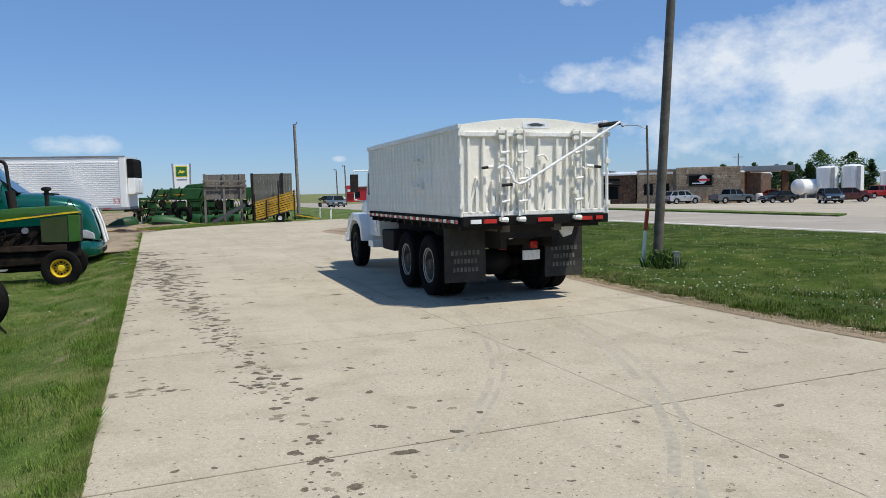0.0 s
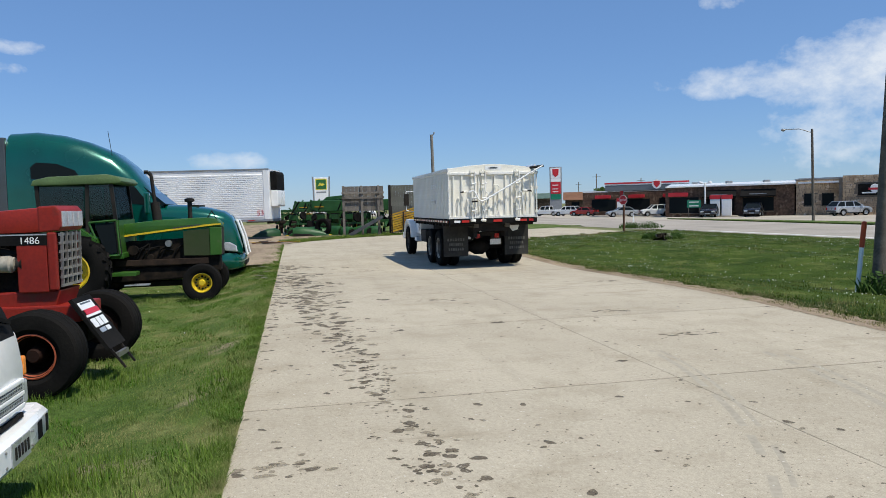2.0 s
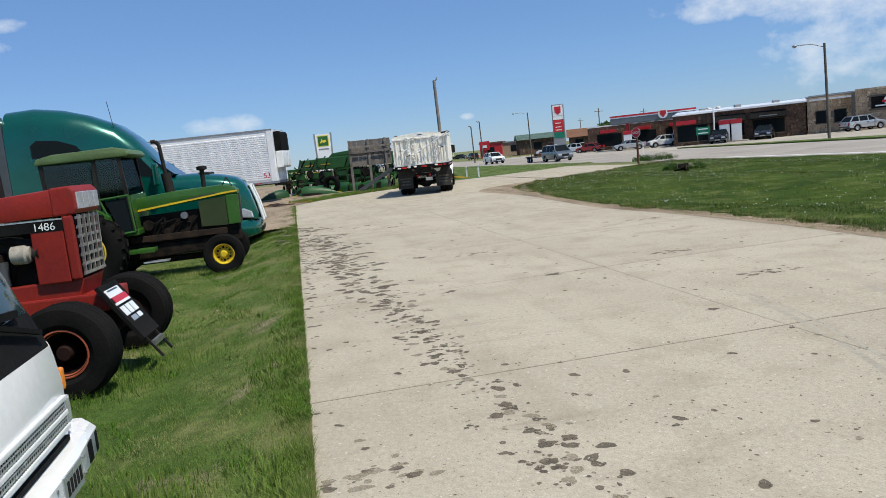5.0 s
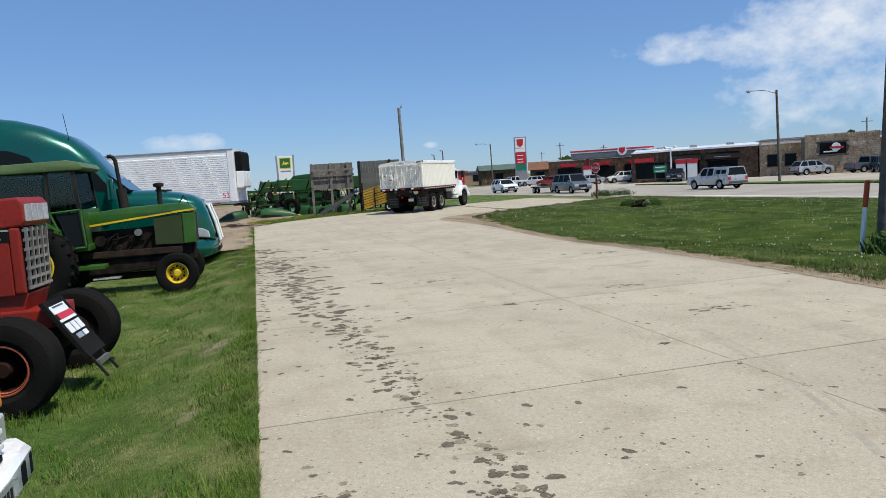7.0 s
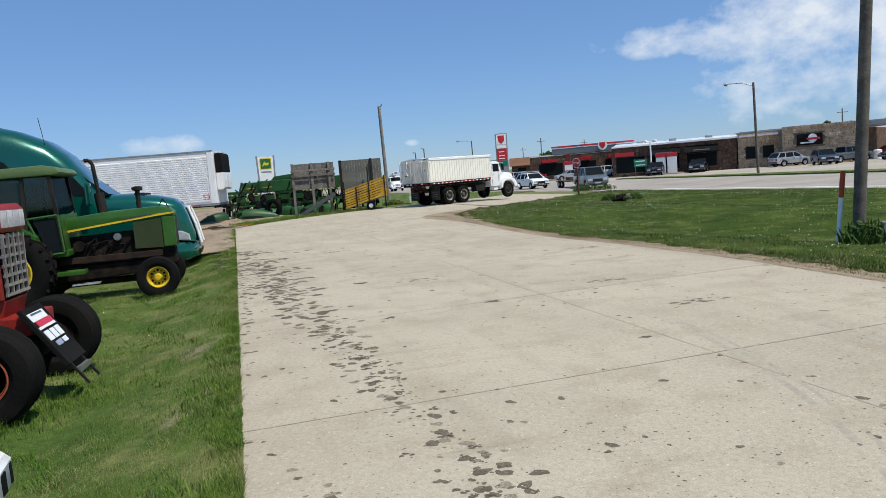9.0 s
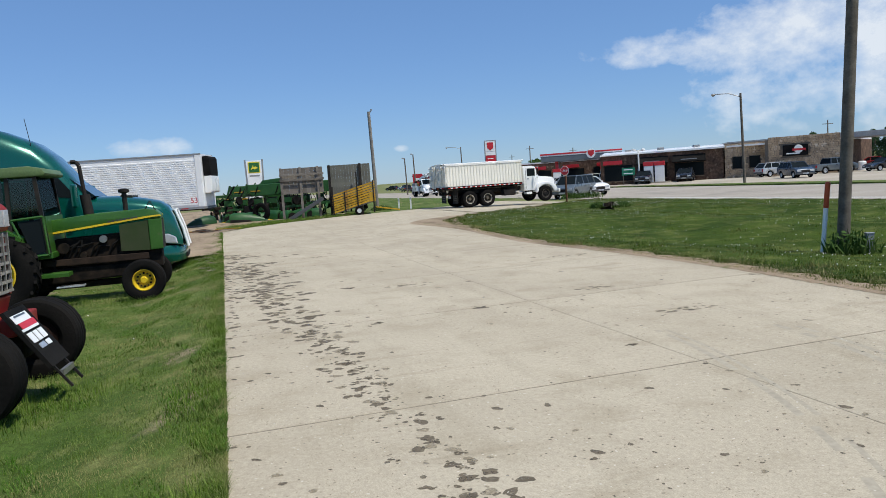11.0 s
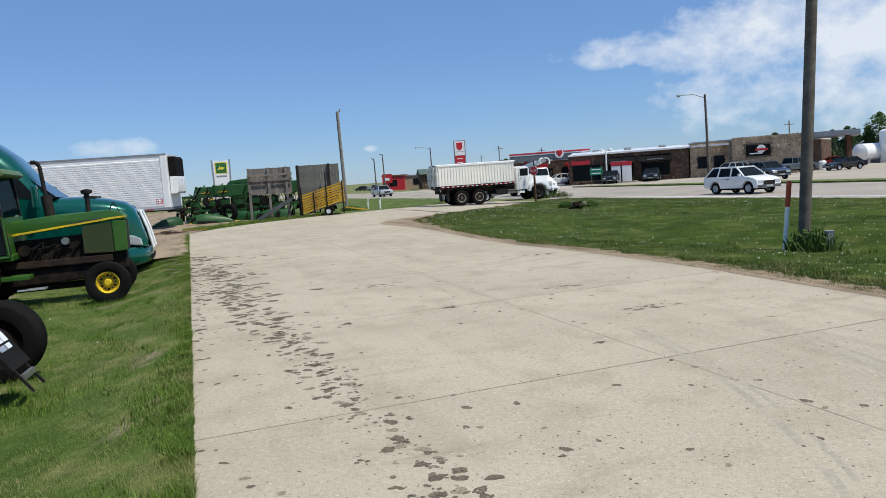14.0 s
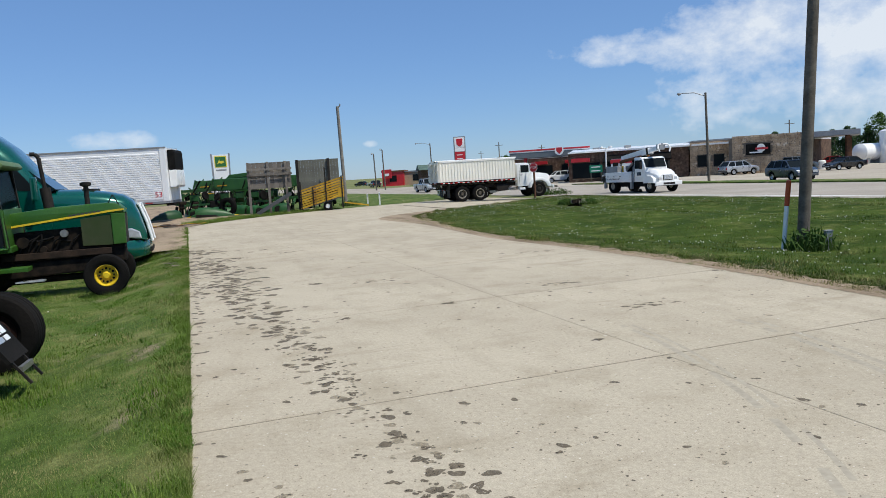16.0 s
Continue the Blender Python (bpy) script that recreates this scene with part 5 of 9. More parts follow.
# ---- teal highway tractor ----
def semi():
    t = thing("semi_truck", pose(-11.6, 21.9, GROUND_WEST, 0, 0, -68), "shiny teal semi truck with tall aerodynamic sleeper cab", "truck")
    T = M["teal"]

    def sec(y, zt, half_b, half_t, zb=0.75, crown=0.1):
        zm = zb + (zt - zb) * 0.55
        rise, half = zt + crown + 0.05 - zm, []
        for k in range(10):
            a = k / 9 * math.pi / 2
            half.append((half_b * math.cos(a) ** 0.44 if k < 9 else 0.0, y, zm + rise * math.sin(a) ** 0.52))
        side = [(half_b, y, zb)] + half
        return [(-px, py, pz) for px, py, pz in side[:-1]] + side[::-1]
    cab = [(-4.95, 4.12, 1.22, 1.1), (-4.3, 4.16, 1.22, 1.1), (-3.6, 4.02, 1.22, 1.06, 0.75, 0.14), (-3.0, 3.78, 1.22, 1.02, 0.75, 0.2), (-2.34, 3.4, 1.21, 0.98, 0.75, 0.28), (-1.9, 3.0, 1.2, 0.95, 0.75, 0.3), (-1.57, 2.66, 1.2, 0.92, 0.75, 0.2), (-1.3, 2.36, 1.19, 0.9), (-1.1, 2.16, 1.18, 0.9)]
    part("sleeper_cab", loft(bmesh.new(), [sec(*c) for c in cab]), T, t, smooth=True)
    part("windshield", loft(bmesh.new(), [[(x, y, z) for x, y, z in ((-0.93, -1.86, 3.02), (0.93, -1.86, 3.02), (0.9, -1.9, 3.0), (-0.9, -1.9, 3.0))],
                                          [(x, y, z) for x, y, z in ((-1.04, -0.95, 2.22), (1.04, -0.95, 2.22), (1.0, -1.1, 2.15), (-1.0, -1.1, 2.15))]]), M["screen_glass"], t)
    hood = [(-1.15, 2.12, 1.16, 0.95, 0.95, 0.05), (-0.43, 2.08, 1.16, 0.9, 0.95, 0.06), (0.2, 1.98, 1.14, 0.82, 0.9, 0.06), (0.6, 1.88, 1.1, 0.78, 0.85, 0.05), (0.8, 1.76, 1.04, 0.74, 0.8, 0.03), (0.92, 1.55, 0.97, 0.68, 0.78, 0.0), (1.02, 1.2, 0.9, 0.62, 0.76, 0.0), (1.08, 0.95, 0.85, 0.6, 0.74, 0.0)]
    part("hood", loft(bmesh.new(), [sec(*c) for c in hood]), T, t, smooth=True)
    out = [(-1.2, 0.45), (-1.17, 0.75), (-1.02, 0.98), (-0.7, 1.12), (-0.3, 1.17), (0.3, 1.17), (0.7, 1.12), (1.02, 0.98), (1.17, 0.75), (1.2, 0.45), (1.1, 0.35), (-1.1, 0.35)]
    part("bumper", loft(bmesh.new(), [[(x * k, 0.35 + (y - 0.35) * f, z) for x, y in out] for z, k, f in ((0.27, 0.95, 0.8), (0.33, 0.98, 0.94), (0.5, 1.0, 1.0), (0.66, 0.99, 0.96), (0.76, 0.96, 0.86))]), T, t, smooth=True)
    part("bumper_grille", B(-0.6, 0.6, 1.1, 1.178, 0.4, 0.52), M["dark"], t, bevel=0.01)
    part("grille", prism(bmesh.new(), [(0.98, 0.75), (1.17, 0.75), (0.95, 1.66), (0.8, 1.72)], -0.5, 0.5), M["dark"], t)
    gr = bmesh.new()
    pipe(gr, [(-0.55, 1.2, 0.68), (-0.53, 1.1, 1.2), (-0.5, 0.94, 1.7), (0.5, 0.94, 1.7), (0.53, 1.1, 1.2), (0.55, 1.2, 0.68)], 0.042, 8)
    # chrome trim in plain white: its bright reflections are put into the colour
    part("grille_trim", gr, M["cleanwhite"], t, smooth=True)
    for sx in (-1, 1):
        part("headlight", prism(bmesh.new(), [(0.45, 1.0), (0.62, 0.84), (0.96, 0.8), (0.93, 0.98), (0.75, 1.08), (0.5, 1.1)], sx * 0.8, sx * 1.1), M["lamp_glass"], t, bevel=0.03)
        part("fender_arch", prism(bmesh.new(), [(-0.5, 0.75), (-0.42, 1.0), (-0.2, 1.2), (0.3, 1.2), (0.52, 1.0), (0.6, 0.75)], sx * 1.0, sx * 1.175), M["black"], t)
        wheel(t, "front_wheel", pose(sx * 1.02, 0.05, 0.52), 0.52, 0.28, 0.29, M["steel"], lugs=10, hub=0.1, dish=-0.02, face=sx)
        part("side_window", prism(bmesh.new(), [(-2.35, 2.3), (-1.35, 2.2), (-1.75, 2.75), (-2.35, 2.85)], sx * 1.195, sx * 1.205), M["glass"], t)
        part("sleeper_window", prism(bmesh.new(), [(-4.35, 2.98), (-3.05, 2.9), (-3.25, 3.2), (-3.7, 3.38), (-4.2, 3.42), (-4.35, 3.3)], sx * 1.15, sx * 1.228), M["glass"], t)
        part("mirror", B(sx * 1.42 - 0.1, sx * 1.42 + 0.1, -1.45, -1.3, 1.95, 2.55), T, t, bevel=0.05)
        part("mirror_arm", bar(bmesh.new(), (sx * 1.1, -1.4, 2.25), (sx * 1.42, -1.38, 2.3), 0.05, 0.08), M["dark"], t)
        part("door_seam", B(sx * 1.212, sx * 1.222, -2.45, -2.43, 0.9, 2.8), M["dark"], t)
        part("door_handle", B(sx * 1.215, sx * 1.235, -2.35, -2.15, 1.75, 1.8), M["dark"], t)
        part("fairing", B(sx * 1.0, sx * 1.2, -5.3, -4.96, 1.2, 4.1), M["darkgrey"], t, bevel=0.03)
        part("side_skirt", B(sx * 1.05, sx * 1.2, -4.9, -0.8, 0.4, 0.8), T, t, bevel=0.03)
        part("frame_rail", B(sx * 0.42 - 0.05, sx * 0.42 + 0.05, -7.6, 0.9, 0.7, 0.95), M["dark"], t)
        for y in (-5.9, -7.15):
            wheel(t, "drive_wheel", pose(sx * 0.95, y, 0.52), 0.52, 0.5, 0.29, M["steel"], lugs=10, hub=0.12, face=sx)
    for y in (-5.9, -7.15, 0.05):
        part("axle", rod(bmesh.new(), (-0.9, y, 0.52), (0.9, y, 0.52), 0.07), M["dark"], t)
    part("fifth_wheel", B(-0.45, 0.45, -6.9, -6.0, 0.96, 1.1), M["dark"], t, bevel=0.03)
    part("antenna", rod(bmesh.new(), (0.9, -2.3, 3.3), (0.9, -2.42, 4.3), 0.008, seg=5), M["dark"], t)
    part("bug_shield", prism(bmesh.new(), [(-0.4, 2.14), (-0.1, 2.12), (-0.1, 2.18), (-0.38, 2.2)], -0.7, 0.7), M["dark"], t)
    return t


# ---- refrigerated trailer ----
def reefer(m, with_number):
    t = thing("semi_trailer", m, "long white refrigerated trailer with ribbed sides, parked on dirt", "trailer", group="parked trailers")
    prof = [(0.0, 1.17)]
    z, n = 1.3, 22
    for k in range(n):
        z0 = 1.3 + k * (2.5 / n)
        prof += [(0.035, z0), (0.035, z0 + 0.07), (0.0, z0 + 0.09)]
    prof += [(0.0, 4.02)]
    for sx in (-1, 1):
        bm = prism(bmesh.new(), prof + [(-0.05, 4.02), (-0.05, 1.17)], -16.0, -0.35, "Y")
        ob = part("side_wall", bm, M["aluminium"], t)
        ob.matrix_local = Matrix.Translation((sx * 1.28, 0, 0)) @ (pose(0, 0, 0) if sx > 0 else Matrix.Diagonal((-1, 1, 1, 1)))
        part("front_corner_post", B(sx * 1.17, sx * 1.31, -0.34, 0.0, 1.17, 4.05), M["aluminium"], t, bevel=0.03)
        part("bottom_rail", B(sx * 1.24, sx * 1.315, -16.0, 0.0, 1.05, 1.168), M["grey"], t)
        part("top_rail", B(sx * 1.22, sx * 1.32, -16.0, 0.0, 4.025, 4.1), M["grey"], t)
        part("landing_leg", B(sx * 0.9 - 0.07, sx * 0.9 + 0.07, -3.0, -2.86, 0.05, 1.06), M["dark"], t)
        for y in (-13.2, -14.5):
            wheel(t, "trailer_wheel", pose(sx * 0.98, y, 0.52), 0.52, 0.5, 0.29, M["steel"], hub=0.12, face=sx)
        stripes = bmesh.new()
        for k in range(12):
            box(stripes, sx * 1.316, sx * 1.322, -15.6 + k * 1.3, -15.2 + k * 1.3, 1.08, 1.13)
        stuff(part("reflector_tape", stripes, M["red_lens"], t))
    for y in (-13.2, -14.5):
        part("axle", rod(bmesh.new(), (-0.98, y, 0.52), (0.98, y, 0.52), 0.07), M["dark"], t)
    part("bogie", B(-0.6, 0.6, -15.2, -12.4, 0.55, 1.05), M["dark"], t)
    part("roof", B(-1.27, 1.27, -16.0, -0.02, 4.03, 4.07), M["aluminium"], t)
    part("front_wall", B(-1.16, 1.16, -0.1, -0.02, 1.17, 4.02), M["aluminium"], t)
    part("rear_door", B(-1.26, 1.26, -16.04, -15.98, 1.17, 4.02), M["aluminium"], t)
    part("floor", B(-1.24, 1.24, -15.98, -0.02, 1.05, 1.2), M["grey"], t)
    unit = part("cooling_unit", prism(bmesh.new(), [(0.0, 1.9), (0.34, 1.9), (0.4, 2.0), (0.4, 2.85), (0.0, 2.85)], -0.85, 0.95), M["cleanwhite"], t, "white lower housing of the cooling unit", bevel=0.04)
    part("cooling_grille", prism(bmesh.new(), [(0.0, 2.86), (0.38, 2.86), (0.38, 3.8), (0.3, 3.95), (0.0, 3.95)], -0.85, 0.95), M["black"], t, "black upper grille of the cooling unit", bevel=0.04)
    part("kingpin_plate", B(-0.6, 0.6, -1.6, 0.0, 0.98, 1.05), M["dark"], t)
    part("front_leg_stand", B(-0.9, 0.9, -0.3, -0.2, 0.9, 1.05), M["dark"], t)
    if with_number:
        text_part("fleet_number", "53", 0.42, M["signred"], t, pose(1.318, -0.55, 1.4, 90, 0, 90), 0.002)
    return t


M["rusty"] = mat("rusty_steel", (0.16, 0.075, 0.04), (0.09, 0.05, 0.035), 0.85, 0.1, 4, 30, 0.3)
M["roof_green"] = mat("faded_roof_green", (0.115, 0.175, 0.06), (0.085, 0.135, 0.045), 0.5, 0, 2, 30, 0.05)
M["screen_glass"] = glass_mat("windscreen_glass", (0.014, 0.027, 0.034))
M["screen_glass"].node_tree.nodes["Principled BSDF"].inputs["IOR"].default_value = 1.42
M["lamp_glass"] = mat("lamp_glass", (0.62, 0.64, 0.66), (0.5, 0.52, 0.54), 0.15, 0.3, 6, 40, 0.0, coat=0.8)
M["grimy"] = mat("grimy_rust", (0.04, 0.026, 0.018), (0.02, 0.015, 0.012), 0.9, 0, 5, 30, 0.2)
mat_screen = mat("radiator_screen", (0.035, 0.055, 0.02), (0.05, 0.06, 0.03), 0.8, 0, 3, 80, 0.3)

green_tractor()
red_tractor()
cabover()
semi()
reefer(pose(-18.5, 42.3, 0.0, 0, 0, -81) @ Matrix.Translation((0, 0.32, 0)), True)
reefer(pose(-38.0, 42.6, 0.0, 0, 0, -84), False)


# ---- poles, signs and small roadside things ----
def utility_pole(x, y, h, r, lean_x=0.0, lean_y=0.0, cap=True):
    t = thing("utility_pole", pose(x, y, 0), "weathered round wooden utility pole standing in grass", "pole", group="utility poles")
    part("shaft", rod(bmesh.new(), (0, 0, -0.2), (lean_x, lean_y, h), r, r * 0.78, 16), M["wood"] if not cap else M["polegrey"], t, smooth=True)
    if cap:
        part("insulator_bracket", pipe(bmesh.new(), [(lean_x, lean_y, h - 0.1), (lean_x + 0.18, lean_y, h + 0.05), (lean_x + 0.18, lean_y, h + 0.16)], 0.045, 6), M["grey"], t)
    return t


def pole_box(x, y):
    t = thing("ground_box", pose(x, y, 0.03), "small grey metal service box beside a wooden pole", "utility box")
    part("housing", B(-0.07, 0.07, -0.05, 0.05, -0.05, 0.36), M["grey"], t, bevel=0.012)
    part("lid", B(-0.08, 0.08, -0.06, 0.06, 0.36, 0.385), M["grey"], t, bevel=0.008)


def cable_marker(x, y):
    t = thing("marker_post", pose(x, y, 0.0), "white plastic marker post with orange top in grass", "marker post")
    lean = Vector((0.13, 0.0, 1.4))
    part("post", rod(bmesh.new(), (0, 0, -0.1), lean * 0.66, 0.045, 0.045, 12), M["cleanwhite"], t, smooth=True)
    part("orange_sleeve", rod(bmesh.new(), lean * 0.65, lean, 0.05, 0.05, 12), M["orangepaint"], t, smooth=True)
    part("cap", lathe(bmesh.new(), [(0, 0.052), (0.03, 0.045), (0.045, 0.001)], 12, "Z"), M["orangepaint"], t, at=Matrix.Translation(lean), smooth=True)


def leaf_clump(bm, centre, radius, count, size, rnd, flat=1.0):
    for _ in range(count):
        while True:
            v = Vector((rnd.uniform(-1, 1), rnd.uniform(-1, 1), rnd.uniform(-1, 1)))
            if 0.2 < v.length < 1.0:
                break
        p = Vector(centre) + Vector((v.x * radius, v.y * radius, v.z * radius * flat))
        a = Vector((rnd.gauss(0, 1), rnd.gauss(0, 1), rnd.gauss(0, 1))).normalized()
        b = a.orthogonal().normalized()
        s = size * rnd.uniform(0.6, 1.3)
        q = [bm.verts.new(p + a * s), bm.verts.new(p + b * s * 0.45), bm.verts.new(p - a * s), bm.verts.new(p - b * s * 0.45)]
        bm.faces.new(q)


def weed_tuft(name, x, y, z, w, h, seed, label):
    rnd = random.Random(seed)
    t = thing(name, pose(x, y, z), label, "weeds", group="weed tufts")
    bm = bmesh.new()
    for k in range(170):
        a, r = rnd.uniform(0, math.tau), w * math.sqrt(rnd.random())
        b0 = Vector((r * math.cos(a), r * math.sin(a), -0.03))
        tip = b0 + Vector((rnd.gauss(0, 0.1), rnd.gauss(0, 0.1), h * rnd.uniform(0.4, 1.1) * (1 - 0.5 * r / w)))
        side = Vector((math.cos(a * 7), math.sin(a * 7), 0)) * 0.018
        mid = (b0 + tip) / 2 + Vector((rnd.gauss(0, 0.02), rnd.gauss(0, 0.02), 0.02))
        v = [bm.verts.new(b0 - side), bm.verts.new(b0 + side), bm.verts.new(mid + side), bm.verts.new(tip), bm.verts.new(mid - side)]
        bm.faces.new(v)
    stuff(part("stem_clump", bm, M["blade"], t))
    bm = bmesh.new()
    leaf_clump(bm, (0, 0, h * 0.4), w * 0.9, 160, 0.06, rnd, h * 0.4 / w)
    stuff(part("leaves", bm, M["leaf"], t))


def stop_sign(x, y, yaw):
    t = thing("stop_sign", pose(x, y, -0.22, 0, 0, yaw), "red octagonal stop sign on a brown post", "road sign")
    part("post", B(-0.05, 0.05, -0.05, 0.05, -0.1, 2.35), M["rusty"], t, bevel=0.01)
    oct8 = [(0.3 * math.cos(math.radians(22.5 + 45 * k)), 2.0 + 0.3 * math.sin(math.radians(22.5 + 45 * k))) for k in range(8)]
    oct7 = [(0.325 * math.cos(math.radians(22.5 + 45 * k)), 2.0 + 0.325 * math.sin(math.radians(22.5 + 45 * k))) for k in range(8)]
    part("sign_border", prism(bmesh.new(), oct7, -0.075, -0.06, "Y"), M["cleanwhite"], t)
    face = part("sign_face", prism(bmesh.new(), oct8, -0.081, -0.076, "Y"), M["signred"], t)
    text_part("lettering", "STOP", 0.2, M["cleanwhite"], t, pose(0, -0.084, 1.93, 90, 0, 0), 0.002)


def green_sign(x, y, yaw):
    t = thing("street_sign", pose(x, y, 0, 0, 0, yaw), "green street direction sign on two posts", "road sign")
    for px in (-0.5, 0.5):
        part("post", B(px - 0.04, px + 0.04, 0, 0.08, -0.1, 1.75), M["wood"], t)
    for z in (0.95, 1.32):
        p = part("sign_panel", B(-0.62, 0.62, -0.03, -0.002, z, z + 0.34), M["signgreen"], t, bevel=0.004)
        part("lettering_bar", B(-0.45, 0.42, -0.036, -0.031, z + 0.12, z + 0.21), M["cleanwhite"], p)


def street_lamp(x, y, h, arm, yaw):
    t = thing("street_lamp", pose(x, y, 0, 0, 0, yaw), "tall dark pole street lamp with a side arm", "street lamp", group="street lamps")
    part("pole", rod(bmesh.new(), (0, 0, -0.1), (-0.12, 0, h), 0.1, 0.075, 12), M["wood"], t, smooth=True)
    part("arm", pipe(bmesh.new(), [(-0.12, 0, h - 0.25), (-arm * 0.5, 0, h + 0.05), (-arm, 0, h + 0.08)], 0.035, 6), M["grey"], t)
    part("lamp_head", lathe(bmesh.new(), [(-0.12, 0.05), (0.0, 0.17), (0.06, 0.12), (0.08, 0.001)], 12, "Z"), M["grey"], t, at=Matrix.Translation((-arm - 0.15, 0, h + 0.06)), smooth=True)


def delineator(x, y, h=0.8):
    t = thing("delineator_post", pose(x, y, 0), "thin white roadside marker post in grass", "marker post", group="white roadside posts")
    part("post", B(-0.05, 0.05, -0.02, 0.02, -0.1, h), M["cleanwhite"], t, bevel=0.006)
    part("reflector", B(-0.04, 0.04, -0.026, -0.02, h - 0.2, h - 0.05), M["silver"], t)


def culvert(x, y):
    t = thing("culvert_end", pose(x, y, 0.02, 0, 0, -35), "dark culvert pipe end under broken concrete rubble", "culvert")
    prof = [(-0.5, 0.13), (-0.15, 0.13), (0.1, 0.19), (0.1, 0.16), (-0.15, 0.1), (-0.5, 0.1)]
    part("pipe", lathe(bmesh.new(), prof, 20, closed=True), M["engine"], t, at=pose(0, 0, 0.03, 0, -4, 0), smooth=True)
    rnd = random.Random(12)
    for k in range(11):
        a = rnd.uniform(0, math.tau)
        w, d, h = rnd.uniform(0.08, 0.2), rnd.uniform(0.06, 0.15), rnd.uniform(0.05, 0.14)
        o = [(w * math.cos(q) * rnd.uniform(0.75, 1.1), d * math.sin(q) * rnd.uniform(0.75, 1.1)) for q in [math.tau * j / 7 for j in range(7)]]
        part("rubble_block", prism(bmesh.new(), o, -0.06, h, "Z"), M["lot"] if k % 3 else M["grimy"], t, bevel=0.012, at=pose(rnd.uniform(-0.35, 0.35), rnd.uniform(-0.3, 0.3), rnd.uniform(0.0, 0.08), rnd.uniform(-20, 20), rnd.uniform(-20, 20), math.degrees(a)))


def dealer_sign(x, y, yaw):
    t = thing("dealer_sign", pose(x, y, 0, 0, 0, yaw), "pale pylon sign with green emblem panel", "sign")
    for px in (-0.85, 0.85):
        part("post", bar(bmesh.new(), (px * 0.85, 0, -0.2), (px, 0, 5.05), 0.16, 0.16), M["grey"], t)
    panel = [(-0.62, 1.2), (0.62, 1.2), (0.72, 3.4), (0.74, 4.95), (-0.74, 4.95), (-0.72, 3.4)]
    part("panel", prism(bmesh.new(), panel, -0.1, 0.1, "Y"), M["aluminium"], t, bevel=0.02)
    part("emblem_border", B(-0.58, 0.58, -0.113, -0.102, 3.69, 4.81), M["logoyellow"], t, bevel=0.004)
    e = part("emblem", B(-0.5, 0.5, -0.125, -0.114, 3.77, 4.73), M["logogreen"], t, bevel=0.004)
    part("emblem_shape", prism(bmesh.new(), [(-0.36, 4.0), (-0.1, 4.15), (0.05, 4.05), (0.38, 4.2), (0.2, 4.35), (-0.05, 4.3), (-0.1, 4.5), (-0.2, 4.3)], -0.135, -0.127, "Y"), M["logoyellow"], e)
    part("lettering_bar", B(-0.5, 0.5, -0.112, -0.102, 3.35, 3.5), M["grey"], t)


def plank_panel(name, m, width, z0, z1, boards, material, frame_mat, label, posts, rails):
    """An upright panel of boards in a frame."""
    t = thing(name, m, label, "panel")
    w = width / boards
    me = mesh_from("board", finish(B(0.0015, w - 0.0015, -0.02, 0.02, 0, z1 - z0), bevel=0.004), material)
    for k in range(boards):
        share("board", me, t, Matrix.Translation((k * w, 0, z0)))
    for px in posts:
        part("post", B(px - 0.07, px + 0.07, -0.14, -0.025, -0.15, z1 + 0.03), frame_mat, t, bevel=0.01)
    for z in rails:
        part("rail", B(-0.05, width + 0.05, -0.19, -0.142, z - 0.06, z + 0.06), frame_mat, t, bevel=0.008)
    return t


def chute():
    t = thing("loading_chute", pose(-11.6, 44.3, 0, 0, 0, 11.5), "rusty yellow slatted livestock loading chute on small wheels", "loading chute")
    L = 2.55
    for side in (0.0, 0.9):
        me = mesh_from("slat", finish(bar(bmesh.new(), (0, 0, 0), (L, 0, 0.7), 0.03, 0.095), bevel=0.006), M["old_yellow"])
        for k in range(8):
            share("slat", me, t, Matrix.Translation((0, side, 0.2 + k * 0.145)))
        for x, z0, z1 in ((0.05, 0.05, 1.75), (0.75, 0.2, 1.4), (1.5, 0.35, 2.55), (2.45, 0.1, 2.0)):
            part("upright", B(x - 0.035, x + 0.035, side - 0.06, side - 0.02, z0, z1), M["dark"], t)
    part("ramp_floor", prism(bmesh.new(), [(0, 0.12), (L, 0.75), (L, 0.8), (0, 0.17)], 0.02, 0.88, "Y"), M["greywood"], t)
    part("end_plate", B(L - 0.35, L, -0.03, 0.0, 0.75, 1.25), M["old_yellow"], t)
    for sx in (-0.12, 1.02):
        w = wheel(t, "wheel", pose(1.55, sx, 0.26, 0, 0, 90), 0.26, 0.16, 0.13, M["cleanwhite"], hub=0.04, face=-1, seg=20)
    part("axle", rod(bmesh.new(), (1.55, -0.12, 0.26), (1.55, 1.02, 0.26), 0.03), M["dark"], t)
    part("tongue", bar(bmesh.new(), (L, 0.4, 0.4), (L + 1.4, 0.2, 0.15), 0.07, 0.07), M["old_yellow"], t)


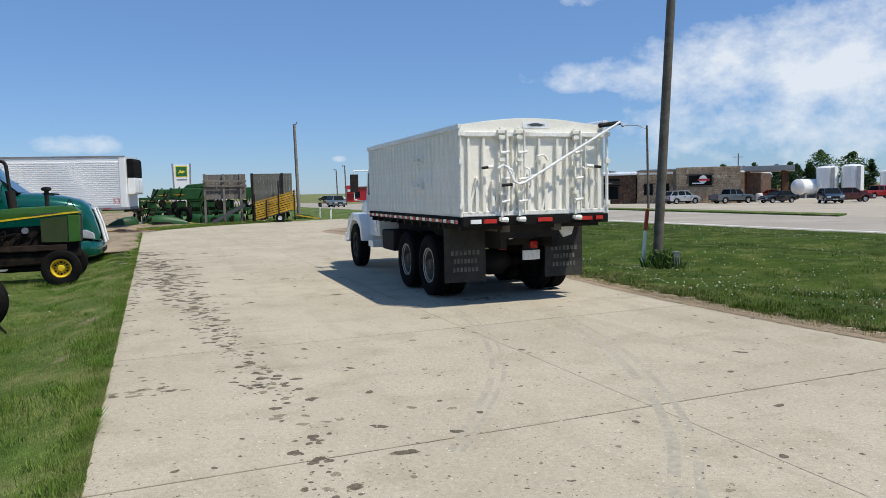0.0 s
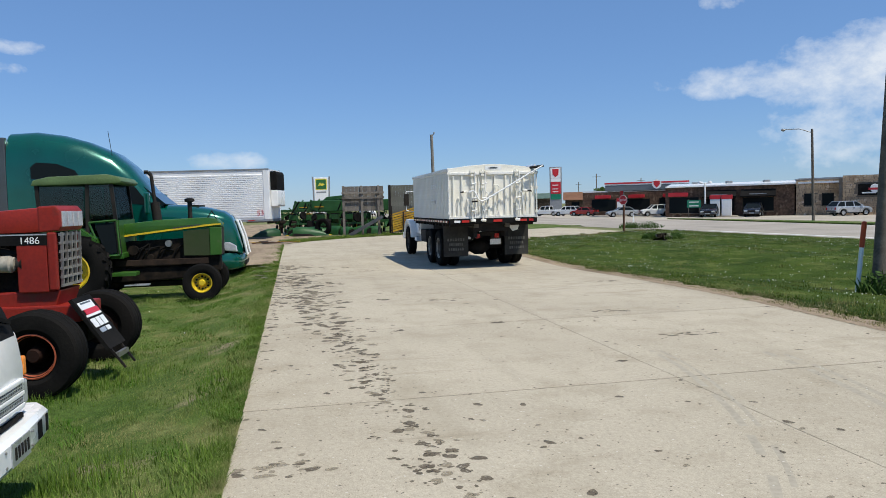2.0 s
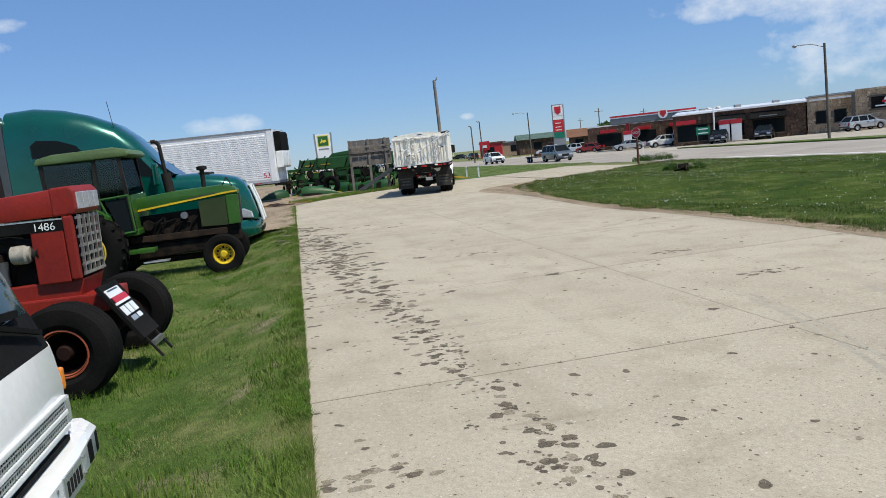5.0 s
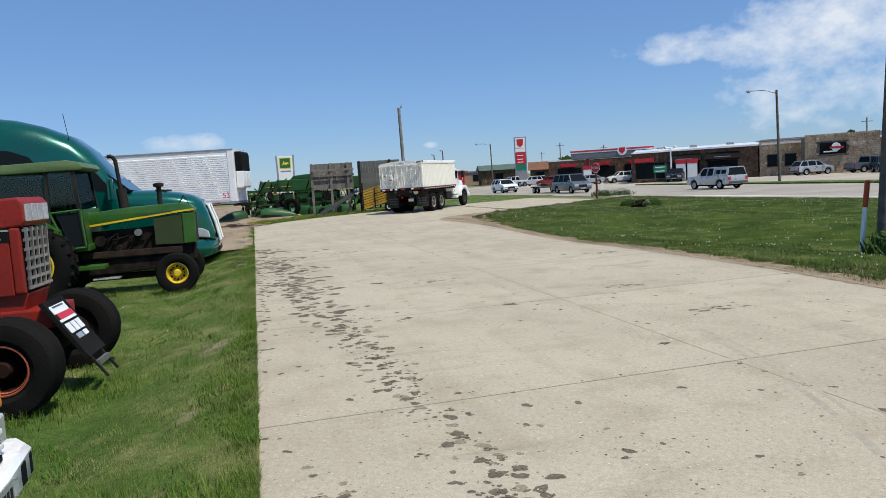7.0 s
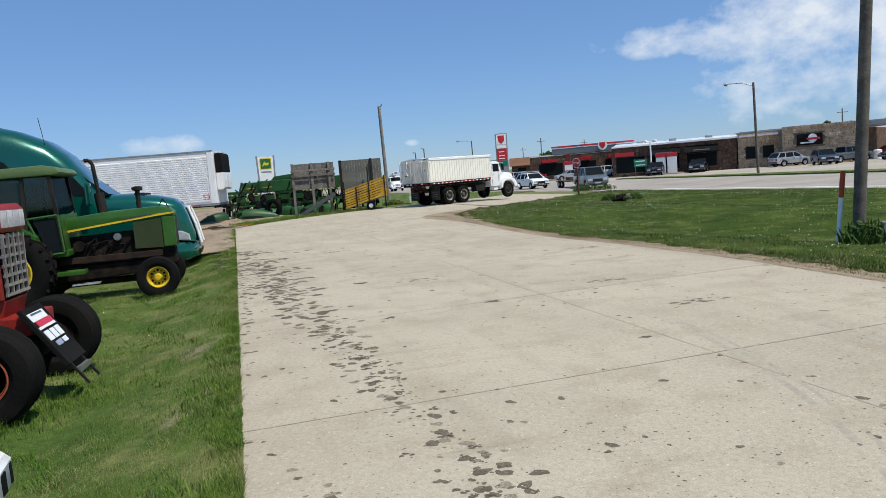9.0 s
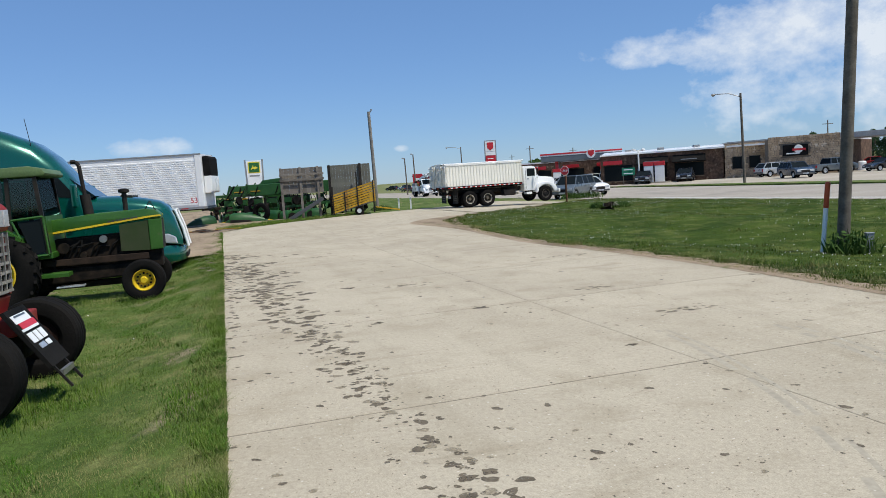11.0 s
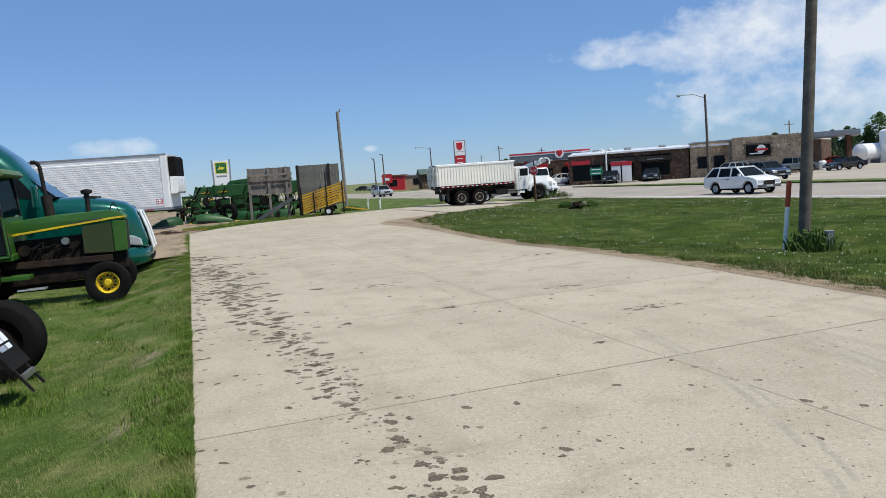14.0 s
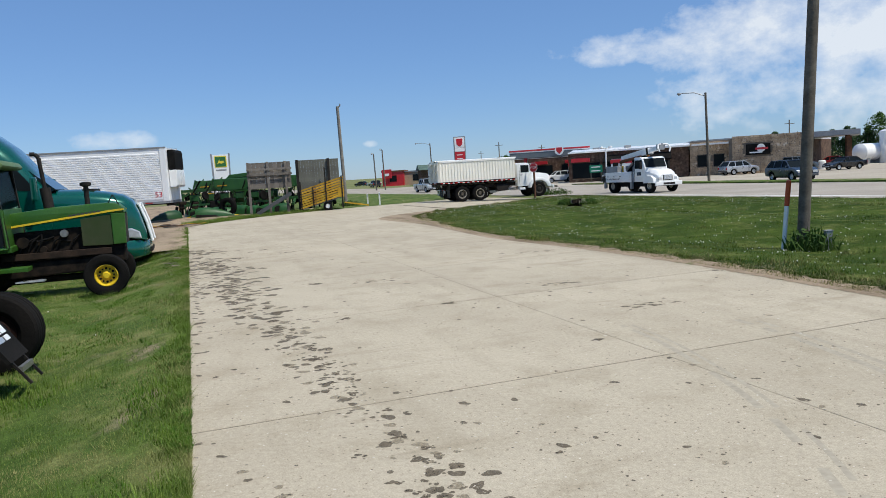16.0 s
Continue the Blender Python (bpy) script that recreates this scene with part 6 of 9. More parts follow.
def header_snout(m, label, s=1.0):
    """A green row-crop header snout: a rounded closed hull running out to a point, its back darkened as if hollow."""
    t = thing("harvester_snout", m, label, "machine part", group="green header snouts")
    secs = []
    for y, w, h in ((0, 0.4, 0.44), (0.18, 0.42, 0.5), (0.6, 0.38, 0.5), (1.05, 0.29, 0.4), (1.45, 0.18, 0.27), (1.75, 0.09, 0.14), (1.95, 0.02, 0.04)):
        secs.append([(w * s * math.cos(a), y * s, 0.02 + h * s * max(0.0, math.sin(a)) ** 0.8) for a in [math.pi * k / 9 for k in range(10)]])
    part("shell", loft(bmesh.new(), secs), M["old_green"], t, smooth=True)
    # black plate on the closed back stands for the shade of a hollow hull
    part("back_opening", prism(bmesh.new(), [(-0.34 * s, 0.05), (0.34 * s, 0.05), (0.26 * s, 0.3 * s), (0.0, 0.38 * s), (-0.26 * s, 0.3 * s)], -0.03, -0.004, "Y"), M["black"], t)
    part("ridge", bar(bmesh.new(), (0, 0.1 * s, 0.53 * s), (0, 1.3 * s, 0.36 * s), 0.05, 0.03), M["tractor_green"], t)
    part("side_skirt", prism(bmesh.new(), [(0.05 * s, 0.03), (1.2 * s, 0.03), (1.0 * s, 0.14), (0.05 * s, 0.2)], 0.4 * s, 0.42 * s), M["dark"], t)
    part("tip", rod(bmesh.new(), (0, 1.9 * s, 0.05), (0, 2.12 * s, 0.03), 0.035 * s, 0.01), M["yellow"], t)


def disc_gang(m, count, r):
    """A row of worn discs on an axle under a green beam."""
    t = thing("disc_gang", m, "dark worn discs on an axle under a green beam", "farm implement", group="disc gangs")
    L = count * 0.24
    part("axle", rod(bmesh.new(), (-L / 2, 0, r), (L / 2, 0, r), 0.035), M["dark"], t)
    part("beam", B(-L / 2, L / 2, -0.07, 0.07, r * 2 + 0.12, r * 2 + 0.24), M["old_green"], t, bevel=0.012)
    disc = mesh_from("disc", finish(lathe(bmesh.new(), [(-0.05, 0.04), (-0.02, r * 0.6), (0.03, r), (0.036, r * 0.98), (-0.01, r * 0.6), (-0.04, 0.04)], 18), True), M["dark"])
    arm = mesh_from("scraper_arm", bar(bmesh.new(), (0, 0, r * 2 + 0.14), (0.06, 0.25, r * 0.9), 0.05, 0.03), M["old_green"])
    for k in range(count):
        px = -L / 2 + 0.12 + k * 0.24
        share("disc", disc, t, pose(px, 0, r, 0, 0, 8))
        share("scraper_arm", arm, t, Matrix.Translation((px + 0.1, 0, 0)))
    for px in (-L / 2 + 0.05, L / 2 - 0.05):
        part("hanger", bar(bmesh.new(), (px, 0, r), (px, 0.05, r * 2 + 0.16), 0.08, 0.1), M["old_green"], t)


def planter(m, seed):
    rnd = random.Random(seed)
    t = thing("seed_planter", m, "green row-crop planter with folded bars, hoppers and discs", "farm implement", group="parked implements")
    G = M["old_green"]
    for y, z in ((0, 0.75), (0.7, 0.8), (0.3, 1.6)):
        part("tool_bar", B(-2.6, 2.6, y - 0.09, y + 0.09, z - 0.09, z + 0.09), G, t, bevel=0.015)
    for k in range(6):
        x = -2.3 + k * 0.92
        part("row_unit_arm", bar(bmesh.new(), (x, 0, 0.72), (x, -0.75, 0.45), 0.08, 0.14), M["engine"], t)
        part("disc", lathe(bmesh.new(), [(-0.012, 0.04), (-0.006, 0.2), (0, 0.21), (0.006, 0.2), (0.012, 0.04)], 20), M["dark"], t, at=pose(x + 0.09, -0.55, 0.22), smooth=True)
        part("gauge_wheel", lathe(bmesh.new(), [(-0.05, 0.08), (-0.05, 0.17), (0, 0.2), (0.05, 0.17), (0.05, 0.08)], 18), M["tyre"], t, at=pose(x - 0.1, -0.75, 0.2), smooth=True)
        hop = prism(bmesh.new(), [(-0.3, 1.0), (-0.12, 0.72), (0.12, 0.72), (0.3, 1.0), (0.3, 1.35), (-0.3, 1.35)], x - 0.24, x + 0.24)
        hopper = part("hopper", hop, G, t, bevel=0.03)
        part("hopper_lid", B(x - 0.26, x + 0.26, -0.32, 0.32, 1.352, 1.4), M["old_yellow"] if k % 5 == 1 else M["black"], t, bevel=0.015)
    for x in (-2.2, -0.9, 0.9, 2.2):
        wheel(t, "carrying_wheel", pose(x, 0.5, 0.4), 0.4, 0.24, 0.2, M["yellow"], hub=0.06, face=1, seg=20)
    for x in (-1.6, 1.6):
        part("mast", bar(bmesh.new(), (x, 0.3, 0.75), (x * 0.7, 0.3, 2.3), 0.12, 0.12), G, t)
        part("marker_arm", bar(bmesh.new(), (x * 1.3, 0.2, 0.8), (x * 0.35, 0.3, 2.35), 0.07, 0.07), G, t)
        part("marker_disc", lathe(bmesh.new(), [(-0.01, 0.02), (0.0, 0.38), (0.01, 0.02)], 22), M["black"], t, at=pose(x * 0.4, 0.25, 1.9, 0, 20, 30))
    part("fill_tank", prism(bmesh.new(), [(-1.1, 1.75), (-0.8, 1.5), (0.8, 1.5), (1.1, 1.75), (1.1, 2.25), (-1.1, 2.25)], 0.1, 0.9, "Y"), G, t, bevel=0.05)
    part("tank_stripe", B(-0.9, -0.3, 0.07, 0.1, 1.8, 1.86), M["old_yellow"], t)
    hoses = bmesh.new()
    for k in range(24):
        x = rnd.uniform(-2.4, 2.4)
        pipe(hoses, [(x, 0.2, 1.5), (x + rnd.uniform(-0.3, 0.3), rnd.uniform(-0.5, 0.4), 1.1), (x + rnd.uniform(-0.2, 0.2), -0.5, 0.5)], 0.02, 5)
    stuff(part("hose_loom", hoses, M["black"], t))
    # jumble of levers, chains, springs and dark wheels round the row units
    for k in range(14):
        x, y, z = rnd.uniform(-2.6, 2.6), rnd.uniform(-1.0, 0.9), rnd.uniform(0.25, 1.5)
        part("lever", bar(bmesh.new(), (x, y, z), (x + rnd.uniform(-0.7, 0.7), y + rnd.uniform(-0.4, 0.4), z + rnd.uniform(-0.2, 0.9)), 0.06, 0.08), G if k % 3 else M["black"], t)
    for k in range(9):
        x, y, z = rnd.uniform(-2.6, 2.6), rnd.uniform(-1.2, 0.6), rnd.uniform(0.25, 1.3)
        r = rnd.uniform(0.16, 0.3)
        part("press_wheel", lathe(bmesh.new(), [(-0.05, r * 0.4), (-0.06, r * 0.9), (0, r), (0.06, r * 0.9), (0.05, r * 0.4)], 16), M["tyre"], t, at=pose(x, y, z, 0, rnd.uniform(-25, 25), rnd.uniform(-60, 60)), smooth=True)
    for k in range(5):
        x = -2.2 + k * 1.1
        part("seed_box", prism(bmesh.new(), [(-0.75, 0.5), (-0.45, 0.4), (-0.35, 0.75), (-0.45, 0.95), (-0.7, 0.9)], x - 0.2, x + 0.2), M["black"] if k % 2 else M["engine"], t, bevel=0.03)
    part("hitch", bar(bmesh.new(), (0, 0.7, 0.7), (0, 2.6, 0.45), 0.14, 0.14), G, t)
    part("hitch_jack", rod(bmesh.new(), (0, 2.5, 0.0), (0, 2.5, 0.6), 0.04), M["dark"], t)
    return t


def lowered(dz, build, *args, **kw):
    """Runs a builder and sets what it makes down into the roadside dip."""
    before = set(scene.objects)
    build(*args, **kw)
    for ob in set(scene.objects) - before:
        if ob.parent is None:
            ob.matrix_world = Matrix.Translation((0, 0, dz)) @ ob.matrix_world


DIP = -0.27
lowered(DIP, utility_pole, 5.215, 17.46, 10.2, 0.118, lean_x=0.52, cap=False)
utility_pole(-9.9, 49.7, 6.5, 0.125, lean_x=-0.12)
lowered(DIP, pole_box, 5.61, 17.2)
lowered(DIP, cable_marker, 4.92, 17.67)
weed_tuft("weed_tuft", 5.32, 17.25, DIP + 0.02, 0.5, 0.62, 5, "leafy green weeds round a pole foot")
weed_tuft("weed_tuft", *sunk((3.3, 45.0)), -0.2, 1.2, 0.6, 6, "tall green weeds beside the stop sign")
weed_tuft("weed_tuft", *sunk((2.4, 45.6)), -0.2, 0.7, 0.55, 7, "tall green weeds beside the stop sign")
weed_tuft("weed_tuft", -9.6, 49.2, 0.0, 0.7, 0.5, 9, "green weeds round a wooden pole foot")
stop_sign(*sunk((1.93, 42.6)), -38)
far_side(green_sign, 10.7, 74.6, -10)
far_side(street_lamp, 15.5, 55.3, 6.35, 1.75, -15)
far_side(street_lamp, -7.3, 106, 6.2, 2.0, -5)
far_side(street_lamp, -14.9, 101.7, 5.0, 0.2, 0)
far_side(street_lamp, -13.7, 101.8, 5.5, 0.2, 0)
delineator(-7.5, 48.4)
delineator(-8.6, 50.6, 0.7)
far_side(delineator, 4.0, 62.0)
culvert(3.3, 35.6)
weed_tuft("weed_tuft", 2.75, 35.9, 0.0, 0.4, 0.3, 15, "green weeds beside the culvert end")
weed_tuft("weed_tuft", 3.75, 35.5, 0.0, 0.4, 0.28, 16, "green weeds beside the culvert end")
dealer_sign(-26.4, 73.3, 20)
plank_panel("wooden_panel", pose(-14.4, 43.6, 0, 0, 0, 16), 2.45, 1.5, 3.0, 10, M["greywood"], M["greywood"], "grey weathered plank panel on three upright posts", (0.05, 1.15, 2.15), (2.3, 2.6))
plank_panel("board_wall", pose(-11.8, 44.5, 0, 0, 0, 12), 2.5, 0.9, 3.02, 16, M["darkwood"], M["dark"], "dark weathered upright board wall behind a chute", (0.1, 1.9), (1.1,))
sup = thing("steel_beam", pose(-13.9, 43.2, 0, 0, 0, 14), "grey steel beam leaning against a plank panel", "beam")
part("beam", bar(bmesh.new(), (0, 0, 0.06), (2.0, 0.2, 1.15), 0.16, 0.2), M["darkgrey"], sup, bevel=0.01)
def scrap_pile(m):
    t = thing("scrap_pile", m, "scattered old boards and yellow steel scraps on dirt", "scrap")
    rnd = random.Random(77)
    for k in range(9):
        a, L = rnd.uniform(-0.5, 0.5), rnd.uniform(0.5, 1.5)
        x, y = rnd.uniform(-0.9, 0.9), rnd.uniform(-0.5, 0.5)
        part("board", bar(bmesh.new(), (x, y, 0.03 + 0.012 * k), (x + L * math.cos(a), y + L * math.sin(a), 0.05 + 0.012 * k), rnd.uniform(0.06, 0.14), 0.03), M["old_yellow"] if k in (2, 6) else M["greywood"] if k % 2 else M["rusty"], t, bevel=0.004)


scrap_pile(pose(-16.1, 35.4, 0.01, 0, 0, 10))
chute()
planter(pose(-16.6, 47.2, 0, 0, 0, 12), 1)
planter(pose(-13.2, 49.6, 0, 0, 0, 190), 2)
planter(pose(-19.2, 51.2, 0, 0, 0, 30), 3)
for x, y, yaw, s in ((-19.4, 45.3, 150, 1.0), (-17.9, 44.4, -80, 1.15), (-17.2, 45.2, -60, 1.05), (-16.4, 45.3, 100, 1.1), (-15.2, 45.6, 75, 1.15), (-14.4, 45.3, 60, 1.0), (-13.4, 45.8, 70, 1.1), (-12.8, 46.3, 95, 1.0), (-18.6, 45.9, 40, 1.0)):
    header_snout(pose(x, y, 0.01, 0, 0, yaw), "green pointed harvester snout lying on dirt", s)
for x, y, yaw, n, r in ((-18.3, 46.2, 20, 8, 0.27), (-16.2, 46.0, -12, 7, 0.24), (-14.2, 46.6, 8, 8, 0.27), (-17.2, 46.9, 5, 7, 0.3)):
    disc_gang(pose(x, y, 0.01, 0, 0, yaw), n, r)


# ---- upright tyre and grain hopper among the implements ----
def spare_tyre(m):
    t = thing("spare_tyre", m, "black tyre standing upright among green implements", "tyre")
    part("casing", lathe(bmesh.new(), tyre_profile(0.55, 0.3, 0.3), 26, closed=True), M["tyre"], t, at=pose(0, 0, 0.55), smooth=True)


def seed_tender(m):
    t = thing("seed_hopper", m, "dark green seed hopper with sloping lid among implements", "hopper")
    part("bin", prism(bmesh.new(), [(-0.85, 1.5), (-0.3, 1.1), (0.3, 1.1), (0.85, 1.5), (0.95, 2.35), (-0.95, 2.2)], -0.5, 0.5, "Y"), M["old_green"], t, bevel=0.04)
    part("lid", prism(bmesh.new(), [(-1.0, 2.2), (1.0, 2.36), (0.8, 2.62), (-0.7, 2.5)], -0.55, 0.55, "Y"), M["old_green"], t, bevel=0.04)
    for sx in (-1, 1):
        for sy in (-1, 1):
            part("leg", bar(bmesh.new(), (sx * 0.75, sy * 0.4, -0.05), (sx * 0.7, sy * 0.4, 1.6), 0.08, 0.08), M["dark"], t)


spare_tyre(pose(-16.15, 44.9, 0, 0, 0, 75))
seed_tender(pose(-16.6, 49.2, 0, 0, 0, 14))


# ---- shops, canopy and the far side of the highway ----
def wall_run(t, p0, p1, z1, material, name="wall", thick=0.3, z0=-0.1):
    p0, p1 = Vector((*p0, 0)), Vector((*p1, 0))
    L = (p1 - p0).length
    yaw = math.degrees(math.atan2(p1.y - p0.y, p1.x - p0.x))
    ob = part(name, B(0, L, 0, thick, z0, z1), material, t, bevel=0.01)
    ob.matrix_local = pose(p0.x, p0.y, 0, 0, 0, yaw)
    return ob, L


def stones_on(wall, L, z0, z1, holes, seed, size=0.42):
    """Rough field stones set proud of a wall, as one joined part."""
    rnd = random.Random(seed)
    bm = bmesh.new()
    z = z0
    while z < z1 - 0.1:
        h = rnd.uniform(0.12, 0.24)
        x = rnd.uniform(-0.2, 0)
        while x < L:
            w = rnd.uniform(0.16, size)
            a, b = max(0.0, x + 0.012), min(L, x + w - 0.012)
            if b - a > 0.06 and not any(a < hx1 and b > hx0 and z < hz1 and z + h > hz0 for hx0, hx1, hz0, hz1 in holes):
                j = lambda: rnd.uniform(-0.02, 0.02)
                top = min(z + h - 0.012, z1)
                o = [(a + j(), z + j()), (b + j(), z + j()), (b + j(), top + j()), (a + j(), top + j())]
                prism(bm, o, -rnd.uniform(0.02, 0.06), 0.0, "Y")
            x += w
        z += h
    stuff(part("stonework", bm, M["stone_isle"], wall))


def shop_window(parent, x0, x1, z0, z1, y=-0.03):
    w = part("window", B(x0, x1, y - 0.01, y + 0.02, z0, z1), M["glass"], parent)
    for a in (x0, x1):
        part("window_frame", B(a - 0.04, a + 0.04, y - 0.03, y + 0.02, z0 - 0.04, z1 + 0.04), M["dark"], w)
    part("window_sill", B(x0 - 0.05, x1 + 0.05, y - 0.05, y + 0.02, z0 - 0.1, z0 - 0.04), M["mortar"], w)


def shops():
    t = thing("shop_building", Matrix(), "long low stone and brick shop row with flat white roof", "building")
    a, La = wall_run(t, (19.9, 74.6), (23.6, 73.35), 3.35, M["mortar"], "stone_wall")
    holes = [(0.7, 1.5, 0.9, 2.0), (2.2, 3.1, 0.9, 2.0)]
    stones_on(a, La, 0, 3.35, holes, 1)
    for x0, x1, z0, z1 in holes:
        shop_window(a, x0, x1, z0, z1)
    b, Lb = wall_run(t, (23.2, 72.4), (28.8, 70.5), 3.55, M["mortar"], "stone_wall")
    stones_on(b, Lb, 0, 3.55, [(1.2, 3.3, 1.7, 2.8)], 2)
    sgn = part("shop_sign", B(1.2, 3.3, -0.2, -0.06, 1.75, 2.75), M["black"], b, "dark shop sign with red and white emblem", bevel=0.02)
    part("emblem_disc", lathe(bmesh.new(), [(-0.23, 0.36), (-0.2, 0.38), (-0.2, 0.3)], 24, "Y"), M["cleanwhite"], b, at=pose(2.5, 0, 2.35))
    part("emblem_band", B(2.0, 3.1, -0.24, -0.21, 2.2, 2.4), M["signred"], b)
    part("lettering_bar", B(1.5, 2.6, -0.215, -0.205, 1.9, 2.02), M["cleanwhite"], b)
    wall_run(t, (23.2, 72.4), (23.6, 73.4), 3.35, M["mortar"], "return_wall")
    c, Lc = wall_run(t, (8.5, 78.2), (19.9, 75.0), 2.95, M["brick"], "brick_wall")
    for k in range(2):
        aw = part("awning", prism(bmesh.new(), [(-0.9, 1.95), (-0.85, 1.85), (0.0, 1.85), (0.0, 2.6)], 3.6 + k * 3.5, 6.7 + k * 3.5), M["black"], c, bevel=0.02)
        part("lettering_bar", B(4.4 + k * 3.5, 5.9 + k * 3.5, -0.78, -0.76, 2.1, 2.18), M["grey"], aw, at=pose(0, 0.06, 0))
        shop_window(c, 3.8 + k * 3.5, 6.5 + k * 3.5, 0.5, 1.8)
    shop_window(c, 0.4, 3.2, 0.4, 1.95)
    part("red_fascia", B(0.3, 2.2, -0.25, -0.05, 2.05, 2.45), M["signred"], c, bevel=0.02)
    d, Ld = wall_run(t, (0.5, 97.5), (13.4, 95.0), 3.0, M["brick"], "brick_wall")
    wall_run(t, (13.1, 95.0), (8.8, 78.4), 2.95, M["brick"], "brick_wall")
    for k in range(3):
        shop_window(d, 1.2 + k * 4.2, 4.2 + k * 4.2, 0.5, 2.0)
        fas = part("red_fascia", B(1.6 + k * 4.2, 3.6 + k * 4.2, -0.25, -0.05, 2.15, 2.55), M["signred"], d, bevel=0.02)
    # roof: one slab with a white edge
    outline = [(28.8, 70.5), (23.2, 72.4), (19.9, 74.6), (8.5, 78.2), (13.2, 95.0), (0.5, 97.5), (1.5, 106), (20, 106), (38, 84)]
    part("roof", prism(bmesh.new(), outline, 2.96, 3.12, "Z"), M["cleanwhite"], t)
    front = [(8.4, 78.15), (19.9, 74.9), (23.3, 73.3)]
    bm = bmesh.new()
    lo = [bm.verts.new((x, y - 0.12, 3.0)) for x, y in front]
    hi = [bm.verts.new((x + 1.2, y + 4.5, 3.42)) for x, y in front]
    un = [bm.verts.new((x + 1.2, y + 4.5, 3.13)) for x, y in front]
    for k in range(2):
        bm.faces.new((lo[k], lo[k + 1], hi[k + 1], hi[k]))
        bm.faces.new((un[k], un[k + 1], hi[k + 1], hi[k]))
    part("sloped_roof", bm, M["cleanwhite"], t)
    up = [(24.5, 73.8), (29.2, 72.2), (33, 82), (22, 84), (20.6, 76.2)]
    part("upper_roof", prism(bmesh.new(), up, 3.13, 3.5, "Z"), M["grey"], t)
    for x, y in ((12, 82), (15, 80), (18.5, 79.5), (8, 88)):
        part("roof_vent", B(x - 0.3, x + 0.3, y - 0.3, y + 0.3, 3.121, 3.55), M["grey"], t, bevel=0.03)
    for p0, p1 in (((28.8, 70.5), (38, 84)), ((38, 84), (20, 106)), ((20, 106), (1.5, 106)), ((1.5, 106), (0.5, 97.5))):
        wall_run(t, p0, p1, 2.95, M["brick"], "back_wall")
    # drive-through canopy
    t2 = thing("shop_canopy", Matrix(), "grey flat canopy roof on brown posts beside shops", "canopy")
    part("canopy_roof", prism(bmesh.new(), [(28.9, 72.4), (34.0, 70.3), (37.5, 77.5), (32, 80)], 3.05, 3.55, "Z"), M["grey"], t2, bevel=0.03)
    for x, y in ((30.4, 72.6), (33.4, 71.4), (36.3, 76.8)):
        part("post", B(x - 0.16, x + 0.16, y - 0.16, y + 0.16, -0.05, 3.06), M["rusty"], t2)
    for x, y in ((31.2, 72.3), (32.4, 71.8)):
        bn = thing("concrete_bollard", pose(x, y - 0.6, 0), "white painted concrete bollard by the canopy", "bollard", group="bollards")
        part("body", lathe(bmesh.new(), [(0.0, 0.35), (0.75, 0.35), (0.85, 0.25), (0.86, 0.001)], 14, "Z"), M["cleanwhite"], bn, smooth=True)


M["slate"] = mat("slate_fascia", (0.13, 0.155, 0.17), (0.11, 0.13, 0.145), 0.6, 0, 1, 20, 0)


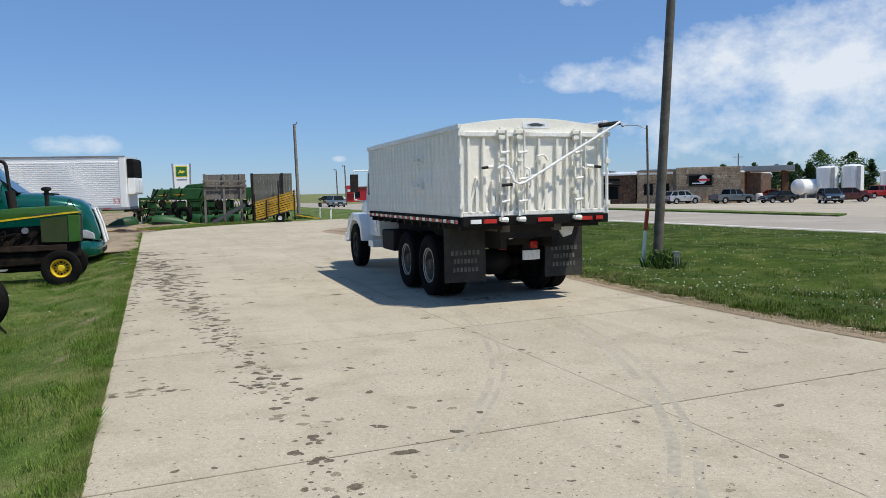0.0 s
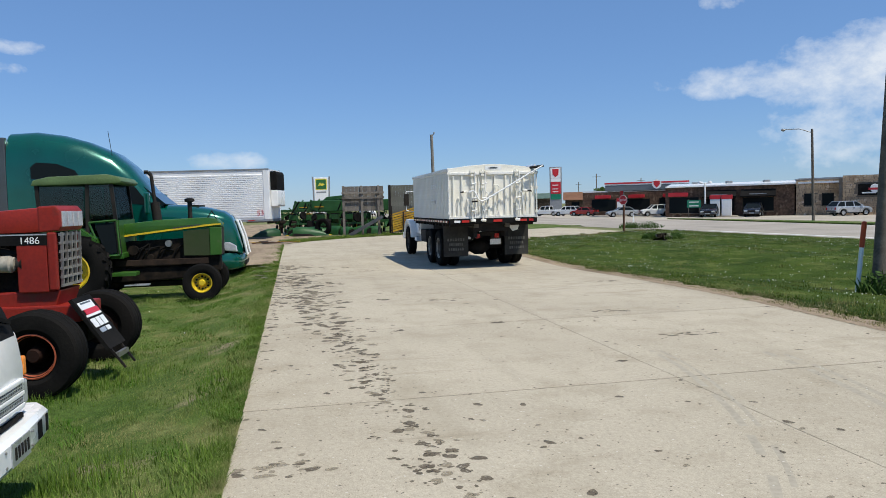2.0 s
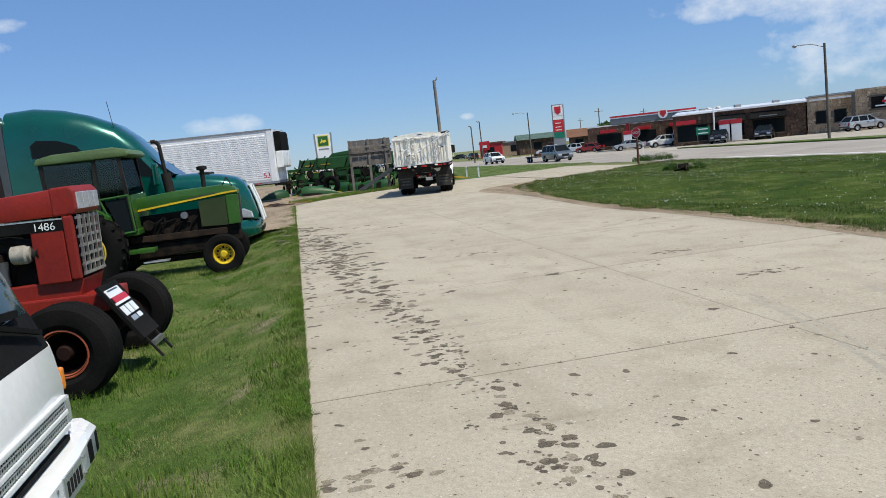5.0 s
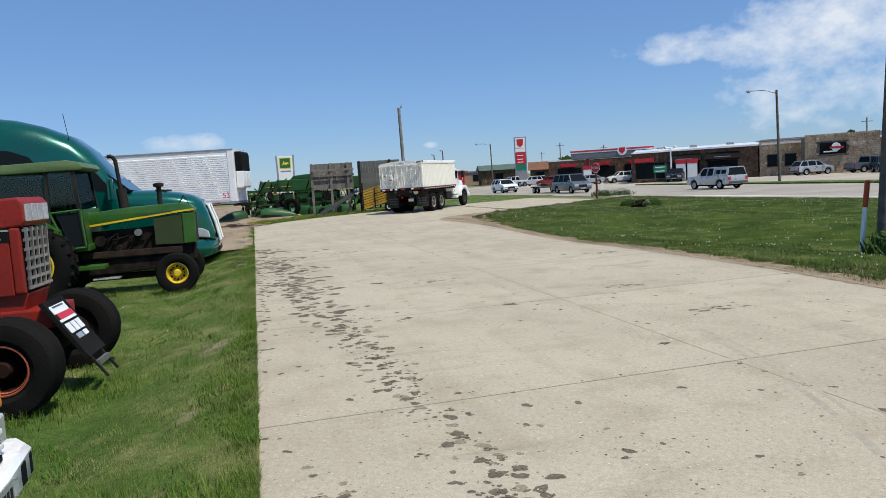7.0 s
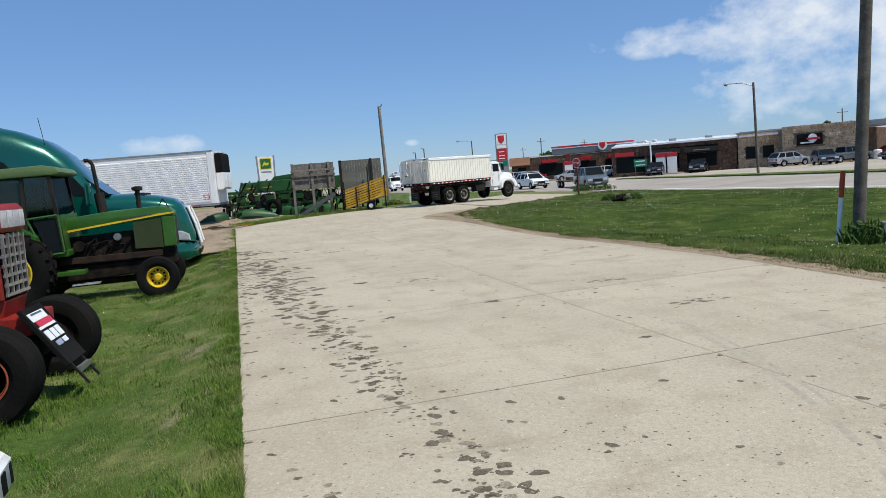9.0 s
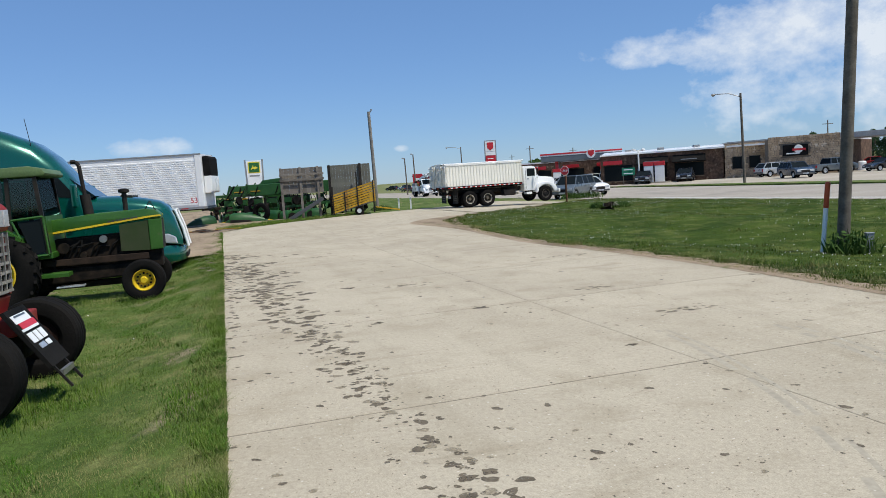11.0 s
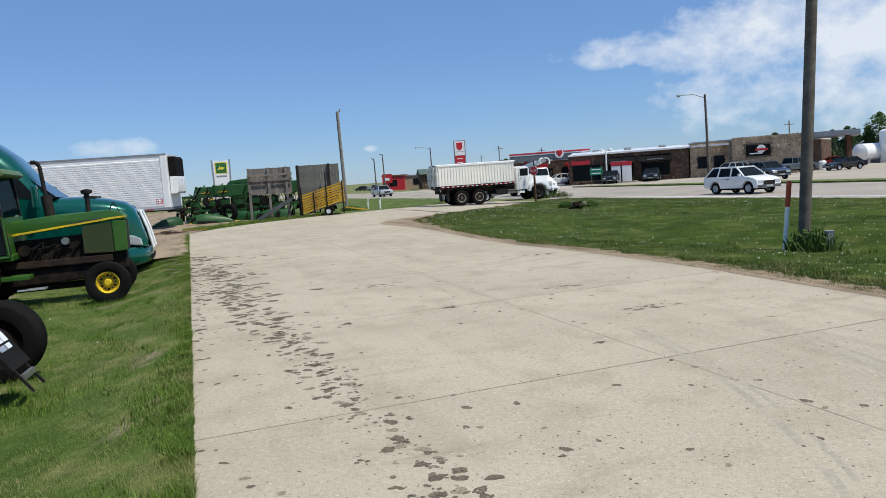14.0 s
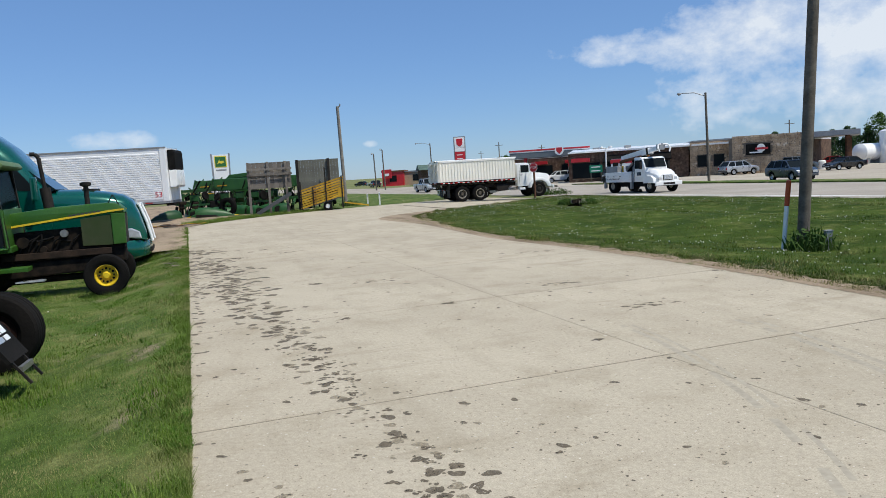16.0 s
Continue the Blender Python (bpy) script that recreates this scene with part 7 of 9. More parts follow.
def gas_station():
    t = thing("fuel_canopy", pose(2.9, 87.5, 0, 0, 0, -6), "flat fuel station canopy with white fascia and red stripe", "canopy")
    part("fascia", B(0, 9.2, 0, 6, 2.95, 3.75), M["slate"], t, bevel=0.02)
    part("white_stripe", B(-0.03, 9.23, -0.03, 6.03, 3.6, 3.72), M["cleanwhite"], t)
    part("red_stripe", B(-0.05, 9.25, -0.05, 6.05, 3.722, 3.9), M["signred"], t)
    part("emblem_disc", lathe(bmesh.new(), [(-0.16, 0.001), (-0.16, 0.52), (-0.06, 0.52), (-0.06, 0.001)], 24, "Y"), M["cleanwhite"], t, at=pose(5.75, 0, 3.6))
    part("emblem_field", prism(bmesh.new(), [(5.42, 3.55), (5.75, 3.2), (6.08, 3.55), (6.1, 3.95), (5.4, 3.95)], -0.18, -0.162, "Y"), M["signred"], t)
    for x in (1.8, 7.2):
        for y in (1.2, 4.8):
            part("column", B(x - 0.18, x + 0.18, y - 0.18, y + 0.18, -0.05, 3.05), M["signred"] if y < 2 else M["grey"], t)
    for k in range(5):
        part("canopy_light", B(0.8 + k * 1.8, 1.3 + k * 1.8, 0.8, 1.3, 2.93, 2.998), M["cleanwhite"], t)
    for m in (t.matrix_world @ pose(1.8, 0.2, 0), t.matrix_world @ pose(7.2, 0.2, 0), pose(12.8, 75.4, 0, 0, 0, -15), pose(13.8, 75.1, 0, 0, 0, -15)):
        pmp = thing("fuel_pump", m, "tall grey and red fuel pump under the canopy", "fuel pump", group="fuel pumps")
        part("cabinet", B(-0.45, 0.45, -0.3, 0.3, 0.1, 1.7), M["cleanwhite"], pmp, bevel=0.03)
        part("head", B(-0.5, 0.5, -0.32, 0.32, 1.7, 2.1), M["signred"], pmp, bevel=0.03)
        part("island", B(-1.0, 1.0, -0.55, 0.55, -0.02, 0.12), M["lot"], pmp, bevel=0.03)
    # price pylon
    p = thing("price_sign", pose(-3.4, 117.6, 0, 0, 0, 0), "tall fuel price pylon with red and white panels", "sign")
    part("frame", B(-0.95, 0.95, -0.15, 0.15, -0.1, 7.45), M["grey"], p, bevel=0.02)
    part("emblem_panel", B(-0.78, 0.78, -0.2, -0.152, 5.7, 7.3), M["cleanwhite"], p)
    part("emblem_field", prism(bmesh.new(), [(-0.45, 6.2), (0, 5.85), (0.45, 6.2), (0.5, 7.1), (-0.5, 7.1)], -0.23, -0.202, "Y"), M["signred"], p)
    part("white_panel", B(-0.78, 0.78, -0.2, -0.152, 5.1, 5.65), M["cleanwhite"], p)
    part("red_panel", B(-0.78, 0.78, -0.2, -0.152, 3.2, 5.05), M["signred"], p)
    part("green_panel", B(-0.78, 0.78, -0.2, -0.152, 2.3, 3.15), M["signgreen"], p)
    for z in (4.5, 3.9, 3.45):
        part("price_bar", B(-0.5, 0.4, -0.21, -0.201, z, z + 0.12), M["cleanwhite"], p)
    # lot lamp
    l = thing("lot_lamp", pose(11.9, 75.6, 0), "white post lot lamp with two round heads", "street lamp")
    part("pole", rod(bmesh.new(), (0, 0, -0.1), (0, 0, 3.3), 0.09, 0.07, 10), M["cleanwhite"], l)
    part("cross_arm", rod(bmesh.new(), (-0.45, 0, 3.3), (0.45, 0, 3.3), 0.05), M["cleanwhite"], l)
    for x in (-0.45, 0.45):
        part("lamp_head", lathe(bmesh.new(), [(3.25, 0.05), (3.3, 0.22), (3.45, 0.2), (3.5, 0.001)], 12, "Z"), M["cleanwhite"], l, at=pose(x, 0, 0), smooth=True)


def house(x, y, w, d, h, wall_m, roof_m, yaw, label, roof="flat", front=None):
    t = thing("store_building", pose(x, y, 0, 0, 0, yaw), label, "building")
    part("wall_block", B(-w / 2, w / 2, 0, d, -0.2, h), wall_m, t)
    if roof == "flat":
        part("roof", B(-w / 2 - 0.15, w / 2 + 0.15, -0.15, d + 0.15, h, h + 0.25), roof_m, t)
    else:
        part("roof", prism(bmesh.new(), [(-0.5, h), (d + 0.5, h), (d / 2 + 0.6, h + roof), (d / 2 - 0.6, h + roof)], -w / 2 - 0.4, w / 2 + 0.4), roof_m, t)
    n = max(1, int(w / 3.5))
    for k in range(n):
        c = -w / 2 + w * (k + 0.5) / n
        win = part("window", B(c - 0.7, c + 0.7, -0.04, 0.0, 0.8, min(h - 0.4, 2.0)), M["glass"], t)
    if front:
        part("parapet", B(-w / 2, -w / 2 + w * 0.45, -0.3, 0.0, h * 0.55, h + 0.5), front, t)
        part("sign_bar", B(-w / 2 + w * 0.1, -w / 2 + w * 0.33, -0.34, -0.3, h * 0.72, h * 0.9), M["cleanwhite"], t)


def tank(x, y, r, h):
    t = thing("storage_tank", pose(x, y, 0), "white upright storage tank with domed top", "tank", group="white tanks")
    part("shell", lathe(bmesh.new(), [(-0.1, r), (h, r), (h + r * 0.12, r * 0.8), (h + r * 0.2, r * 0.3), (h + r * 0.22, 0.001)], 28, "Z"), M["cleanwhite"], t, smooth=True)
    part("hatch", lathe(bmesh.new(), [(h + r * 0.18, 0.25), (h + r * 0.35, 0.25), (h + r * 0.36, 0.001)], 12, "Z"), M["grey"], t)
    part("ladder", B(-0.2, 0.2, -r - 0.12, -r - 0.05, 0.2, h), M["grey"], t)


def lying_tank(x, y, r, L, yaw):
    t = thing("lying_tank", pose(x, y, 0, 0, 0, yaw), "white lying gas tank on saddles", "tank")
    part("shell", lathe(bmesh.new(), [(-L / 2 - r * 0.5, 0.001), (-L / 2 - r * 0.35, r * 0.6), (-L / 2, r), (L / 2, r), (L / 2 + r * 0.35, r * 0.6), (L / 2 + r * 0.5, 0.001)], 24), M["cleanwhite"], t, at=pose(0, 0, r + 0.35), smooth=True)
    for s in (-1, 1):
        part("saddle", B(s * L * 0.3 - 0.15, s * L * 0.3 + 0.15, -r * 0.7, r * 0.7, -0.05, 0.6), M["grey"], t)


def tree(x, y, h, w, seed, label, material, kind="round"):
    rnd = random.Random(seed)
    t = thing("tree", pose(x, y, 0), label, "tree", group="trees behind the tanks")
    bm = rod(bmesh.new(), (0, 0, -0.2), (0.1, 0, h * 0.55), 0.05 * h * 0.5, 0.025 * h * 0.5, 8)
    for k in range(7):
        a = rnd.uniform(0, math.tau)
        z = h * rnd.uniform(0.15, 0.5)
        rod(bm, (0.03, 0, z), (w * 0.6 * math.cos(a), w * 0.6 * math.sin(a), z + h * 0.25), 0.07, 0.025, 6)
    part("trunk", bm, M["wood"], t)
    bm = bmesh.new()
    for k in range(30):
        f = k / 29
        z = h * (0.12 + 0.83 * f)
        if kind == "cedar":
            rr = w * (1.02 - f) ** 0.8
        else:
            rr = w * math.sqrt(max(0.05, 1 - (2 * f - 0.95) ** 2))
        a = rnd.uniform(0, math.tau)
        d = rr * rnd.uniform(0.2, 0.75)
        leaf_clump(bm, (d * math.cos(a), d * math.sin(a), z), max(0.35, rr * 0.5), 80, 0.2, rnd, 0.8)
    stuff(part("crown", bm, material, t))


M["stone_isle"] = mat("field_stones", (0.56, 0.42, 0.28), (0.34, 0.24, 0.155), 0.9, 0, 1.7, 7, 0.4, stain=(0.68, 0.58, 0.46), stain_scale=2.1, stain_low=0.58)
far_side(shops)
far_side(gas_station)
far_side(house, -17.0, 141.5, 4.2, 8, 2.7, M["signred"], M["shingle"], 0, "small store with red front and flat roof", "flat", M["signred"])
far_side(house, -12.6, 143, 4.6, 10, 2.5, M["tan"], M["grey"], 0, "tan metal shed with flat roof")
far_side(house, -7.6, 132, 6.4, 9, 2.6, M["brick"], M["roof_dull"], 8, "low dark house with dull green roof", 1.0)
far_side(house, 3.4, 135, 11, 9, 2.2, M["brick"], M["shingle"], 0, "low brick house with brown gable roof", 1.5)
far_side(tank, 45.0, 85.0, 1.15, 3.5)
far_side(tank, 47.2, 83.6, 1.15, 3.6)
far_side(tank, 50.8, 82.2, 1.1, 2.9)
far_side(lying_tank, 42.9, 85.6, 0.95, 3.0, 25)
for k, (x, y, h, w, kind) in enumerate(((38.5, 104, 4.2, 1.5, "cedar"), (41.0, 106, 4.8, 1.6, "cedar"), (43.5, 105, 4.4, 1.5, "cedar"), (46, 107, 4.9, 1.6, "cedar"), (48.8, 106, 4.6, 2.2, "cedar"), (50.4, 105, 4.9, 2.2, "cedar"), (51.8, 106, 4.6, 2.2, "cedar"), (53.2, 105, 4.8, 2.2, "cedar"),
                                       (54.5, 104, 6.6, 3.0, "round"), (58, 103, 6.2, 2.4, "round"), (61.5, 104, 5.0, 1.8, "cedar"), (64, 102, 5.4, 1.8, "cedar"), (67, 101, 4.9, 1.8, "cedar"), (70, 98, 5.2, 2.0, "cedar"), (4.0, 118, 4.0, 2.4, "round"))):
    far_side(tree, x, y, h, w, 20 + k, "dark green cedar tree behind tanks" if kind == "cedar" else "bushy green broadleaf tree", M["cedar"] if kind == "cedar" else M["leaf"], kind)


def far_pole(x, y, h):
    t = thing("power_pole", pose(x, y, 0), "distant wooden power pole with crossarm", "pole", group="power poles")
    part("shaft", rod(bmesh.new(), (0, 0, -0.2), (0, 0, h), 0.13, 0.1, 8), M["polegrey"], t)
    part("crossarm", B(-0.8, 0.8, -0.05, 0.05, h - 0.65, h - 0.55), M["polegrey"], t)


far_side(far_pole, 4.0, 150, 7.4)
far_side(far_pole, 1.0, 210, 7.5)
far_side(far_pole, 49.8, 122, 7.0)
far_side(far_pole, 14.5, 170, 7.0)

# grass island with the street lamp, and the kerb of the lot
def islands():
    bm = prism(bmesh.new(), [hw(33.6, 25)[:2], hw(35.6, 26)[:2], hw(37.0, 40)[:2], hw(37.2, 58)[:2], hw(36.4, 60)[:2], hw(34.8, 40)[:2]], -0.05, 0.09, "Z")
    tagged(part("island", bm, M["grass_ground"]), "narrow grass strip between highway and parking lot", "grass", kind="structure")
    bm = prism(bmesh.new(), [hw(36.0, 3)[:2], hw(39.5, 5)[:2], hw(38.5, -12)[:2], hw(36.0, -14)[:2]], -0.05, 0.09, "Z")
    tagged(part("island", bm, M["grass_ground"]), "narrow grass strip beside the highway", "grass", kind="structure")
    ys = thing("yellow_sign", pose(25.0, 40.6, 0), "small yellow sign on a leaning post", "road sign")
    part("post", bar(bmesh.new(), (0, 0, -0.1), (0.3, 0, 0.85), 0.05, 0.05), M["wood"], ys)
    part("sign_face", B(0.12, 0.5, -0.06, -0.03, 0.7, 1.0), M["yellow"], ys)


far_side(islands)


# ---- cars ----
CARS = {
    # length, width, belt, roof, bonnet height, hood end, windscreen top, rear top, tail
    "suv": dict(L=4.1, W=1.76, belt=1.0, roof=1.56, nose=0.92, ws0=1.08, ws1=0.38, r1=-1.5, r0=-1.98, tail=0.98, wb=2.5, wr=0.335),
    "sedan": dict(L=4.15, W=1.7, belt=0.88, roof=1.36, nose=0.77, ws0=0.98, ws1=0.28, r1=-0.95, r0=-1.6, tail=0.92, wb=2.5, wr=0.31),
    "pickup": dict(L=4.95, W=1.8, belt=1.04, roof=1.66, nose=0.98, ws0=1.15, ws1=0.62, r1=-0.65, r0=-0.8, tail=1.0, wb=3.05, wr=0.36),
    "topper": dict(L=4.85, W=1.76, belt=1.02, roof=1.64, nose=0.96, ws0=1.1, ws1=0.6, r1=-2.24, r0=-2.35, tail=1.0, wb=2.95, wr=0.35),
    "van": dict(L=4.45, W=1.8, belt=1.07, roof=1.76, nose=0.96, ws0=1.55, ws1=0.93, r1=-2.03, r0=-2.17, tail=1.02, wb=2.8, wr=0.33),
}


def car(kind, m, paint, label, category="car", group="", lights=False):
    c = CARS[kind]
    t = thing({"suv": "suv", "sedan": "car", "pickup": "pickup_truck", "topper": "pickup_truck", "van": "van"}[kind], m, label, category, group)
    L, W = c["L"], c["W"]
    f, r = L / 2, -L / 2
    fw, rw = c["wb"] / 2 + 0.1, -c["wb"] / 2 + 0.1
    R = c["wr"] + 0.07

    def arch(y):
        return [(y + R * math.cos(a), max(0.3, c["wr"] + R * math.sin(a))) for a in [math.pi * k / 8 for k in range(9)]]
    low = [(f - 0.05, 0.32)] + arch(fw) + arch(rw) + [(r + 0.08, 0.36), (r, 0.55), (r + 0.03, c["tail"] if kind not in ("pickup",) else c["belt"])]
    top = [(c["r0"], c["belt"]), (c["ws0"], c["belt"] + 0.02), (f - 0.35, c["nose"]), (f - 0.08, c["nose"] - 0.12), (f, 0.62)]
    part("body", prism(bmesh.new(), low + top, -W / 2, W / 2), paint, t, bevel=0.05, smooth=True)
    # greenhouse
    def ringat(y, z, half):
        return (y, z, half)
    b, h2 = c["belt"] - 0.02, W / 2 - 0.06
    ht = W / 2 - 0.24
    quad = [[(-h2, c["r0"], b), (h2, c["r0"], b), (h2, c["ws0"], b), (-h2, c["ws0"], b)], [(-ht, c["r1"], c["roof"] - 0.06), (ht, c["r1"], c["roof"] - 0.06), (ht, c["ws1"], c["roof"] - 0.06), (-ht, c["ws1"], c["roof"] - 0.06)]]
    part("greenhouse_glass", loft(bmesh.new(), quad), M["glass"], t)
    part("roof", B(-ht - 0.03, ht + 0.03, c["r1"] - 0.05, c["ws1"] + 0.05, c["roof"] - 0.08, c["roof"]), paint, t, bevel=0.035)
    ys = [c["ws0"], c["r0"]]
    for sx in (-1, 1):
        for yb, yt in ((c["ws0"], c["ws1"]), (c["r0"] + 0.04, c["r1"] + 0.02), (0.05, 0.02), (-0.95 if c["r1"] < -1.4 else None, -0.9)):
            if yb is None:
                continue
            part("pillar", bar(bmesh.new(), (sx * (h2 + 0.005), yb, b), (sx * (ht + 0.012), yt, c["roof"] - 0.05), 0.07, 0.07), paint, t)
        part("mirror", B(sx * (W / 2 + 0.02) - 0.07, sx * (W / 2 + 0.02) + 0.07, c["ws0"] - 0.35, c["ws0"] - 0.2, b + 0.02, b + 0.18), paint, t, bevel=0.02)
        part("headlight", B(sx * (W / 2 - 0.28) - 0.2, sx * (W / 2 - 0.28) + 0.2, f - 0.14, f + 0.005, c["nose"] - 0.34, c["nose"] - 0.16), M["lamp_glass"], t, bevel=0.03)
        part("tail_lamp", B(sx * (W / 2 - 0.13) - 0.1, sx * (W / 2 - 0.13) + 0.1, r - 0.015, r + 0.12, c["tail"] - 0.36, c["tail"] - 0.08), M["red_lens"], t, bevel=0.02)
        part("door_handle", B(sx * W / 2 - 0.01, sx * W / 2 + 0.02, -0.2, 0.0, c["belt"] - 0.16, c["belt"] - 0.12), M["dark"], t)
    if kind == "topper":
        for sx in (-1, 1):
            for y, w in ((-0.78, 0.24), (-2.2, 0.2), (-1.5, 0.08)):
                part("canopy_panel", bar(bmesh.new(), (sx * (h2 + 0.008), y, b), (sx * (ht + 0.015), y * 0.985, c["roof"] - 0.05), 0.06, w), paint, t)
            part("canopy_sill", B(sx * (W / 2 - 0.09), sx * (W / 2 - 0.045), -2.3, -0.7, b, b + 0.14), paint, t, bevel=0.01)
            part("canopy_head", B(sx * (ht + 0.0), sx * (ht + 0.07), -2.24, -0.7, c["roof"] - 0.2, c["roof"] - 0.07), paint, t, bevel=0.01)
    part("grille", B(-0.42, 0.42, f - 0.06, f + 0.008, c["nose"] - 0.42, c["nose"] - 0.2), M["dark"], t, bevel=0.02)
    part("front_bumper", B(-W / 2 + 0.05, W / 2 - 0.05, f - 0.1, f + 0.04, 0.34, 0.5), M["darkgrey"], t, bevel=0.04)
    part("rear_bumper", B(-W / 2 + 0.05, W / 2 - 0.05, r - 0.05, r + 0.1, 0.4, 0.58), M["darkgrey"], t, bevel=0.04)
    part("number_plate", B(-0.24, 0.24, f + 0.042, f + 0.05, 0.38, 0.48), M["silver"], t)
    part("underbody", B(-W / 2 + 0.2, W / 2 - 0.2, r + 0.3, f - 0.3, 0.24, 0.5), M["black"], t)
    if kind == "pickup":
        part("bed_floor", B(-W / 2 + 0.12, W / 2 - 0.12, r + 0.1, c["r0"] - 0.1, c["belt"] + 0.001, c["belt"] + 0.012), M["black"], t)
    wheels = []
    for y in (fw, rw):
        for sx in (-1, 1):
            at = (sx * (W / 2 - 0.13), y, c["wr"])
            wheels.append((wheel(t, "wheel", pose(*at), c["wr"], 0.22, c["wr"] * 0.64, M["silver"], hub=0.05, dish=0.03, face=sx, dark_hole=5, seg=22), c["wr"], at))
    return t, wheels


LOT_Z = -SINK + 0.004


def parked(kind, x, y, yaw, paint, label, category="car"):
    car(kind, pose(*far_xy(x, y), LOT_Z, 0, 0, yaw), M[paint], label, category, group="cars parked at the shops")


parked("suv", 23.0, 70.3, -75, "silver", "silver suv parked before the stone shop")
parked("pickup", 27.2, 68.6, -75, "pewter", "grey pickup parked before the stone shop", "pickup")
parked("sedan", 30.6, 66.4, 105, "carblack", "black car parked near the shop canopy")
parked("suv", 12.3, 75.0, 160, "carblack", "black suv parked under the shop awning")
parked("suv", 16.0, 74.0, 160, "carblack", "black suv parked under the shop awning")
parked("suv", 8.2, 84.0, 100, "cleanwhite", "white suv parked beside the fuel pumps")
parked("sedan", 4.6, 84.6, 100, "silver", "silver sedan parked at the fuel station")
parked("sedan", 0.6, 95.0, 60, "carred", "red car parked behind the fuel canopy")
parked("suv", -1.4, 98, 60, "cleanwhite", "white suv parked near brick house")
parked("pickup", -4.2, 99.5, 70, "cleanwhite", "white pickup parked near brick house", "pickup")
parked("suv", 36.2, 64.8, -100, "maroon", "dark red suv parked near white tanks")
parked("pickup", 46.0, 76.5, -80, "carred", "red pickup parked near white tanks", "pickup")
parked("sedan", 36.0, 80.0, 60, "carred", "red car parked beyond the shop canopy")
parked("suv", 48.5, 74.0, 60, "cleanwhite", "white suv parked near white tanks")
parked("sedan", -24.0, 165.0, 60, "cleanwhite", "distant white car beside the highway")
parked("sedan", -28.0, 172.0, 60, "carblack", "distant dark car beside the highway")
parked("suv", -19.8, 136.0, 20, "carblack", "dark suv parked before the red store")

suv_ob, suv_wheels = car("suv", Matrix(), M["cleanwhite"], "white suv driving on the highway", "car")
topper_ob, topper_wheels = car("topper", Matrix(), M["silver"], "silver pickup with a topper driving on the highway", "pickup")
van_ob, van_wheels = car("van", Matrix(), M["pewter"], "dark grey van towing a flat trailer", "van")
blue_ob, blue_wheels = car("suv", Matrix(), M["blue"], "dark blue suv leaving the parking lot", "car")
far_ob, far_wheels = car("pickup", Matrix(), M["silver"], "pale pickup coming along the highway", "pickup")


def flat_trailer():
    t = thing("flat_trailer", Matrix(), "low flat utility trailer with load behind a van", "trailer")
    part("deck", B(-0.95, 0.95, -3.8, 0.0, 0.55, 0.68), M["greywood"], t, bevel=0.01)
    part("tongue", bar(bmesh.new(), (0, 0, 0.58), (0, 1.3, 0.5), 0.1, 0.1), M["dark"], t)
    part("front_rail", B(-0.95, 0.95, -0.06, 0.0, 0.68, 0.95), M["rusty"], t)
    part("load", B(-0.5, 0.4, -2.6, -0.8, 0.68, 0.95), M["rusty"], t, bevel=0.03)
    wh = []
    for y in (-2.0, -2.8):
        for sx in (-1, 1):
            at = (sx * 0.98, y, 0.33)
            wh.append((wheel(t, "wheel", pose(*at), 0.33, 0.2, 0.18, M["silver"], hub=0.05, face=sx, seg=20), 0.33, at))
    return t, wh


trailer_ob, trailer_wheels = flat_trailer()


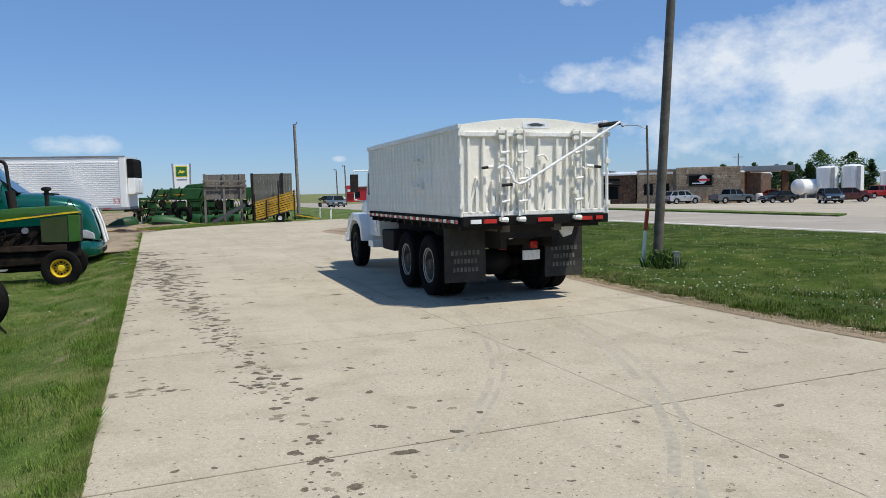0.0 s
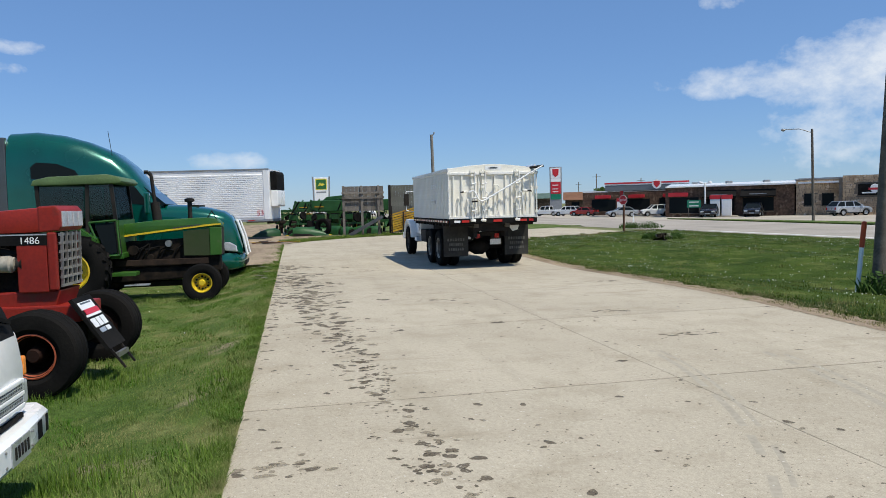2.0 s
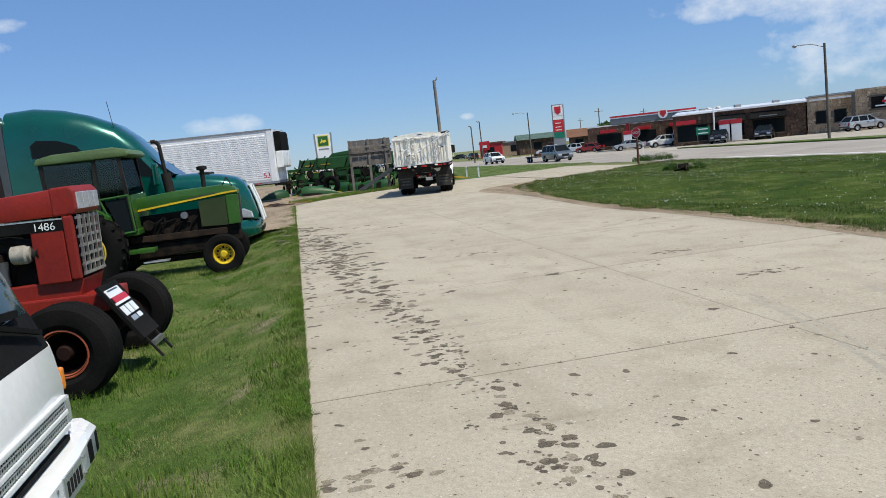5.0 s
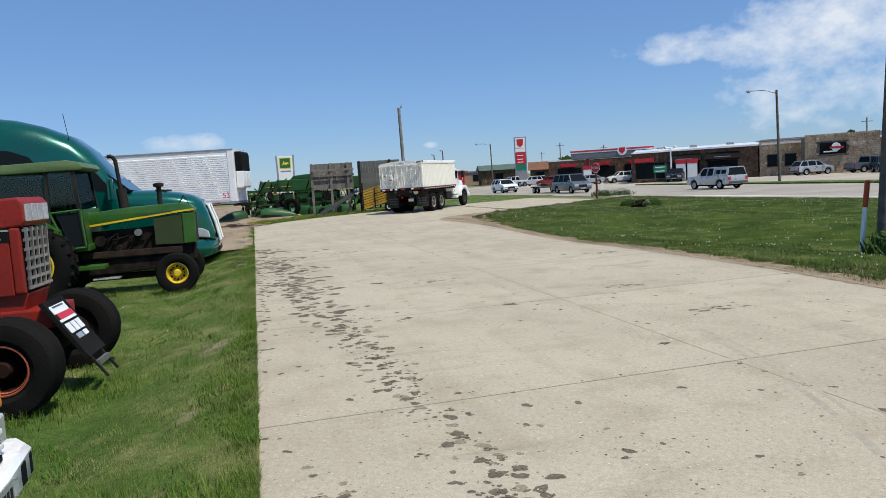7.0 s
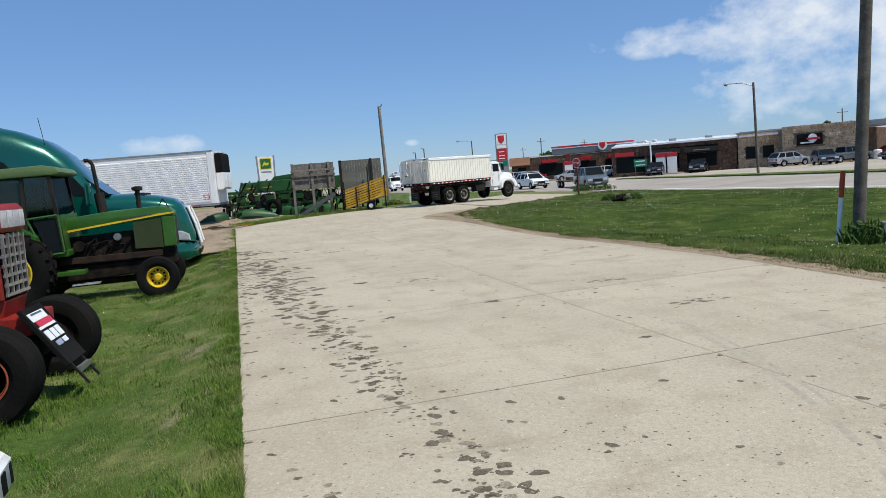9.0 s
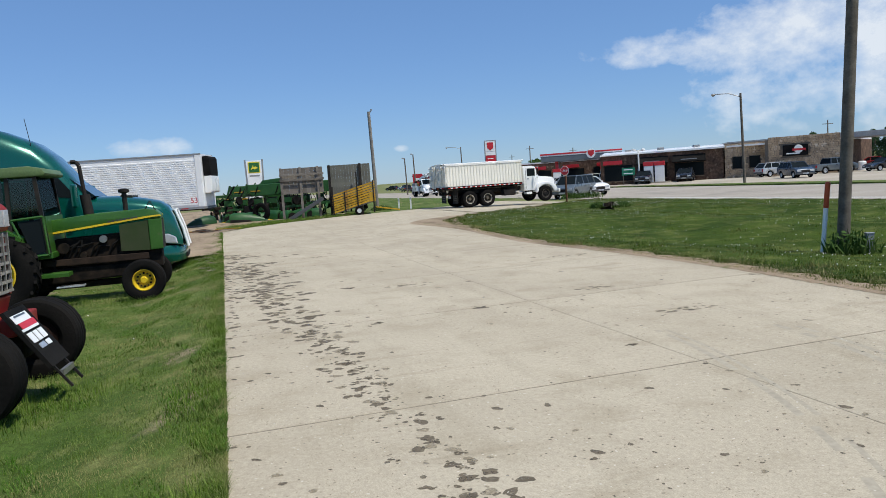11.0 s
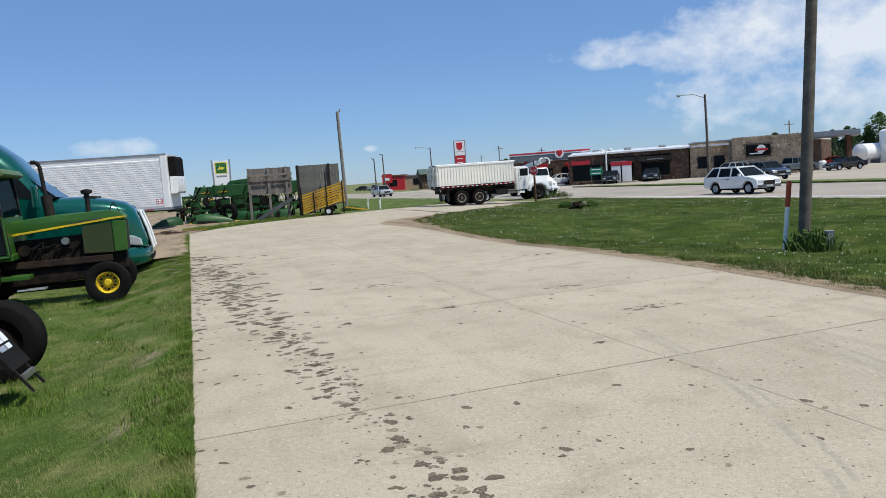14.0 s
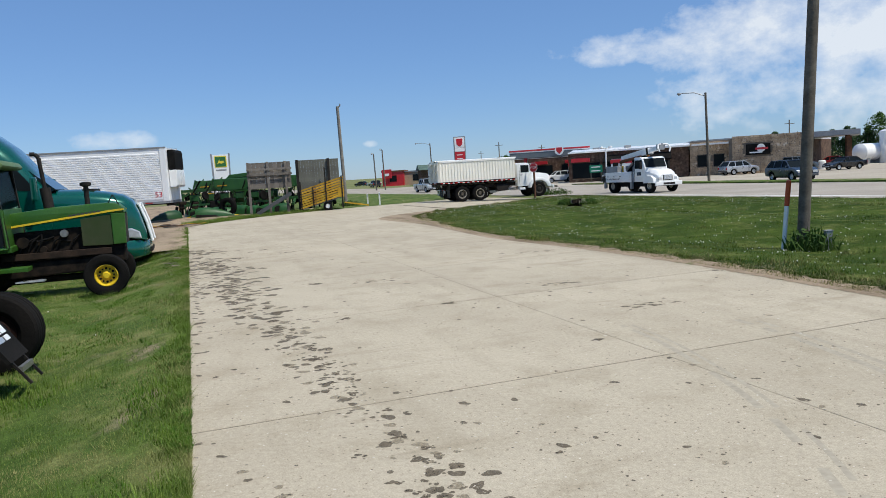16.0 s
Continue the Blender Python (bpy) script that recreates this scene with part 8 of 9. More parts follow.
def bucket_truck():
    t = thing("bucket_truck", Matrix(), "white utility truck with folded boom and bucket", "truck")
    W = M["cleanwhite"]
    part("cab", prism(bmesh.new(), [(0.9, 0.8), (2.1, 0.8), (2.15, 1.75), (1.85, 2.45), (1.65, 2.55), (0.95, 2.55)], -1.0, 1.0), W, t, bevel=0.07, smooth=True)
    hood = [[(-0.95, 2.1, 0.75), (-0.95, 2.1, 1.5), (-0.7, 2.1, 1.78), (0.7, 2.1, 1.78), (0.95, 2.1, 1.5), (0.95, 2.1, 0.75)],
            [(-0.9, 3.0, 0.75), (-0.9, 3.0, 1.35), (-0.62, 3.0, 1.58), (0.62, 3.0, 1.58), (0.9, 3.0, 1.35), (0.9, 3.0, 0.75)],
            [(-0.75, 3.35, 0.75), (-0.75, 3.35, 1.1), (-0.5, 3.35, 1.3), (0.5, 3.35, 1.3), (0.75, 3.35, 1.1), (0.75, 3.35, 0.75)]]
    part("hood", loft(bmesh.new(), hood), W, t, bevel=0.04, smooth=True)
    part("windshield", prism(bmesh.new(), [(2.14, 1.82), (2.17, 1.82), (1.9, 2.44), (1.87, 2.44)], -0.88, 0.88), M["glass"], t)
    part("grille", B(-0.4, 0.4, 3.33, 3.38, 0.85, 1.22), M["dark"], t, bevel=0.02)
    part("bumper", B(-1.15, 1.15, 3.35, 3.5, 0.5, 0.78), W, t, bevel=0.04)
    for sx in (-1, 1):
        part("side_window", B(sx * 0.995, sx * 1.01, 1.05, 1.85, 1.75, 2.35), M["glass"], t)
        part("headlight", B(sx * 0.68 - 0.14, sx * 0.68 + 0.14, 3.25, 3.37, 0.9, 1.08), M["lamp_glass"], t, bevel=0.03)
        part("fender", prism(bmesh.new(), [(2.05, 0.7), (2.15, 1.05), (2.45, 1.25), (2.9, 1.22), (3.15, 1.0), (3.2, 0.7)], sx * 0.85, sx * 1.12), W, t, bevel=0.03)
        part("mirror", B(sx * 1.25 - 0.08, sx * 1.25 + 0.08, 1.95, 2.03, 1.7, 2.2), M["dark"], t, bevel=0.02)
        part("utility_box", B(sx * 0.65, sx * 1.15, -2.4, 0.75, 0.8, 1.55), W, t, bevel=0.03)
        part("box_door", B(sx * 1.15, sx * 1.165, -0.6, 0.5, 0.9, 1.45), M["aluminium"], t)
        part("frame_rail", B(sx * 0.45 - 0.05, sx * 0.45 + 0.05, -2.75, 3.2, 0.7, 0.9), M["dark"], t)
        part("outrigger", B(sx * 0.95, sx * 1.12, 0.55, 0.75, 0.3, 1.6), M["grey"], t)
    part("deck", B(-1.15, 1.15, -2.75, 0.4, 1.0, 1.1), M["dark"], t)
    part("turret", lathe(bmesh.new(), [(1.1, 0.4), (1.7, 0.35), (2.2, 0.3), (2.25, 0.001)], 16, "Z"), M["grey"], t, at=pose(0, -0.9, 0), smooth=True)
    part("boom_cradle", bar(bmesh.new(), (0, 0.75, 1.1), (0, 0.8, 2.72), 0.3, 0.12), M["dark"], t)
    part("lower_boom", bar(bmesh.new(), (0, -1.6, 2.5), (0, 1.6, 3.0), 0.46, 0.44), W, t, bevel=0.03)
    part("upper_boom", bar(bmesh.new(), (0, 1.4, 2.98), (0, 2.6, 3.17), 0.32, 0.3), M["aluminium"], t, bevel=0.03)
    part("boom_tip", B(-0.24, 0.24, 2.5, 2.85, 3.0, 3.4), M["grey"], t, bevel=0.04)
    part("lift_cylinder", rod(bmesh.new(), (0.28, -0.9, 1.75), (0.28, 0.7, 2.55), 0.09), M["steel"], t, smooth=True)
    part("boom_collar", bar(bmesh.new(), (0, 1.38, 2.965), (0, 1.56, 2.99), 0.52, 0.5), M["dark"], t)
    part("winch", lathe(bmesh.new(), [(-0.26, 0.1), (-0.24, 0.24), (-0.2, 0.13), (0.2, 0.13), (0.24, 0.24), (0.26, 0.1)], 16), M["dark"], t, at=pose(0, -1.2, 2.78), smooth=True)
    for sx in (-1, 1):
        part("pole_claw", pipe(bmesh.new(), [(sx * 0.1, 2.8, 3.4), (sx * 0.42, 2.95, 3.35), (sx * 0.54, 3.05, 3.1), (sx * 0.42, 3.1, 2.85)], 0.06, 8), W, t, smooth=True)
        part("outrigger_brace", bar(bmesh.new(), (sx * 1.05, 0.62, 0.4), (sx * 0.55, 0.62, 2.1), 0.14, 0.14), M["grey"], t)
        part("rear_outrigger", B(sx * 0.9, sx * 1.1, -2.7, -2.5, 0.35, 1.5), M["grey"], t, bevel=0.02)
        part("bed_side", B(sx * 1.1, sx * 1.16, -2.75, -2.42, 0.8, 1.3), M["dark"], t)
        for k in range(3):
            part("box_handle", B(sx * 1.166, sx * 1.185, -2.1 + k * 0.75, -1.98 + k * 0.75, 1.2, 1.26), M["dark"], t)
    part("auger", rod(bmesh.new(), (0.42, -1.4, 2.3), (0.42, 1.0, 2.62), 0.13, 0.1, 12), M["rusty"], t, smooth=True)
    part("operator_seat", prism(bmesh.new(), [(-1.75, 1.6), (-1.3, 1.6), (-1.3, 1.75), (-1.6, 1.78), (-1.7, 2.3), (-1.8, 2.3)], 0.45, 0.9), M["black"], t, bevel=0.03)
    part("control_console", B(0.5, 0.85, -1.15, -0.95, 1.5, 2.0), M["yellow"], t, bevel=0.03)
    hoses = bmesh.new()
    for k in range(7):
        hx = -0.3 + k * 0.1
        pipe(hoses, [(hx, -0.9, 1.5), (hx * 1.6, -0.5 + 0.1 * k, 2.0), (hx, 0.2, 2.4 + 0.04 * k), (hx, 0.9, 2.6)], 0.03, 5)
    stuff(part("hydraulic_hoses", hoses, M["black"], t))
    part("underbody", B(-0.8, 0.8, -2.4, 2.9, 0.45, 0.82), M["black"], t)
    part("hood_grille", B(-0.34, 0.34, 3.34, 3.395, 0.9, 1.24), M["silver"], t, bevel=0.02)
    part("bumper_slot", B(-0.5, 0.5, 3.49, 3.505, 0.56, 0.7), M["dark"], t)
    for sx in (-1, 1):
        part("door_seam", B(sx * 1.0, sx * 1.012, 0.98, 1.0, 0.9, 2.45), M["dark"], t)
        part("door_emblem", B(sx * 1.0, sx * 1.01, 1.25, 1.7, 1.25, 1.5), M["blue"], t)
        part("tool_locker", B(sx * 0.7, sx * 1.12, -2.35, -0.9, 1.56, 2.0), M["grey"], t, bevel=0.03)
    part("beacon", rod(bmesh.new(), (0.0, 1.3, 2.55), (0.0, 1.3, 2.7), 0.09), M["orange"], t)
    wh = []
    for y, x, w in ((2.65, 0.95, 0.28), (-1.6, 0.88, 0.5)):
        for sx in (-1, 1):
            at = (sx * x, y, 0.5)
            wh.append((wheel(t, "wheel", pose(*at), 0.5, w, 0.24, M["rim_dirty"], lugs=8, hub=0.1, face=sx, seg=24), 0.5, at))
    return t, wh


def shrink(top, k):
    """Build scale of a vehicle, put into its meshes and the places of its parts."""
    seen = set()
    for ob in top.children_recursive:
        if ob.data and ob.data.name not in seen:
            seen.add(ob.data.name)
            ob.data.transform(Matrix.Scale(k, 4))
        m = ob.matrix_local.copy()
        m.translation *= k
        ob.matrix_local = m


bucket_ob, bucket_wheels = bucket_truck()
shrink(bucket_ob, 0.94)
bucket_wheels = [(w, r * 0.94, tuple(0.94 * v for v in at)) for w, r, at in bucket_wheels]


# ---- clouds: a far backdrop sheet ----
def clouds():
    bm = bmesh.new()
    rings = []
    for j in range(13):
        z = 20 + 1500 * (j / 12) ** 1.3
        rings.append([bm.verts.new((3600 * math.sin(a), 3600 * math.cos(a), z)) for a in np.linspace(-1.3, 1.3, 41)])
    for r0, r1 in zip(rings, rings[1:]):
        for k in range(40):
            bm.faces.new((r0[k], r0[k + 1], r1[k + 1], r1[k]))
    m = bpy.data.materials.new("cloud")
    m.use_nodes = True
    nt = m.node_tree
    nt.nodes.remove(nt.nodes["Principled BSDF"])
    out = nt.nodes["Material Output"]
    tc = nt.nodes.new("ShaderNodeTexCoord")
    sep = nt.nodes.new("ShaderNodeSeparateXYZ")
    nt.links.new(tc.outputs["Object"], sep.inputs[0])

    def maths(op, a, b=None, clamp=False):
        n = nt.nodes.new("ShaderNodeMath")
        n.operation, n.use_clamp = op, clamp
        for k, v in enumerate((a, b)):
            if v is None:
                continue
            if isinstance(v, (int, float)):
                n.inputs[k].default_value = v
            else:
                nt.links.new(v, n.inputs[k])
        return n.outputs[0]
    mp = nt.nodes.new("ShaderNodeMapping")
    mp.inputs["Scale"].default_value = (1 / 190, 1 / 190, 1 / 135)
    nt.links.new(tc.outputs["Object"], mp.inputs[0])
    no = nt.nodes.new("ShaderNodeTexNoise")
    no.inputs["Scale"].default_value, no.inputs["Detail"].default_value, no.inputs["Roughness"].default_value = 1.0, 9.0, 0.62
    nt.links.new(mp.outputs[0], no.inputs["Vector"])
    total = None
    # banks: place along x, height, half width, half height, weight
    for cx, cz, wx, wz, wt in CLOUD_BANKS:
        dx = maths("DIVIDE", maths("SUBTRACT", sep.outputs[0], cx), wx)
        dz = maths("DIVIDE", maths("SUBTRACT", sep.outputs[2], cz), wz)
        d2 = maths("ADD", maths("MULTIPLY", dx, dx), maths("MULTIPLY", dz, dz))
        fall = maths("MULTIPLY", maths("SUBTRACT", 1.0, d2, True), wt)
        total = fall if total is None else maths("MAXIMUM", total, fall)
    dens = maths("SUBTRACT", maths("ADD", total, maths("MULTIPLY", maths("SUBTRACT", no.outputs[0], 0.5), 2.3)), 0.2)
    dens = maths("MULTIPLY", dens, maths("GREATER_THAN", total, 0.001))
    alpha = maths("MULTIPLY", maths("MULTIPLY", dens, 1.0, True), 0.84)
    em = nt.nodes.new("ShaderNodeEmission")
    em.inputs[0].default_value, em.inputs[1].default_value = (0.9, 0.95, 1.0, 1), 0.93
    tr = nt.nodes.new("ShaderNodeBsdfTransparent")
    mx = nt.nodes.new("ShaderNodeMixShader")
    nt.links.new(alpha, mx.inputs[0])
    nt.links.new(tr.outputs[0], mx.inputs[1])
    nt.links.new(em.outputs[0], mx.inputs[2])
    nt.links.new(mx.outputs[0], out.inputs[0])
    ob = part("backdrop", bm, m)
    ob.visible_shadow = False
    tagged(ob, "far white cumulus clouds in a blue sky", "clouds", kind="structure")


CLOUD_BANKS = [(800, 540, 430, 95, 0.85), (1300, 530, 480, 230, 1.0), (1700, 520, 600, 330, 1.1), (2300, 430, 620, 380, 1.0), (1600, 300, 950, 260, 0.75), (-1640, 240, 210, 60, 0.95), (-505, 172, 46, 24, 0.85), (-2370, 725, 150, 38, 0.7), (-2480, 630, 180, 46, 0.6), (-2620, 500, 190, 80, 0.5), (705, 915, 120, 60, 0.55)]
clouds()


# ---- oil spots, tyre marks, dirt edges, grass ----
def blob(bm, x, y, z, r, rnd, stretch=1.0, yaw=0.0):
    n = 18 if r > 0.03 else 11 if r > 0.012 else 5
    p1, p2, p3 = (rnd.uniform(0, math.tau) for _ in range(3))
    pts = []
    for k in range(n):
        a = k * math.tau / n
        q = r * (0.95 + 0.13 * math.sin(2 * a + p1) + 0.1 * math.sin(3 * a + p2) + 0.08 * math.sin(5 * a + p3)) * rnd.uniform(0.88, 1.08)
        u, v = q * math.cos(a) * stretch, q * math.sin(a)
        pts.append(bm.verts.new((x + u * math.cos(yaw) - v * math.sin(yaw), y + u * math.sin(yaw) + v * math.cos(yaw), z)))
    bm.faces.new(pts)


def spots():
    rnd = random.Random(11)
    trail = [(-9.3, 22.4), (-7.97, 19.38), (-6.37, 16.57), (-5.37, 14.05), (-4.25, 11.75), (-3.52, 10.44), (-2.83, 8.91), (-2.38, 7.98), (-1.97, 7.15), (-1.66, 6.56), (-1.39, 5.98), (-0.9, 4.7), (-0.5, 3.6)]
    poly = [tuple(p) for p in RIGHT_EDGE] + [tuple(p) for p in FAR_EDGE[::-1]] + [dr(-0.5, -8)[:2], dr(9, -8)[:2]]
    dark, faint = bmesh.new(), bmesh.new()
    for k in range(820):
        i, f = rnd.choice((0, 0, 0, 1, 1, 1, 1, 1, 2, 2, 2, 2, 3, 3, 3, 4, 4, 5, 5, 6, 6, 7, 8, 9, 10, 11)), rnd.random()
        far_off = max(0.0, 1.0 - i / 6)
        wide = rnd.gauss(0, 0.1 + 0.3 * far_off) - (0.5 * far_off * rnd.random() if rnd.random() < 0.4 else 0.0)
        x = trail[i][0] * (1 - f) + trail[i + 1][0] * f + wide
        y = trail[i][1] * (1 - f) + trail[i + 1][1] * f + wide * 0.2 + rnd.gauss(0, 0.1)
        size = (0.016 + 0.034 * far_off) * (0.5 + rnd.expovariate(1.0))
        blob(dark if rnd.random() < 0.7 else faint, x, y, 0.0006 + 0.000001 * k, min(size, 0.045 + 0.08 * far_off), rnd, rnd.uniform(1.0, 1.35), rnd.gauss(0.1, 0.9))
    for k in range(46):
        s = rnd.uniform(0, 1) ** 0.8 * 9
        p = dr(-0.42 + abs(rnd.gauss(0, 0.1)), 9.5 + s)
        blob(dark, p[0], p[1], 0.0011 + 0.000002 * k, rnd.uniform(0.015, 0.05), rnd, rnd.uniform(1.0, 1.6), rnd.uniform(0, 3))
    for x, y, r in ((-3.21, 9.96, 0.05), (-3.01, 9.42, 0.09), (-2.87, 9.18, 0.07), (-2.77, 8.69, 0.055), (-2.73, 8.53, 0.06), (-2.12, 7.77, 0.05), (-2.2, 6.88, 0.045), (-1.76, 6.75, 0.045), (-1.94, 6.47, 0.045), (-1.84, 6.35, 0.035), (-1.74, 6.26, 0.05), (-1.64, 6.28, 0.05),
                    (-2.0, 7.2, 0.05), (-7.21, 19.56, 0.22), (-5.15, 13.76, 0.12), (-4.89, 13.26, 0.11), (-3.88, 11.06, 0.1), (-7.11, 21.41, 0.14), (-3.1, 11.32, 0.09), (-4.19, 14.52, 0.13), (-0.96, 6.83, 0.035), (-0.27, 9.62, 0.045), (-1.83, 12.11, 0.09), (-1.78, 6.98, 0.045)):
        for k in range(9):
            blob(dark, x + rnd.gauss(0, r * 0.5), y + rnd.gauss(0, r * 0.4), 0.0021 + 0.00001 * k, r * rnd.uniform(0.12, 0.42), rnd, rnd.uniform(1.0, 1.5), rnd.gauss(0.0, 0.4))
    for k in range(2200):
        x, y = rnd.uniform(-14, 8), 1.5 + 44 * rnd.random() ** 1.5
        if inside((x, y), poly) and drop(x, y) > -0.001:
            blob(dark if rnd.random() < 0.6 else faint, x, y, 0.0006 + 0.000001 * k, abs(rnd.gauss(0.008, 0.012)) + 0.008, rnd, rnd.uniform(1, 2.0), rnd.uniform(0, 3))
    for x, y, r, st, w in ((-1.56, 7.83, 0.06, 1.5, -0.6), (-0.93, 6.92, 0.055, 1.6, -0.5), (-0.24, 9.63, 0.06, 1.6, 0), (-3.22, 9.97, 0.05, 1.5, 0), (-1.82, 12.03, 0.1, 1.8, 0), (-2.11, 8.17, 0.05, 1.3, 0), (0.07, 5.0, 0.06, 1.6, 0.2), (-0.3, 4.6, 0.07, 1.9, 0.3)):
        blob(dark, x, y, 0.0019, r * 0.6, rnd, st, w)
    for x, y, r, st, w in ((-5.98, 26.56, 0.3, 2.4, 0.1), (-7.5, 19.5, 0.25, 2.2, 0.2), (-6.2, 20.3, 0.2, 2.0, 0.4), (-2.7, 6.2, 0.16, 2.2, 0.4), (-0.3, 13.2, 0.2, 2.4, 0.1), (0.6, 11.2, 0.18, 2.2, 0.3), (-0.2, 17.5, 0.25, 2.4, 0.2), (-3.2, 14.5, 0.2, 2.2, 0.2)):
        for k in range(26):
            u, v = rnd.gauss(0, r * st * 0.5), rnd.gauss(0, r * 0.45)
            blob(faint if k % 3 else dark, x + u * math.cos(w) - v * math.sin(w), y + u * math.sin(w) + v * math.cos(w), 0.0016 + 0.000005 * k, rnd.uniform(0.008, 0.04), rnd, rnd.uniform(1, 2), w)
    chips = bmesh.new()
    for k in range(17000):
        x, y = rnd.uniform(-8, 6), 2.2 + 17 * rnd.random() ** 1.6
        if inside((x, y), poly):
            q = rnd.random()
            blob(dark if q < 0.22 else faint if q < 0.6 else chips, x, y, 0.0012, rnd.uniform(0.0035, 0.009) + (0.004 if q < 0.08 else 0), rnd, rnd.uniform(1, 1.8), rnd.uniform(0, 3))
    tagged(part("pale_chips", chips, M["chip"]), "tiny pale stone chips in the concrete drive", "stone chips", kind="stuff")
    tagged(part("oil_spots", dark, M["spot"]), "dark oil spots on the concrete drive", "stains", kind="stuff")
    tagged(part("faint_stains", faint, M["stain"]), "faint brown stains on the concrete drive", "stains", kind="stuff")
    # tyre marks
    bm = bmesh.new()
    for line, w in (([(0.02, 4.6), (0.1, 4.93), (0.27, 5.66), (0.44, 6.63), (0.47, 7.88), (0.32, 9.28), (0.1, 10.2)], 0.03), ([(0.1, 4.6), (0.19, 4.93), (0.37, 5.66), (0.55, 6.63), (0.58, 7.88), (0.43, 9.28), (0.2, 10.2)], 0.02),
                    ([(1.1, 3.2), (1.3, 3.99), (1.52, 4.73), (1.68, 5.79), (1.74, 7.47), (1.55, 9.14), (1.3, 10.2)], 0.04), ([(1.25, 3.2), (1.45, 3.99), (1.67, 4.73), (1.83, 5.79), (1.89, 7.47), (1.7, 9.14), (1.45, 10.2)], 0.03)):
        pts = smooth_line(line, 6)
        for p0, p1 in zip(pts, pts[1:]):
            d = (Vector(p1) - Vector(p0)).normalized()
            s = Vector((-d.y, d.x)) * w
            if rnd.random() < 0.85:
                bm.faces.new([bm.verts.new((*(Vector(q) + sg * s), 0.0004)) for q, sg in ((p0, -1), (p1, -1), (p1, 1), (p0, 1))])
    tagged(part("tyre_marks", bm, M["mark"]), "faint grey tyre marks on concrete", "tyre marks", kind="stuff")


M["chip"] = mat("pale_chip", (0.6, 0.56, 0.47), (0.52, 0.48, 0.4), 0.9, 0, 5, 40, 0)
M["stain"] = stain_mat("brown_stain", (0.26, 0.218, 0.152), (0.33, 0.285, 0.208), 0.36, 0.58)
M["mark"] = mat("tyre_mark", (0.385, 0.345, 0.268), (0.35, 0.315, 0.245), 0.85, 0, 2, 20, 0.2)


def dirt_edges():
    rnd = random.Random(2)
    a, b = [], []
    pts = smooth_line(RIGHT_EDGE, 4)
    for k, p in enumerate(pts):
        q = Vector(pts[min(k + 1, len(pts) - 1)]) - Vector(pts[max(k - 1, 0)])
        nrm = Vector((q.y, -q.x)).normalized()
        tip = math.exp(-((Vector(p) - Vector((-3.9, 33.5))).length / 4.0) ** 2)
        wid = 0.34 + 0.24 * noise.noise((k * 0.23, 0, 0)) + 0.16 * noise.noise((k * 0.9, 3, 0))
        a.append(tuple(Vector(p) - nrm * (0.02 + 1.3 * tip + 0.05 * noise.noise((k * 0.6, 5, 0)))))
        b.append(tuple(Vector(p) + nrm * (wid + 0.35 * tip)))
    bm = strip(a, b, 4, lambda x, y, f: drop(x, y) + 0.004 + 0.022 * f + 0.003 * noise.noise((x * 3, y * 3, 0)))
    tagged(part("dirt_edge", bm, M["dirt"]), "tan bare dirt along the drive edge", "dirt", kind="structure")


def blades(name, label, pick, count, hmin, hmax, wid, seed, material, lean=0.7, clump=1.0):
    """Grass blades, one joined mesh; pick(rng) gives n rows of x, y, z."""
    rng = np.random.default_rng(seed)
    base = pick(rng, count)
    n = len(base)
    ang, tilt = rng.uniform(0, math.tau, n), rng.normal(0, lean, n)
    x, y = base[:, 0], base[:, 1]
    tuft = np.sin(x * 6.3 + 2.1 * np.sin(y * 4.1)) * np.sin(y * 5.7 + 1.9 * np.sin(x * 3.7)) + 0.6 * np.sin(x * 13 + 1.7 * np.sin(y * 11)) * np.sin(y * 14)
    h = rng.uniform(hmin, hmax, n) * (1.0 + clump * np.clip(tuft, -0.45, 1.3))
    dx, dy = np.cos(ang) * wid, np.sin(ang) * wid
    v = np.zeros((n, 3, 3))
    v[:, 0] = base - np.stack([dx, dy, np.full(n, 0.02)], 1)
    v[:, 1] = base + np.stack([dx, dy, np.full(n, -0.02)], 1)
    v[:, 2] = base + np.stack([-np.sin(ang) * h * tilt, np.cos(ang) * h * tilt, h], 1)
    me = bpy.data.meshes.new(name)
    me.vertices.add(n * 3)
    me.vertices.foreach_set("co", v.reshape(-1))
    me.loops.add(n * 3)
    me.loops.foreach_set("vertex_index", np.arange(n * 3, dtype=np.int32))
    me.polygons.add(n)
    me.polygons.foreach_set("loop_start", np.arange(0, n * 3, 3, dtype=np.int32))
    me.update(calc_edges=True)
    me.validate()
    me.materials.append(material)
    return tagged(new(name, me), label, "grass", kind="stuff")


